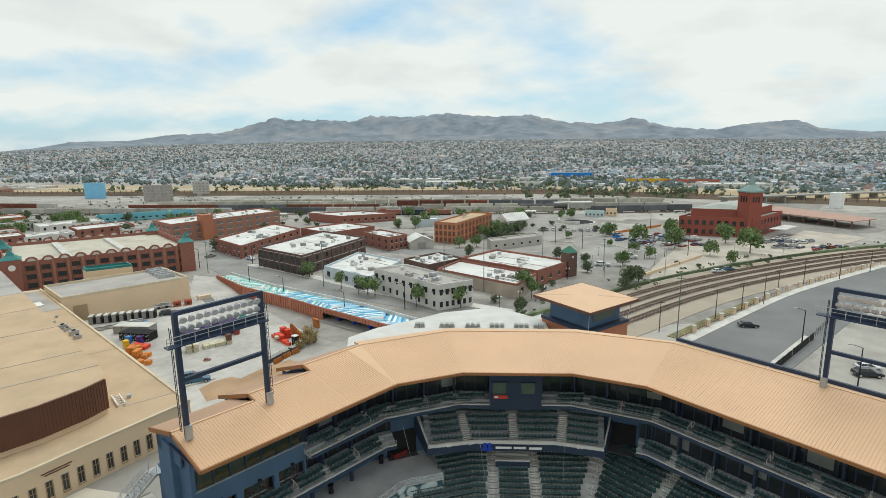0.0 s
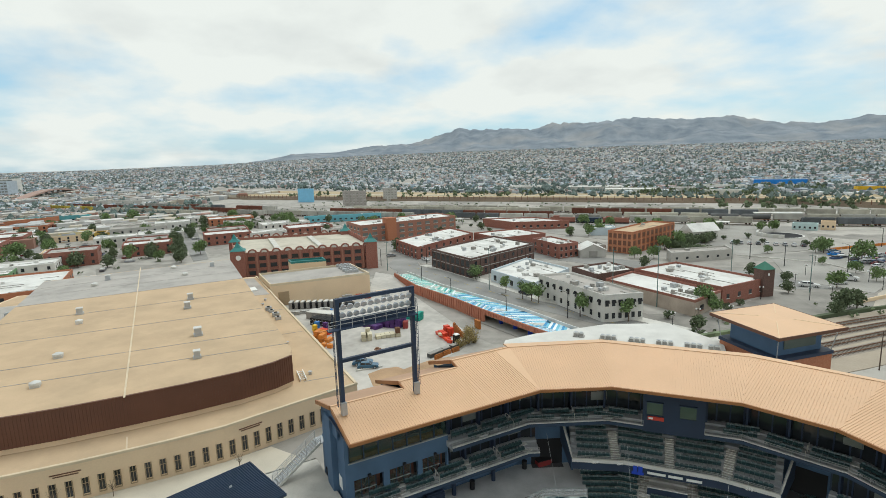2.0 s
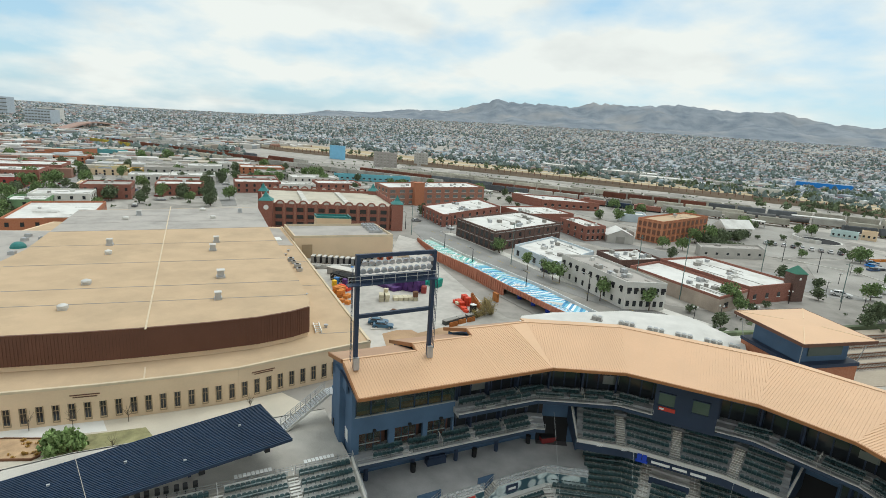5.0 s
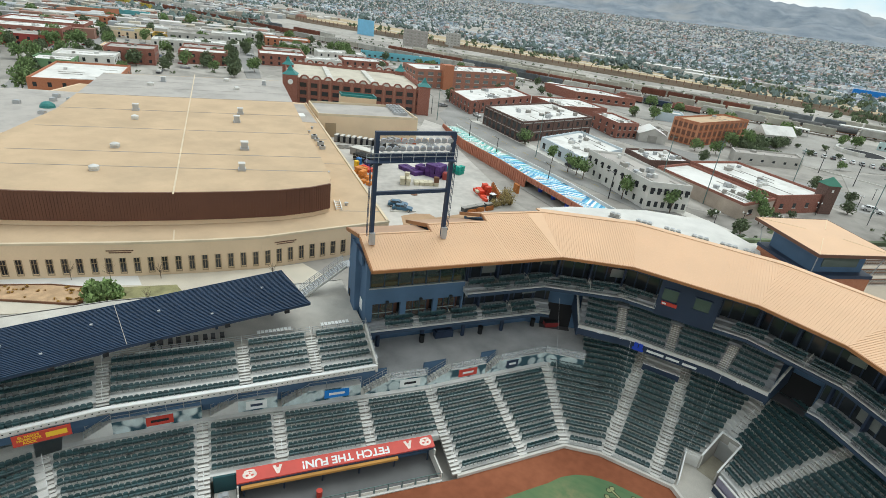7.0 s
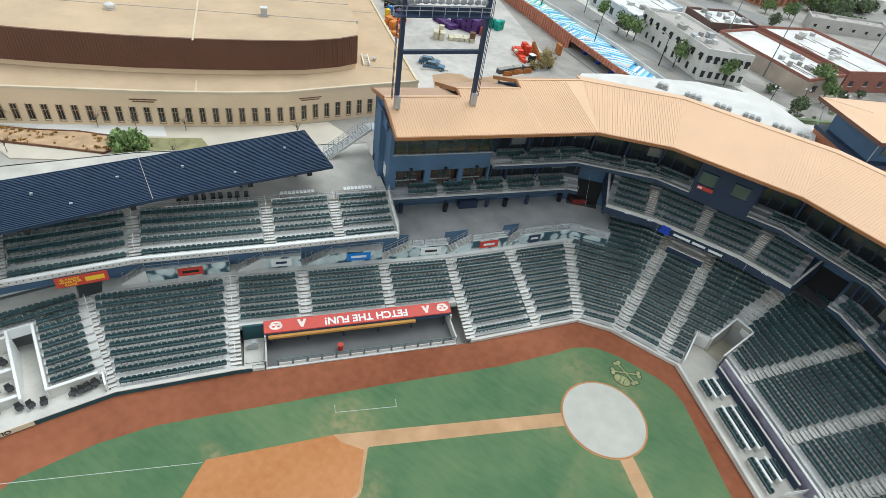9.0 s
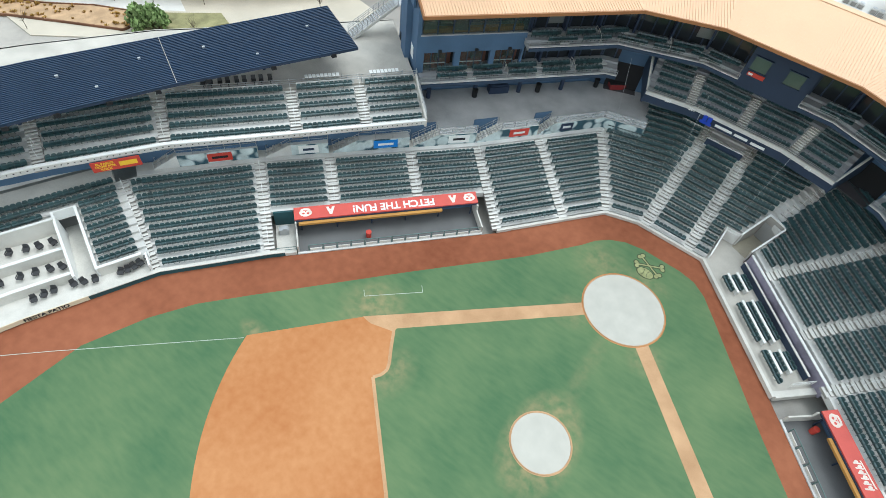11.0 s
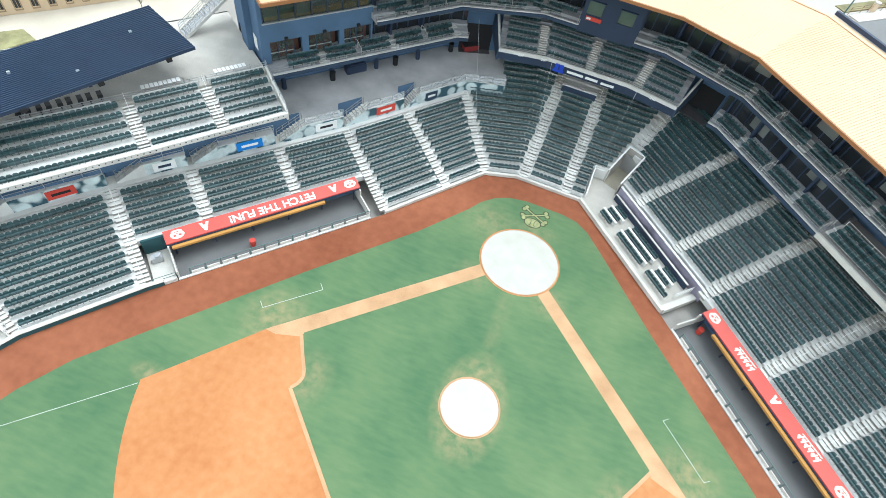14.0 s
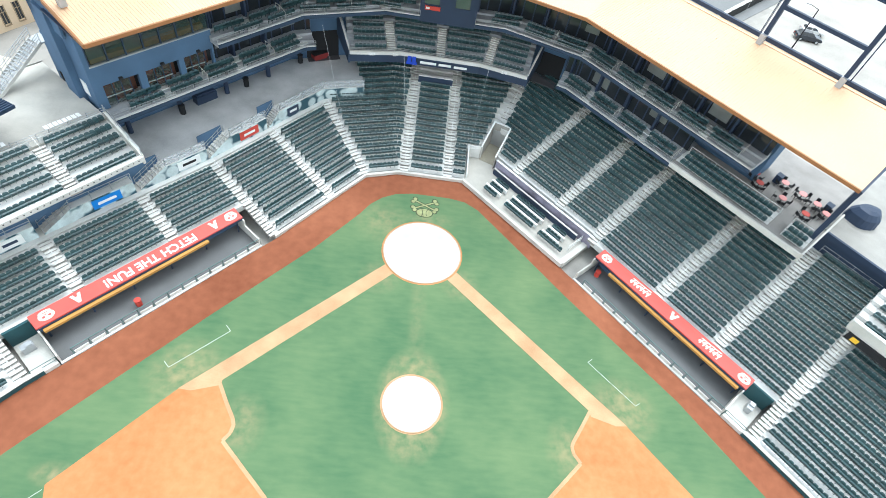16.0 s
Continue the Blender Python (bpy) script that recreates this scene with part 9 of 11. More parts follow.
for k in range(84):
    f_, g = rnd.random(), rnd.choice((0.12, 0.3, 0.78, 0.92)) if k % 3 else rnd.uniform(0.1, 0.9)
    up_, lo_ = BED[0:5], [BED[9], BED[8], BED[7], BED[6], BED[5]]
    i_ = min(3, int(f_ * 4)); h_ = f_ * 4 - i_
    p = V2(up_[i_]).lerp(V2(up_[i_ + 1]), h_).lerp(V2(lo_[i_]).lerp(V2(lo_[i_ + 1]), h_), g)
    mb = MB(); r_ = rnd.uniform(0.22, 0.36)
    for j in range(14):
        a_ = rnd.uniform(0, 6.28); q_ = rnd.uniform(0.3, 1.0) * r_
        mb.raw([(p.x - 0.05, p.y, 4.2), (p.x + 0.05, p.y, 4.2), (p.x + q_ * math.cos(a_) * 1.2, p.y + q_ * math.sin(a_) * 1.2, 4.22 + r_ * 1.3 * (1.2 - q_ / r_ * 0.6)), (p.x + q_ * math.cos(a_ + 0.7), p.y + q_ * math.sin(a_ + 0.7), 4.22 + r_ * (1.3 - q_ / r_ * 0.5))], [(0, 1, 2, 3)])
    mb.ob("grass_tuft", OCHRE, label="round tuft of dry ochre grass in gravel", category="plant", group="grass tufts")
for x, y, s in ((-69.9, -5.2, 1.5), (-68.6, -4.2, 1.3), (-70.6, -4.6, 1.2)):
    plant(4, x, y, s)
# thin bare saplings before the hall
for x, y in ((-86.5, -11.2), (-82.5, -6.8), (-78.2, -4.2), (-74.4, -0.8), (-69.5, 3.8), (-57.5, 14.5), (-79.5, -15.5), (-64.5, -1.8)):
    rnd_ = random.Random(int(x * 7))
    t = empty("bare_sapling", "thin leafless young tree before the hall", "tree", "bare saplings")
    mb = MB(); mb.tube((x, y, 4.0), (x, y, 5.6), 0.05, 6, 0.03); part("trunk", mb, BARK, t)
    mb = MB()
    for k in range(16):
        a_, z_ = rnd_.uniform(0, 6.28), rnd_.uniform(5.0, 5.9)
        tip = (x + rnd_.uniform(0.4, 1.0) * math.cos(a_), y + rnd_.uniform(0.4, 1.0) * math.sin(a_), z_ + rnd_.uniform(0.5, 1.3))
        mb.tube((x, y, min(z_, 5.6)), tip, 0.022, 4, 0.008)
    part("branchwork", mb, BARK, t, "bare grey twigs")
for x, y, s in [(1, 108, 1.0), (16, 119, 0.9), (20, 126, 0.8), (70, 156, 0.7), (76, 152, 0.7), (24, 112, 0.9), (28, 118, 0.8)]:
    plant(3, x, y, s)
for x, y, s in [(10 + 1.1 * k, 203 + 1.3 * (k % 3), 1.8) for k in range(9)]:
    plant(3, x, y, s)


# ---- cars ----
def car_kind(col, label):
    t = empty("car", label, "car", "parked cars")
    paint_ = mat("car_paint", col, 0.3, 0.2, var=0.03, coat=0.5)
    side = [(-2.22, 0.34), (-2.28, 0.62), (-2.18, 0.92), (-1.75, 0.98), (0.95, 0.96), (1.75, 0.86), (2.18, 0.74), (2.26, 0.52), (2.2, 0.34)]
    mb = MB()
    inner = [(x * 0.985, z if z < 0.6 else z + 0.03) for x, z in side]
    n = len(side)
    rings = [[(x, -0.86, z) for x, z in side], [(x, -0.70, z) for x, z in inner], [(x, 0.70, z) for x, z in inner], [(x, 0.86, z) for x, z in side]]
    mb.raw(sum(rings, []), [tuple(range(n))[::-1], tuple(range(3 * n, 4 * n))] + [(r * n + i, r * n + (i + 1) % n, (r + 1) * n + (i + 1) % n, (r + 1) * n + i) for r in range(3) for i in range(n)])
    mb.hexa([(-1.42, -0.60, 1.42), (0.28, -0.60, 1.42), (0.28, 0.60, 1.42), (-1.42, 0.60, 1.42)], [(-1.2, -0.5, 1.48), (0.12, -0.5, 1.48), (0.12, 0.5, 1.48), (-1.2, 0.5, 1.48)])
    for x0, x1 in ((-1.72, -1.36), (-0.5, -0.42), (0.34, 0.98)):
        for s in (-1, 1):
            mb.hexa([(x0 - (0.12 if x0 < -1 else 0), s * 0.79, 0.96), (x0 - (0.12 if x0 < -1 else 0) + 0.09, s * 0.79, 0.96), (x0 + 0.09, s * 0.75, 0.96), (x0, s * 0.75, 0.96)] if x0 < 0.3 else [(x1 - 0.09, s * 0.79, 0.96), (x1, s * 0.79, 0.96), (x1, s * 0.75, 0.96), (x1 - 0.09, s * 0.75, 0.96)],
                    [(max(x0, -1.44), s * 0.63, 1.43), (max(x0, -1.44) + 0.09, s * 0.63, 1.43), (max(x0, -1.44) + 0.09, s * 0.59, 1.43), (max(x0, -1.44), s * 0.59, 1.43)] if x0 < 0.3 else [(0.22, s * 0.63, 1.43), (0.31, s * 0.63, 1.43), (0.31, s * 0.59, 1.43), (0.22, s * 0.59, 1.43)])
    part("body", mb, paint_, t)
    mb = MB(); mb.hexa([(-1.82, -0.76, 0.95), (0.98, -0.76, 0.95), (0.98, 0.76, 0.95), (-1.82, 0.76, 0.95)], [(-1.4, -0.6, 1.42), (0.27, -0.6, 1.42), (0.27, 0.6, 1.42), (-1.4, 0.6, 1.42)])
    part("cabin", mb, GLASS, t, "dark glass cabin")
    for x in (-1.4, 1.4):
        for y in (-0.8, 0.8):
            mb = MB(); mb.tube((x, y - 0.1, 0.33), (x, y + 0.1, 0.33), 0.33, 12)
            w_ = part("wheel", mb, RUBBER, t)
            mb = MB(); mb.tube((x, y + (0.09 if y > 0 else -0.09), 0.33), (x, y + (0.12 if y > 0 else -0.12), 0.33), 0.2, 10)
            part("rim", mb, STEEL, w_)
    for y in (-0.6, 0.6):
        mb = MB(); mb.box(2.16, y, 0.58, 0.08, 0.4, 0.14); part("headlight", mb, WHITE, t)
        mb = MB(); mb.box(-2.2, y, 0.6, 0.08, 0.35, 0.14); part("tail_light", mb, RED, t)
    return t


CK = [car_kind((0.03, 0.035, 0.045), "dark grey parked car on a paved lot"), car_kind((0.62, 0.62, 0.62), "white parked car on a paved lot"), car_kind((0.04, 0.12, 0.20), "dark blue parked car on a paved lot"), car_kind((0.30, 0.03, 0.025), "dark red parked car on a paved lot"), car_kind((0.30, 0.31, 0.32), "silver parked car on a paved lot"), car_kind((0.03, 0.24, 0.70), "bright blue parked car on a paved lot")]
cused = set()


def park(k, x, y, a, z=4.06, s=1.0):
    m_ = Matrix.Translation((x, y, z)) @ Matrix.Rotation(a, 4, "Z")
    if k not in cused:
        cused.add(k); CK[k].matrix_basis = m_; o = CK[k]
    else:
        o = copy_thing(CK[k], m_)
    return o


park(0, 61.6, 87.4, -0.1); park(0, 70.0, 59.4, -0.15).scale = (1.1, 1.1, 1.15); park(1, 72.2, 62.4, -0.15)
for i, (x, y) in enumerate([(77.8, 208.1), (84, 219.3), (70.3, 197.9), (71.2, 191.4), (83.4, 211.6), (81, 206), (74.5, 203), (87, 216), (78.5, 213.5), (66, 196), (68, 203)]):
    park((0, 3, 4, 1, 2)[i % 5], x, y, 0.65)
for i, (x, y) in enumerate([(132.9, 193.4), (138.7, 196.5), (143, 199.7), (126.1, 190.4), (133.3, 206.8), (123.9, 198.1), (135.2, 181.3), (129, 202), (138, 209)]):
    park((1, 1, 4, 0, 1, 4, 3)[i % 7], x, y, 0.5)
park(1, 79.2, 143.5, 0.15); park(2, 83.7, 146.3, 0.3); park(2, -60.7, 55.4, 0.5); park(0, -88.1, 95.4, 0.5); park(2, -58.6, 54.0, 0.45)
park(4, -113, 171, 1.0); park(1, -94, 166, -0.6); park(0, -106, 178, 1.0); park(0, -40.5, 122, -0.6); park(4, 62, 222, 0.4); park(2, 65.2, 219.8, 0.3); park(1, 52, 160, 0.4)
park(5, 63.3, 212.4, 0.1); park(1, 56.1, 166.4, -0.3).scale = (1.2, 1.15, 1.6); park(1, 42.4, 153.9, -0.1).scale = (1.3, 1.1, 1.2)
for k in range(9):
    park((1, 4, 1, 0, 1)[k % 5], 30 + k * 3.4, 236 - k * 0.4, 1.5)


# ---- poles and lamps ----
def pole(x, y, h, material, label, arm=0.0, z=ZG, r=0.14):
    t = empty("lamp_post" if arm else "utility_pole", label, "lamp post" if arm else "utility pole", "poles")
    mb = MB(); mb.tube((x, y, z - 0.2), (x, y, z + h), r, 8, r * 0.6); part("shaft", mb, material, t)
    if arm:
        mb = MB(); mb.tube((x, y, z + h - 0.05), (x - arm, y + arm * 0.3, z + h + 0.45), 0.05, 6); part("arm", mb, material, t)
        mb = MB(); mb.box(x - arm - 0.25, y + arm * 0.3, z + h + 0.38, 0.75, 0.28, 0.14, -0.3); part("lamp_head", mb, STEEL, t)
    else:
        mb = MB(); mb.bar((x - 0.9, y, z + h - 0.7), (x + 0.9, y, z + h - 0.7), 0.1, 0.12); part("cross_arm", mb, material, t)
    return t


pole(40.9, 77.4, 15.5, GREEN_POLE, "tall green-grey steel pole beside the railway")
for x, y in [(56.3, 93.2), (66.7, 101.3), (84.1, 116.1), (98.9, 128.7), (113.2, 134), (129.2, 143.3), (75.1, 106.4), (39.1, 83.7)]:
    pole(x, y, 8.0, WOOD_POLE, "dark timber pole beside the railway", r=0.13)
for x, y, h in [(-53.2, 124.9, 14), (-13.7, 116.2, 17), (20, 149.7, 15), (41, 146.6, 12), (-100.6, 143.6, 12), (-1.8, 118.6, 18)]:
    pole(x, y, h, GREEN_POLE, "tall grey-green utility pole beside a street")
for x, y, h in [(67.3, 75.6, 8.0), (63.4, 52.5, 8.5), (-61.4, 111, 6.5), (-39.4, 95.1, 6.5), (-78, 126, 6.5), (-24, 101, 7), (60, 140, 9), (92, 160, 9), (120, 178, 9), (-108, 152, 7), (-90, 158, 7), (80, 172, 8), (62, 190, 8)]:
    pole(x, y, h, DARK if h < 8.6 else STEEL, "curved-arm street lamp post", arm=1.6)
for x, y in [(-12, 107.5), (2, 101), (8, 106), (16, 111), (26.3, 134.4), (38.9, 136.9), (44.7, 139.1), (38.9, 155.4), (45.0, 171.2), (51.8, 189.4), (59.3, 180.0), (60.9, 164.9), (61.7, 155.5), (70.0, 169.3)]:
    t = empty("globe_lamp", "dark post lamp with two white globes", "lamp post", "globe lamps")
    mb = MB(); mb.tube((x, y, 4), (x, y, 7.6), 0.09, 8, 0.06); mb.bar((x - 0.45, y, 7.5), (x + 0.45, y, 7.5), 0.06, 0.06); part("post", mb, DARK, t)
    for s in (-0.45, 0.45):
        mb = MB(); mb.tube((x + s, y, 7.5), (x + s, y, 7.72), 0.12, 8, 0.22); mb.tube((x + s, y, 7.72), (x + s, y, 7.95), 0.22, 8, 0.08); part("globe", mb, WHITE, t)

# ---- station, garage, booth tower, white hall ----
dp = building("station", (94.5, 221.5), (124.0, 210.5), (151, 236.5), 13.2, BRICK_DEPOT, mat("grey_green_roof", (0.26, 0.30, 0.27), 0.7), "red brick railway station with clock tower and arched windows", (2, 10, 1.6, 2.2), (2, 9, 1.6, 2.2), seed=30, arch=True, trim=BRICK_DEPOT)
mb = MB()
a, b, c, d = Vector((101, 224)), Vector((124, 216)), Vector((146, 237)), Vector((121, 246))
mb.prism([a, b, c, d], 12.6, 16.5); part("upper_hall", mb, BRICK_DEPOT, dp)
mb = MB(); m1, m2 = (a + b) / 2, (c + d) / 2
mb.hexa([(*a, 16.5), (*b, 16.5), (*c, 16.5), (*d, 16.5)], [(*(a.lerp(d, 0.12) + (b - a) * 0.42), 18.6), (*(a.lerp(d, 0.12) + (b - a) * 0.58), 18.6), (*(b.lerp(c, 0.88) - (b - a) * 0.42), 18.6), (*(b.lerp(c, 0.88) - (b - a) * 0.58), 18.6)])
part("hip_roof", mb, mat("pale_grey_roof_tiles", (0.40, 0.42, 0.38), 0.8), dp)
tw = Vector((123.5, 214.5))
mb = MB(); mb.box(tw.x, tw.y, 3.5, 7.0, 7.0, 21.5, 0.3); part("tower", mb, BRICK_DEPOT, dp)
for ax in range(4):
    ang = 0.3 + ax * math.pi / 2
    for o in (-1.5, 0, 1.5):
        c = tw + Vector((math.cos(ang), math.sin(ang))) * 3.5 + Vector((-math.sin(ang), math.cos(ang))) * o
        mb = MB(); mb.box(c.x, c.y, 20.5, 0.2, 0.8, 2.6, ang); part("tower_window", mb, GLASS, dp)
mb = MB(); mb.box(tw.x, tw.y, 25.0, 8.0, 8.0, 0.6, 0.3); part("tower_cornice", mb, mat("copper_green", (0.20, 0.30, 0.27), 0.7), dp)
mb = MB(); r_ = 5.4
base_ = [(tw.x + r_ * math.cos(0.3 + math.pi / 4 + k * math.pi / 2), tw.y + r_ * math.sin(0.3 + math.pi / 4 + k * math.pi / 2), 25.6) for k in range(4)]
mid_ = [(tw.x + 1.6 * math.cos(0.3 + math.pi / 4 + k * math.pi / 2), tw.y + 1.6 * math.sin(0.3 + math.pi / 4 + k * math.pi / 2), 28.4) for k in range(4)]
tip_ = [(tw.x + 0.1 * math.cos(k * math.pi / 2), tw.y + 0.1 * math.sin(k * math.pi / 2), 34.0) for k in range(4)]
mb.hexa(base_, mid_); mb.hexa(mid_, tip_); part("spire", mb, mat("weathered_copper", (0.24, 0.33, 0.31), 0.7), dp)
mb = MB(); mb.prism([(133, 214), (146, 225), (150, 221), (138, 210)], 7.6, 8.0); part("porch_roof", mb, WHITE_ROOF, dp)
pc_ = empty("platform_canopy", "long salmon-red platform canopy beside the station", "canopy")
mb = MB(); mb.prism([(160, 281), (184, 299), (202, 243), (184, 233)], 7.8, 8.2); part("roof", mb, mat("salmon_roof_sheet", (0.42, 0.27, 0.215), 0.8), pc_)
for k in range(7):
    p = V2((163, 278)).lerp(V2((185, 236)), k / 6)
    mb = MB(); mb.box(p.x, p.y, 4, 0.4, 0.4, 3.8); part("post", mb, BRICK_R, pc_)
    p = V2((183, 296)).lerp(V2((200, 245)), k / 6)
    mb = MB(); mb.box(p.x, p.y, 4, 0.4, 0.4, 3.8); part("post", mb, BRICK_R, pc_)
for x, y in ((232, 322), (236, 325)):
    mb = MB(); mb.prism(arc(x, y, 3.2, 0, 360, 16)[:-1], 4, 14)
    mb.ob("storage_silo", WHITE, label="white cylindrical storage silo", category="silo", group="silos")
mb = MB(); mb.bar((170, 345, 9.3), (340, 385, 9.3), 9, 0.8); vi = mb.ob("viaduct", CONC_D, label="concrete road viaduct on piers", category="bridge")
for k in range(12):
    p = V2((172, 345.5)).lerp(V2((338, 384.5)), k / 11)
    mb = MB(); mb.box(p.x, p.y, 3.5, 1.2, 6, 5.6, 0.23); part("pier", mb, CONC_D, vi)

gr = building("parking_garage", (-152.5, 117.5), (-109.4, 148.3), (-140.5, 180.0), 13.6, BRICK_R, CREAM_ROOF, "red brick parking garage with arched openings and teal tower roofs", (3, 13, 2.45, 1.6), (3, 10, 2.2, 1.5), seed=31, win_mat=GLASS, trim=BRICK_R, par=1.1)
for (p, q_) in (((-152.5, 117.5), (-109.4, 148.3)), ((-109.4, 148.3), (-140.5, 180.0)), ((-183.6, 149.2), (-140.5, 180.0))):
    a, b = V2(p), V2(q_)
    d = (b - a).normalized(); n = Vector((d.y, -d.x)); L = (b - a).length
    N = int(L / 4.1)
    for k in range(N):
        c = a + d * ((k + 0.5) * L / N)
        mb = MB()
        pr = [(math.cos(radians(t)) * 1.75, math.sin(radians(t)) * 1.5) for t in range(0, 181, 20)]
        lo = [(*(c + d * u + n * 0.05), 13.3 + v) for u, v in pr]; hi = [(*(c + d * u - n * 0.45), 13.3 + v) for u, v in pr]
        mb.hexa(lo, hi)
        ar_ = part("arch_crest", mb, BRICK_R, gr)
        mb = MB(); pr2 = [(u * 0.62, v * 0.62) for u, v in pr]
        mb.hexa([(*(c + d * u + n * 0.09), 13.35 + v) for u, v in pr2], [(*(c + d * u + n * 0.055), 13.35 + v) for u, v in pr2])
        part("crest_inset", mb, CONC_L, ar_)
for k in range(14):
    c = V2((-152.5, 117.5)).lerp(V2((-109.4, 148.3)), k / 13)
    mb = MB(); mb.box(c.x + 0.1, c.y - 0.14, 3.6, 0.7, 0.5, 9.9, math.atan2(30.8, 43.1)); part("pilaster", mb, BRICK_T, gr)
for f0_, f1_ in ((0.30, 0.34), (0.62, 0.66)):
    a, b = V2((-152.5, 117.5)).lerp(V2((-109.4, 148.3)), f0_), V2((-152.5, 117.5)).lerp(V2((-109.4, 148.3)), f1_)
    e_ = Vector((-29, 29.6))
    mb = MB(); mb.prism([a + e_ * 0.04, b + e_ * 0.04, b + e_ * 0.95, a + e_ * 0.95], 12.5, 13.35); part("ramp_wall", mb, CONC_L, gr, "pale ramp wall on the parking deck")
for (x, y, zt, s) in ((-151.5, 118.5, 14.6, 5.0), (-110.3, 148.3, 14.8, 4.6), (-141, 178.5, 14.2, 4.6), (-174, 141, 13.8, 4.2)):
    mb = MB(); mb.box(x, y, 3.6, s, s, zt - 3.6, 0.62); part("corner_tower", mb, BRICK_R, gr)
    mb = MB(); h_ = s * 0.78
    bb_ = [(x + h_ * math.cos(0.62 + math.pi / 4 + k * math.pi / 2), y + h_ * math.sin(0.62 + math.pi / 4 + k * math.pi / 2), zt) for k in range(4)]
    mm_ = [(x + h_ * 0.42 * math.cos(0.62 + math.pi / 4 + k * math.pi / 2), y + h_ * 0.42 * math.sin(0.62 + math.pi / 4 + k * math.pi / 2), zt + 1.3) for k in range(4)]
    tt_ = [(x + 0.12 * math.cos(k * math.pi / 2), y + 0.12 * math.sin(k * math.pi / 2), zt + 3.4) for k in range(4)]
    mb.hexa(bb_, mm_); mb.hexa(mm_, tt_); part("tower_roof", mb, TEAL, gr, "teal metal pyramid roof")
c = Vector((-149.4, 116.2))
mb = MB(); mb.tube((c.x, c.y, 12.2), (c.x + 0.1, c.y - 0.12, 12.2), 0.95, 20); part("clock_face", mb, WHITE, gr, "round white clock face")
building("entry_pavilion", (-127.5, 117.5), (-123.5, 113.8), (-113.5, 121.0), 12.4, TAN_WALL, TEAL, "tan entry pavilion with teal roof edge", None, None, seed=40, trim=TEAL)
# cooling units on the annex roof
for i in range(4):
    for j in range(5):
        p = V2((-108, 118.5)).lerp(V2((-97.5, 108.5)), (j + 0.5) / 5).lerp(V2((-104.6, 121.8)).lerp(V2((-94.2, 111.8)), (j + 0.5) / 5), (i + 0.5) / 4)
        mb = MB(); mb.box(p.x, p.y, 10.56, 1.1, 1.1, 0.9, 0.7); mb.prism(arc(p.x, p.y, 0.42, 0, 360, 10)[:-1], 11.46, 11.62)
        mb.ob("cooling_unit", STEEL, label="grey cooling unit with a fan on the annex roof", category="air conditioner", group="annex cooling units")
# booth tower with tan roof
bt = empty("booth_tower", "navy observation booth on a brick base under a flat tan roof", "booth tower")
R4 = [V2((7.5, 70.5)), V2((16.8, 57.8)), V2((28.7, 67.4)), V2((19.8, 80.6))]
cc = (R4[0] + R4[1] + R4[2] + R4[3]) / 4
sc = lambda k: [cc + (p - cc) * k for p in R4]
mb = MB(); mb.hexa([(*p, 16.5) for p in R4], [(*p, 17.0) for p in R4]); mb.hexa([(*p, 17.0) for p in R4], [(*p, 17.38) for p in sc(0.25)]); part("roof", mb, ROOF_TAN, bt, "tan metal roof with low pitch")
for p, q_ in zip(R4, sc(0.25)):
    mb = MB(); mb.bar((*p, 17.03), (*q_, 17.40), 0.12, 0.06); part("hip_cap", mb, TAN_WALL, bt)
for i in range(4):
    mb = MB(); mb.bar((*R4[i], 16.75), (*R4[(i + 1) % 4], 16.75), 0.12, 0.56); part("fascia", mb, BROWN, bt)
mb = MB(); mb.prism(sc(0.66), 12.6, 16.5); part("booth_wall", mb, NAVY, bt)
mb = MB(); mb.prism(sc(0.84), 12.0, 12.6); part("ledge", mb, NAVY_M, bt)
mb = MB(); mb.prism(sc(0.82), 3.5, 12.0); part("brick_base", mb, BRICK_O, bt)
q5 = sc(0.67)
for (p, q_) in ((q5[1], q5[2]), (q5[0], q5[1])):
    d = (q_ - p).normalized(); n = Vector((d.y, -d.x)); L = (q_ - p).length
    if (p - q5[1]).length < 0.01:
        mb = MB(); mb.prism([p + d * L * 0.15, p + d * L * 0.85, p + d * L * 0.85 + n * 0.06, p + d * L * 0.15 + n * 0.06], 13.6, 15.8); part("window", mb, GLASS_G, bt)
for p in sc(0.8):
    mb = MB(); mb.bar((*p, 12.5), (*(cc + (p - cc) * 1.1), 16.5), 0.12, 0.12); part("strut", mb, STEEL, bt)
wh = empty("white_hall", "low hall with a white membrane roof behind the grandstand", "building")
W6 = [(-29.5, 55), (-30.4, 60.4), (-25.4, 66.2), (-17.9, 71.1), (-11.9, 75.4), (0.3, 79.2), (10.2, 70.8), (10.2, 52)]
mb = MB(); mb.prism(W6, 3.5, 10.6); part("wall", mb, STUCCO, wh)
mb = MB(); mb.hexa([(x, y, 10.6) for x, y in W6], [(x * 0.995, y, 10.95 + 0.6 * smooth(25, 0, abs(x + 4))) for x, y in W6]); part("roof", mb, mat("chalky_white_membrane", (0.60, 0.585, 0.55), 0.8, var=0.10, scale=0.8), wh, "white roof membrane")
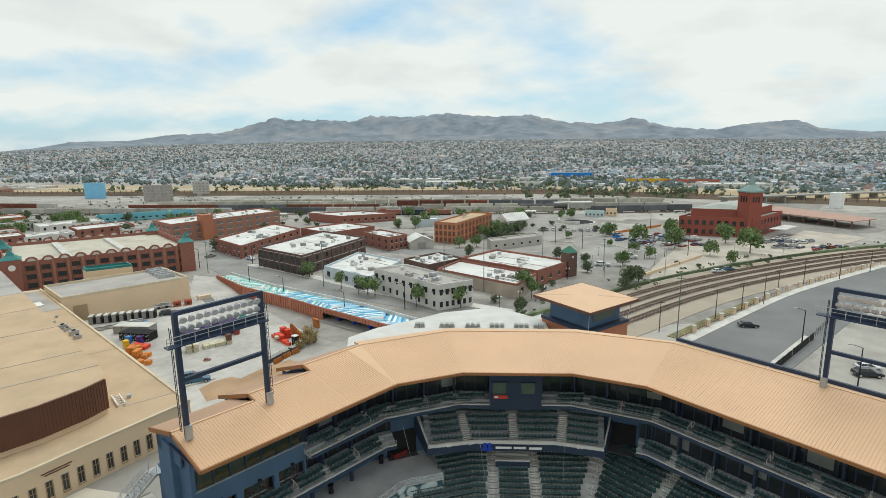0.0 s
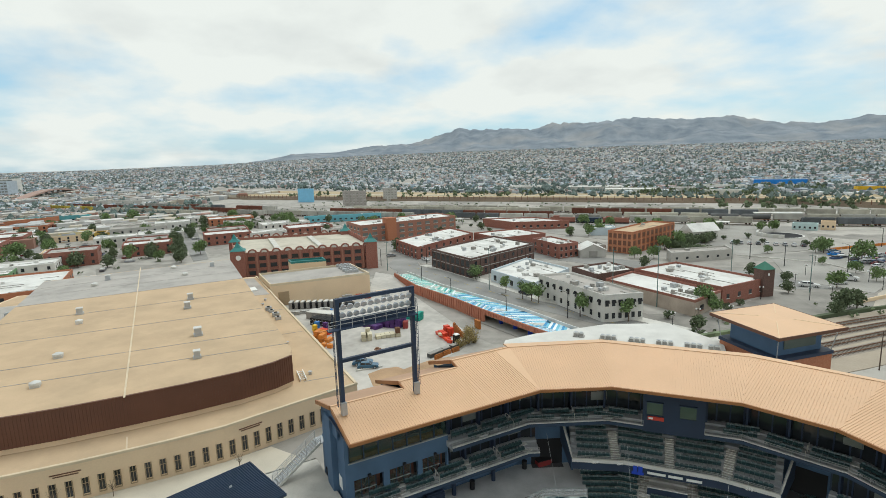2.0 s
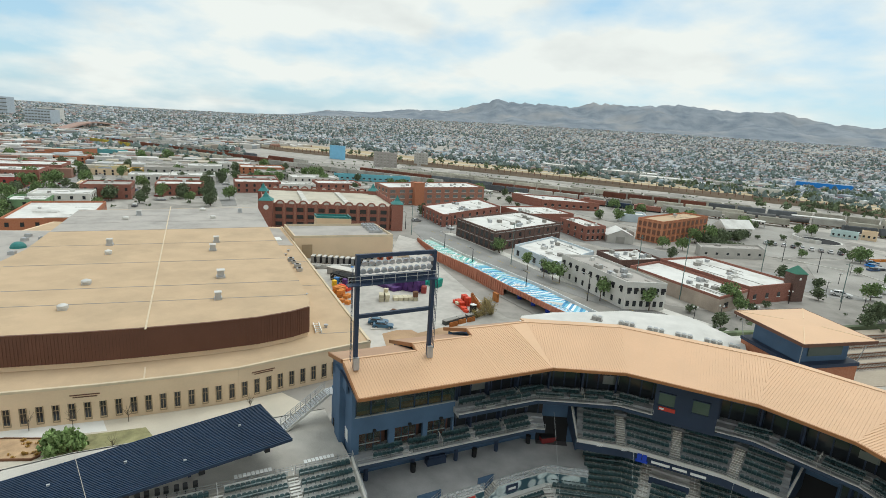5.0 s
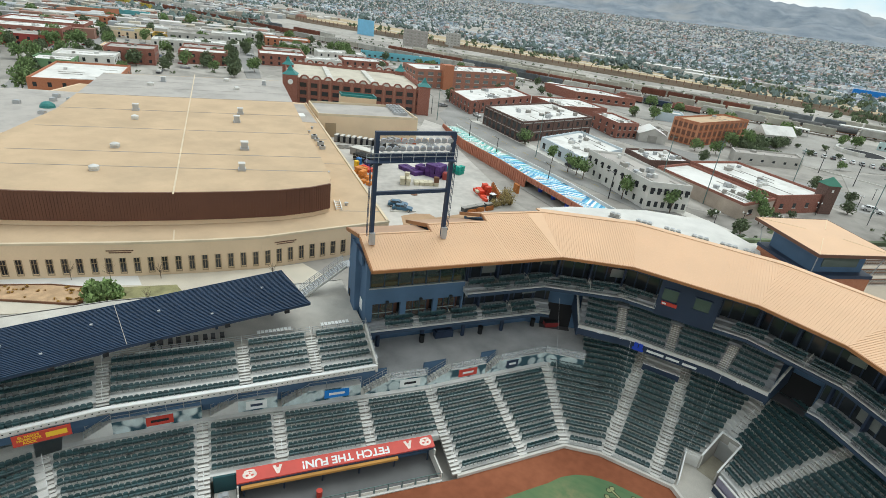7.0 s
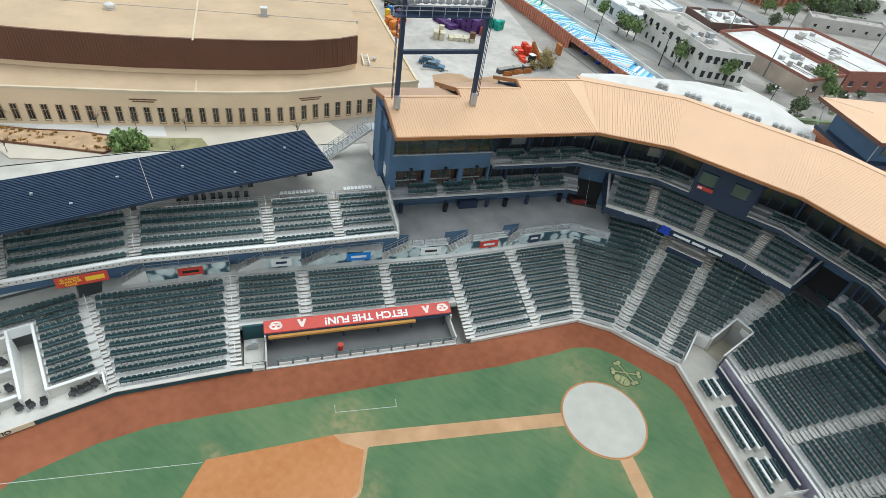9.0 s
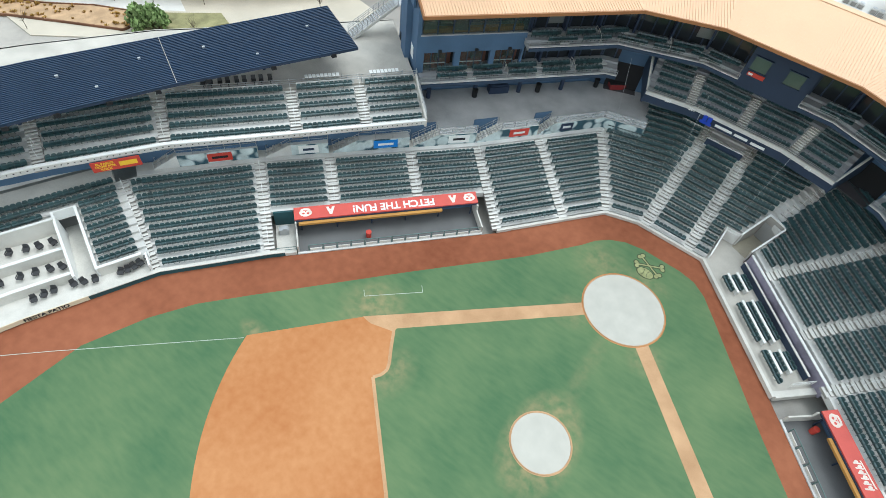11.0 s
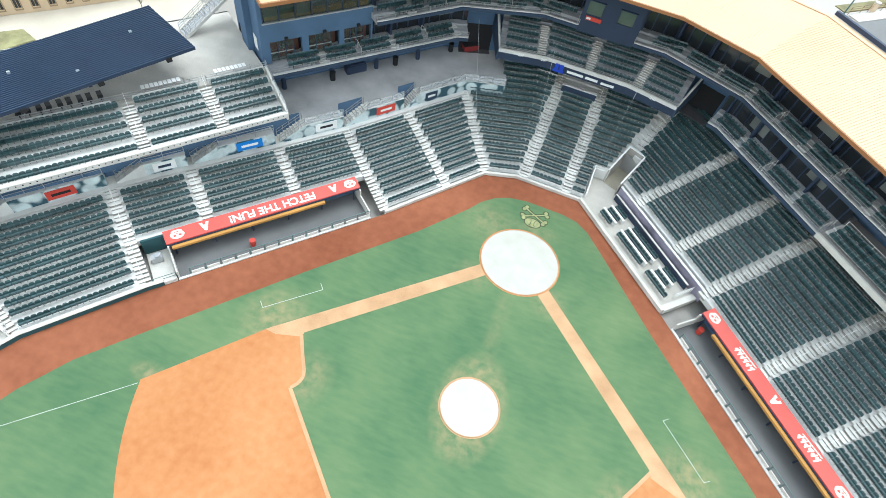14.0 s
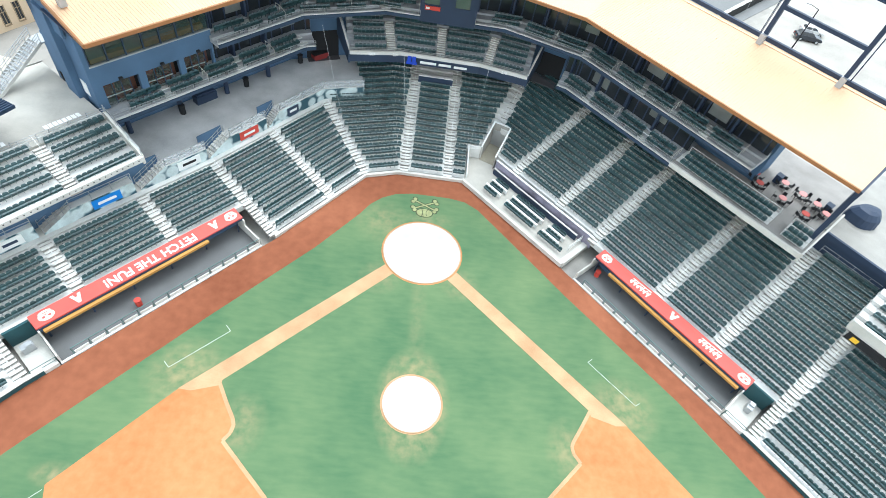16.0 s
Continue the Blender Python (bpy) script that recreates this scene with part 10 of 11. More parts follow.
for g, (x0, n_) in enumerate(((-17.0, 2), (-11.8, 3), (-6.4, 3), (-1.4, 3), (3.6, 3), (7.6, 2))):
    for k in range(n_):
        mb = MB(); mb.box(x0 + k * 1.06, 66.5 - 0.12 * g, 11.25, 0.95, 1.0, 0.8)
        ru = mb.ob("rooftop_unit", CONC, label="grey rooftop air unit on the white roof", category="air conditioner", group="rooftop units")
        mb = MB(); mb.box(x0 + k * 1.06, 65.98 - 0.12 * g, 11.35, 0.72, 0.06, 0.55); part("grille", mb, CONC_D, ru)
        mb = MB(); mb.box(x0 + k * 1.06, 66.5 - 0.12 * g, 10.9, 1.2, 1.3, 0.36); part("frame", mb, CONC_D, ru)
        mb = MB(); mb.prism(arc(x0 + k * 1.06, 66.5 - 0.12 * g, 0.36, 0, 360, 10)[:-1], 12.05, 12.13); part("fan", mb, STEEL, ru)
# tower with the teal pyramid at the brick store
t = empty("corner_sign_tower", "dark brick corner tower with teal pyramid roof", "tower")
mb = MB(); mb.box(27.6, 139.8, 3.6, 3.8, 3.8, 8.6, 0.6); part("shaft", mb, BRICK_D, t)
mb = MB(); mb.hexa([(27.6 + 3.0 * math.cos(0.6 + math.pi / 4 + k * math.pi / 2), 139.8 + 3.0 * math.sin(0.6 + math.pi / 4 + k * math.pi / 2), 12.2) for k in range(4)], [(27.6 + 0.2 * math.cos(k * math.pi / 2), 139.8 + 0.3 * math.sin(k * math.pi / 2), 14.3) for k in range(4)]); part("roof", mb, mat("dark_green_roof_metal", (0.05, 0.17, 0.12), 0.6), t)
mb = MB(); mb.box(28.05, 137.95, 10.4, 1.6, 0.1, 0.7, 0.35); part("sign_bar", mb, WHITE, t, "pale bar standing for lettering")

# ---- storage yard goods ----
def crate(x, y, z, sx, sy, sz, a, m_, label, group, name="storage_bin", taper=0.9):
    """A bin, a little narrower at its foot, with a rim and a lid."""
    c, s = math.cos(a), math.sin(a)
    rim = lambda kx, ky, zz: [(x + c * u * kx - s * v * ky, y + s * u * kx + c * v * ky, zz) for u, v in ((-sx / 2, -sy / 2), (sx / 2, -sy / 2), (sx / 2, sy / 2), (-sx / 2, sy / 2))]
    rings = [rim(taper, taper, z), rim(0.96, 0.96, z + sz * 0.8), rim(1.02, 1.02, z + sz * 0.83), rim(1.02, 1.02, z + sz * 0.93), rim(0.9, 0.9, z + sz * 0.95), rim(0.78, 0.78, z + sz)]
    mb = MB()
    mb.raw(sum(rings, []), [(3, 2, 1, 0), (20, 21, 22, 23)] + [(r * 4 + i, r * 4 + (i + 1) % 4, r * 4 + 4 + (i + 1) % 4, r * 4 + 4 + i) for r in range(5) for i in range(4)])
    return mb.ob(name, m_, label=label, category="bin" if name == "storage_bin" else "barrier", group=group)


PURPLE = mat("purple_tarpaulin", (0.075, 0.03, 0.14), 0.6, objrand=0.2); GRN = mat("green_teal_plastic", (0.02, 0.30, 0.23), 0.5, objrand=0.15); BEIGE = mat("beige_plastic", (0.54, 0.49, 0.36), 0.7, objrand=0.12); YEL2 = mat("yellow_plastic", (0.75, 0.48, 0.03), 0.5); BLU2 = mat("blue_plastic", (0.05, 0.20, 0.50), 0.5)
ORR = mat("orange_red_plastic", (0.62, 0.06, 0.025), 0.5, objrand=0.15); DKO = mat("burnt_orange_plastic", (0.58, 0.20, 0.035), 0.55, objrand=0.2)
rnd = random.Random(12)


def pile(p, q, sx, sy, sz, deep, levels, m_, label, group, back=None, name="storage_bin"):
    """Bins side by side from p to q, deep rows towards the back, in layers with ragged tops."""
    p, q = V2(p), V2(q)
    d = (q - p).normalized(); n = Vector((-d.y, d.x)); ln = (q - p).length
    a = math.atan2(d.y, d.x); cols = max(1, int(ln / sx))
    for c in range(cols):
        hcol = levels - (rnd.random() < 0.35)
        for r in range(deep):
            for k in range(max(1, hcol - (rnd.random() < 0.2))):
                o = p + d * ((c + 0.5) * ln / cols + rnd.uniform(-0.07, 0.07)) + n * ((r + 0.5) * sy + rnd.uniform(-0.08, 0.08))
                crate(o.x, o.y, 4.07 + k * sz, sx * 0.95, sy * 0.95, sz, a + rnd.uniform(-0.06, 0.06), m_, label, group, name)


pile((-76.4, 79.3), (-69.3, 76.6), 1.5, 1.4, 1.1, 2, 1, PURPLE, "stacked bin wrapped in dark purple in the yard", "purple bins")
pile((-71.2, 79.4), (-63.6, 79.2), 1.5, 1.4, 1.1, 3, 3, PURPLE, "stacked bin wrapped in dark purple in the yard", "purple bins")
pile((-66.6, 87.6), (-61.4, 86.6), 1.5, 1.3, 1.15, 2, 2, GRN, "bright green-teal plastic bin in the yard", "green bins")
pile((-68.4, 67.8), (-66.0, 69.4), 1.2, 1.2, 0.88, 2, 2, BEIGE, "beige plastic storage bin stacked in the yard", "beige bins")
pile((-68.8, 70.2), (-67.4, 71.0), 1.2, 1.2, 0.88, 1, 3, BEIGE, "beige plastic storage bin stacked in the yard", "beige bins")
pile((-65.6, 70.4), (-61.9, 73.6), 1.2, 1.2, 0.88, 2, 2, BEIGE, "beige plastic storage bin stacked in the yard", "beige bins")
crate(-61.6, 74.2, 4.07, 1.2, 1.2, 0.95, 0.7, BEIGE, "beige plastic storage bin stacked in the yard", "beige bins")
crate(-61.6, 74.2, 5.02, 1.2, 1.2, 1.4, 0.7, RUST, "rust-brown bin standing on a beige bin", "beige bins")
crate(-62.6, 80.8, 4.07, 1.3, 1.6, 1.9, 0.3, mat("dull_red_plastic", (0.26, 0.05, 0.045), 0.6), "dull red tall bin beside the purple stack", "purple bins")
LBL = "brightly coloured plastic barrier stacked by the hall wall"
pile((-86.6, 73.6), (-84.4, 73.3), 1.3, 1.1, 0.9, 1, 2, BLU2, LBL, "coloured barriers")
pile((-84.0, 73.6), (-81.6, 73.4), 1.3, 1.1, 0.9, 1, 2, PURPLE, LBL, "coloured barriers")
pile((-85.6, 71.6), (-83.6, 70.8), 1.2, 1.1, 0.85, 1, 2, YEL2, LBL, "coloured barriers")
pile((-83.4, 70.2), (-79.0, 69.6), 1.3, 1.2, 0.9, 2, 2, ORR, LBL, "coloured barriers")
pile((-81.4, 66.4), (-78.8, 66.2), 1.2, 1.2, 0.95, 2, 2, DKO, LBL, "coloured barriers")
pile((-78.8, 64.4), (-75.2, 64.6), 1.25, 1.2, 0.95, 2, 2, DKO, LBL, "coloured barriers")
pile((-76.2, 61.6), (-72.6, 61.6), 1.3, 1.2, 0.95, 1, 2, DKO, LBL, "coloured barriers")
LBL = "orange-red plastic road barrier in the yard"
pile((-53.4, 78.6), (-48.6, 74.0), 1.5, 0.7, 0.75, 2, 2, ORR, LBL, "road barriers", name="road_barrier")
pile((-51.8, 79.6), (-48.8, 77.0), 1.4, 0.7, 0.75, 2, 3, ORR, LBL, "road barriers", name="road_barrier")
pile((-48.6, 73.6), (-46.8, 72.8), 1.6, 0.7, 0.75, 1, 1, ORR, LBL, "road barriers", name="road_barrier")
crate(-50.8, 76.0, 4.82, 1.3, 1.0, 0.55, -0.7, BEIGE, "beige plastic storage bin on orange barriers", "beige bins")
# leaning rusty panels, cabin and dark bins by the bush
ORUST = mat("orange_rust", (0.36, 0.13, 0.035), 0.85, var=0.3)
for k in range(6):
    p = V2((-49.6, 81.8)).lerp(V2((-45.2, 77.2)), (k + 0.5) / 6)
    mb = MB(); mb.box(p.x, p.y, 4.05, 1.0, 0.45, 2.3 - 0.22 * k, -0.8); mb.box(p.x + 0.1, p.y + 0.1, 4.05, 1.06, 0.12, 2.42 - 0.22 * k, -0.8)
    mb.ob("rusty_barrier", ORUST, label="rusty orange steel panel standing in the yard", category="barrier", group="rusty barriers")
mb = MB(); mb.box(-44.5, 85.9, 4.05, 2.2, 0.6, 2.1, -0.7); mb.box(-44.5, 85.9, 6.15, 2.3, 0.7, 0.1, -0.7); mb.ob("rusty_skip", ORUST, label="rusty orange steel skip by the ramp", category="skip")
cb = MB(); cb.box(-45.9, 73.9, 4.05, 1.15, 1.15, 2.1, -0.5); cabin_ = cb.ob("portable_cabin", DARK, label="small dark portable cabin with a white roof", category="cabin")
cb = MB(); cb.box(-45.9, 73.9, 6.15, 1.25, 1.25, 0.16, -0.5); part("roof", cb, WHITE, cabin_)
for x, y in ((-48.0, 64.0), (-47.3, 65.9), (-46.4, 68.0), (-45.2, 70.4)):
    mb = MB(); mb.box(x, y, 4.07, 2.0, 1.2, 0.9, 1.15); db = mb.ob("dumpster", mat("dark_grey_steel", (0.07, 0.075, 0.075), 0.6) if x == -48.0 else bpy.data.materials["dark_grey_steel"], label="dark grey steel waste bin with a lid", category="dumpster", group="dark dumpsters")
    mb = MB(); mb.box(x, y, 4.97, 2.06, 1.26, 0.12, 1.15); part("lid", mb, CONC_D, db)
for x, y in ((-44.2, 68.6), (-45.4, 66.2), (-46.3, 63.6)):
    mb = MB(); mb.box(x, y, 4.05, 2.2, 0.5, 0.8, 1.15); mb.box(x, y, 4.85, 2.2, 0.2, 0.25, 1.15); mb.ob("rusty_barrier", ORUST, label="low rusty orange panel lying in the yard", category="barrier", group="rusty barriers")
# dry tan bush
bu = empty("dry_bush", "large dry tan bush with thin leaves in the yard", "bush")
tw_, lv_ = MB(), MB()
for k in range(120):
    cx, cy, hh = rnd.choice(((-43.2, 74.0, 3.2), (-44.2, 71.6, 2.2), (-43.4, 77.4, 3.9), (-45.0, 79.4, 2.6), (-42.0, 75.6, 3.0)))
    a, r_ = rnd.uniform(0, 6.28), rnd.uniform(0.3, 1.7)
    tip = Vector((cx + r_ * math.cos(a), cy + r_ * math.sin(a), 4.05 + hh * rnd.uniform(0.35, 1.0)))
    tw_.tube((cx + r_ * 0.2 * math.cos(a), cy + r_ * 0.2 * math.sin(a), 4.0), tip, 0.035, 4, 0.01)
    for j in range(26):
        f_ = rnd.uniform(0.25, 1.05)
        c = Vector((cx, cy, 4.05)).lerp(tip, f_) + Vector((rnd.gauss(0, 0.28), rnd.gauss(0, 0.28), rnd.gauss(0, 0.2)))
        u, v = Vector((rnd.gauss(0, 1), rnd.gauss(0, 1), rnd.gauss(0, 1))).normalized() * 0.2, Vector((rnd.gauss(0, 1), rnd.gauss(0, 1), rnd.gauss(0, 1))).normalized() * 0.09
        lv_.raw([c - u, c + v, c + u, c - v], [(0, 1, 2, 3)])
part("branchwork", tw_, BARK, bu); part("leaves", lv_, mat("dry_tan_leaves", (0.30, 0.235, 0.10), 0.9, var=0.3, island=0.4), bu, "dry yellow-tan leaves")
# grey goods, timber racks and black crates by the annex
GGOODS = mat("grey_goods", (0.26, 0.25, 0.24), 0.8)
for k in range(9):
    p = V2((-104.2, 87.9)).lerp(V2((-91.3, 93.3)), k / 8)
    mb = MB(); mb.box(p.x, p.y, 4.2, 0.95, 2.3, 1.9, 0.36); t = mb.ob("goods_pallet", GGOODS, label="stack of grey goods under a pale sheet by the annex", category="pallet stack", group="pallet stacks")
    mb = MB(); mb.box(p.x, p.y, 6.1, 1.05, 2.45, 0.12, 0.36); part("sheet", mb, CONC_L, t)
    mb = MB(); mb.box(p.x, p.y, 4.05, 1.0, 2.3, 0.15, 0.36); part("pallet", mb, BARK, t)
    mb = MB(); mb.box(p.x + 0.72, p.y + 0.26, 4.05, 0.5, 2.0, 1.75, 0.36); part("dark_crate", mb, DARK, t)
for k in range(5):
    p = V2((-99.2, 82.4)).lerp(V2((-93.0, 88.6)), k / 4)
    t = empty("timber_rack", "low rack of weathered grey planks in the yard", "timber stack", "timber racks")
    for r in range(4):
        for j in range(4):
            mb = MB(); mb.box(p.x + 0.2 * j * 0.7, p.y - 0.2 * j * 0.7 + 0.1 * r, 4.07 + 0.26 * r, 3.2 - 0.2 * (r % 2), 0.16, 0.16, 0.36 + 0.03 * j); part("plank", mb, CONC if (r + j) % 3 else CONC_D, t)
for k in range(7):
    for r in range(3):
        for z_ in range(2):
            p = V2((-88.4, 76.4)).lerp(V2((-81.6, 75.6)), k / 6) + Vector((0.1, 1.05)) * r
            mb = MB(); mb.box(p.x, p.y, 4.07 + z_ * 0.98, 1.04, 0.98, 0.94, -0.1); t = mb.ob("black_crate", RUBBER, label="stacked black slatted plastic crate in the yard", category="crate", group="black crates")
            if r == 0:
                for u in (-0.25, 0.22):
                    mb = MB(); mb.box(p.x + u, p.y - 0.5, 4.25 + z_ * 0.98 + 0.2 * (u > 0), 0.2, 0.05, 0.26, -0.1); part("slot", mb, CONC, t)
for k in range(4):
    p = V2((-92.0, 81.6)).lerp(V2((-85.0, 81.4)), k / 3)
    mb = MB(); mb.box(p.x, p.y, 4.05, 2.2, 3.2, 2.0, -0.04); t = mb.ob("goods_pallet", GGOODS, label="wide stack of goods under a pale dusty sheet", category="pallet stack", group="pallet stacks")
    mb = MB(); mb.box(p.x, p.y, 6.05, 2.32, 3.3, 0.1, -0.04); part("sheet", mb, CONC_L, t)
mb = MB(); mb.hexa([(-92.6, 89.2, 4.07), (-91.2, 89.4, 4.07), (-91.0, 90.6, 4.07), (-92.5, 90.4, 4.07)], [(-92.2, 89.6, 4.5), (-91.5, 89.7, 4.45), (-91.4, 90.2, 4.4), (-92.2, 90.1, 4.52)]); mb.ob("blue_tarp", BLU2, label="crumpled bright blue tarpaulin on the yard floor", category="tarpaulin")
for x, y in ((-89.9, 103.3), (-87.5, 104.9)):
    mb = MB(); mb.box(x, y, 4.1, 1.9, 1.5, 1.3, 0.6); mb.box(x, y, 5.4, 2.0, 1.6, 0.1, 0.6); t = mb.ob("waste_container", mat("dark_orange_paint", (0.33, 0.075, 0.035), 0.7) if x < -89 else bpy.data.materials["dark_orange_paint"], label="rust-red waste container by the annex", category="waste container", group="waste containers")
    mb = MB(); mb.box(x + 0.42, y - 0.62, 4.5, 0.7, 0.06, 0.5, 0.6); part("hatch", mb, DARK, t)
tl = empty("flat_trailer", "grey flat trailer loaded with steel by the annex", "trailer")
mb = MB(); mb.box(-93.2, 101.4, 4.75, 4.6, 1.9, 0.2, 0.75); part("bed", mb, STEEL, tl)
for k in range(3):
    mb = MB(); mb.box(-94.0 + k * 0.8, 100.9 + k * 0.7, 4.95, 1.0, 1.3, 0.5 + 0.2 * (k % 2), 0.75); part("load", mb, CONC_D, tl)
for u in (-1, 1):
    for v in (-0.8, 0.8):
        x, y = -93.2 + 0.73 * u - 0.68 * v * 1.1, 101.4 + 0.68 * u + 0.73 * v * 1.1
        mb = MB(); mb.tube((x - 0.07, y + 0.07, 4.42), (x + 0.07, y - 0.07, 4.42), 0.36, 10); part("wheel", mb, RUBBER, tl)
# steel-railed enclosure and low wall by the loading ramp, lid and stains in the yard
en = empty("railed_enclosure", "pale block enclosure with a steel rail beside the annex", "enclosure")
mb = MB(); mb.box(-85.6, 110.6, 4.05, 3.6, 1.4, 1.2, 0.75); part("block_wall", mb, TAN_WALL, en)
railing("rail", [(-89.0, 109.0), (-83.4, 106.2), (-80.8, 108.4)], 4.05, 1.2, parent=en, mat_=STEEL, step=1.4)
mb = MB(); mb.prism(arc(-62.1, 64.6, 0.85, 0, 360, 14)[:-1], 4.07, 4.16); mb.prism(arc(-62.5, 65.0, 0.4, 0, 360, 10)[:-1], 4.16, 4.28); mb.ob("manhole_cover", RUST, label="rusty manhole cover in the yard paving", category="manhole cover")
mb = MB(); mb.bar((-60.2, 51.6, 4.2), (-56.0, 55.4, 4.2), 0.4, 0.3); mb.ob("yard_kerb", CONC_L, label="pale concrete kerb at the yard edge", kind="structure")
dr_ = MB(); dr_.box(-108.4, 90.0, 4.0, 3.2, 0.12, 4.4, 0.8); ad = dr_.ob("loading_door", TAN_FRAME, label="brown roller door in the annex wall", category="door")

# ---- rail yard ----
def wagon_kind(col, label, tank=False):
    t = empty("freight_wagon", label, "freight wagon", "freight wagons")
    m_ = mat("wagon_paint", col, 0.75, var=0.25, scale=0.6, objrand=0.25)
    mb = MB()
    if tank:
        mb.tube((-7.4, 0, 2.6), (7.4, 0, 2.6), 1.45, 12)
    else:
        mb.hexa([(-7.6, -1.45, 1.1), (7.6, -1.45, 1.1), (7.6, 1.45, 1.1), (-7.6, 1.45, 1.1)], [(-7.6, -1.45, 4.2), (7.6, -1.45, 4.2), (7.6, 1.45, 4.2), (-7.6, 1.45, 4.2)])
        for k in range(11):
            for s in (-1, 1):
                mb.box(-7.2 + k * 1.44, s * 1.5, 1.1, 0.12, 0.1, 3.1)
        mb.box(0, 0, 4.2, 15.0, 1.0, 0.25)
    part("body", mb, m_, t)
    mb = MB(); mb.box(0, 0, 0.8, 15.6, 2.4, 0.3); part("underframe", mb, RUST, t)
    for x in (-5.6, 5.6):
        mb = MB()
        for dx in (-0.9, 0.9):
            for s in (-0.75, 0.75):
                mb.tube((x + dx, s - 0.07, 0.45), (x + dx, s + 0.07, 0.45), 0.45, 8)
        part("bogie", mb, DARK, t)
    return t


WK = [wagon_kind((0.36, 0.35, 0.32), "pale grey covered hopper wagon on a siding"), wagon_kind((0.15, 0.055, 0.035), "rust-brown box wagon on a siding"), wagon_kind((0.10, 0.10, 0.10), "dark grey tank wagon on a siding", True), wagon_kind((0.42, 0.40, 0.34), "cream covered hopper wagon on a siding"), wagon_kind((0.11, 0.12, 0.13), "charcoal grey box wagon on a siding"), wagon_kind((0.38, 0.30, 0.05), "faded yellow container wagon on a siding")]
wused = set()


def wagon(k, x, y, a):
    m_ = Matrix.Translation((x, y, 4.3)) @ Matrix.Rotation(a, 4, "Z")
    if k not in wused:
        wused.add(k); WK[k].matrix_basis = m_
    else:
        copy_thing(WK[k], m_)


rnd = random.Random(21)
LINES = [((-330, 312), (-150, 306), (0, 0, 3)), ((-135, 309), (60, 303), (0, 3, 4, 0)), ((70, 303), (150, 312), (1, 4, 0)), ((-250, 330), (-60, 322), (1, 1, 4, 2)), ((-40, 322), (140, 322), (0, 3, 0, 2)),
         ((-240, 350), (-70, 345), (3, 0)), ((-60, 346), (60, 343), (4, 1)), ((-200, 362), (140, 350), (0, 3, 3, 2)), ((-620, 335), (-340, 300), (5, 1, 5, 3)), ((-600, 352), (-330, 322), (1, 1, 3)), ((-560, 368), (-300, 340), (0, 4, 1))]
for a, b, ks in LINES:
    a, b = V2(a), V2(b)
    L = (b - a).length
    ang = math.atan2((b - a).y, (b - a).x)
    d = (b - a).normalized()
    mb = MB(); mb.bar((*a, 4.1), (*b, 4.1), 4.2, 0.3)
    mb.ob("siding", BALLAST, label="ballasted rail siding", kind="structure")
    k = 8.5
    kind = rnd.choice(ks)
    while k < L - 8:
        if rnd.random() < 0.3:
            kind = rnd.choice(ks)
        if rnd.random() > 0.10:
            p = a + d * k
            wagon(kind, p.x, p.y, ang)
        k += 16.6
t = empty("locomotive", "dark blue and red freight locomotive with train", "locomotive")
for i, (x, m_) in enumerate(((-58, BRICK_R), (-42, NAVY_M), (-26, BRICK_R))):
    mb = MB(); mb.box(x, 300.0, 4.9, 15.0, 2.6, 2.6); mb.box(x - 4, 300.0, 7.5, 3.5, 2.7, 0.9); part("body", mb, m_, t)
    mb = MB(); mb.box(x, 300.0, 4.35, 15.4, 2.8, 0.5); part("underframe", mb, DARK, t)

# border fence, levee and river bank
BF = [(-620, 520), (-451, 470), (-180, 458), (80, 448), (165, 402), (275, 336), (420, 290)]
FENCE = mat("weathered_fence_steel", (0.27, 0.21, 0.16), 0.9, var=0.25, scale=0.1)
fn = empty("border_fence", "long rust-brown steel border fence with posts", "fence")
for a, b in zip(BF, BF[1:]):
    mb = MB(); mb.bar((*a, 5.6), (*b, 5.6), 0.25, 2.8); part("panel", mb, FENCE, fn)
    ps = MB()
    for c, d in along([a, b], 6.0):
        ps.box(c.x, c.y, 3.9, 0.5, 0.5, 4.2, math.atan2(d.y, d.x))
    tagged(part("posts", ps, RUST, fn), kind="stuff")
    mb = MB(); a2, b2 = V2(a) + Vector((0, -14)), V2(b) + Vector((0, -14)); mb.bar((*a2, 5.0), (*b2, 5.0), 0.2, 2.0); part("chain_link", mb, FENCE, fn)
road("levee", [(-620, 524), (-451, 474), (-180, 462), (80, 452), (165, 406), (275, 340), (420, 294), (460, 420), (200, 520), (-150, 530), (-500, 590)], 4.8, mat("dry_grass_levee", (0.40, 0.315, 0.20), 0.95, var=0.25, scale=0.08), "strip of dry tan grass along the river levee")
road("river_bed", [(-620, 552), (-300, 505), (80, 494), (250, 440), (420, 370), (420, 378), (250, 450), (80, 503), (-300, 516), (-620, 566)], 4.95, mat("pale_concrete_channel", (0.50, 0.45, 0.36), 0.9, var=0.2, scale=0.1), "pale concrete river channel")
building("blue_mall", (97, 660), (96, 652), (146, 646), 11, BLUE_SIGN, mat("bright_blue_roof", (0.05, 0.30, 0.62), 0.6), "long store with bright blue walls and roof", None, None, seed=50, par=0.3, trim=WHITE)
building("yellow_store", (160, 546), (160, 536), (200, 530), 9.5, mat("yellow_stucco", (0.65, 0.40, 0.03), 0.8), mat("yellow_roof", (0.60, 0.36, 0.05), 0.8), "long bright yellow store building", None, None, seed=51)
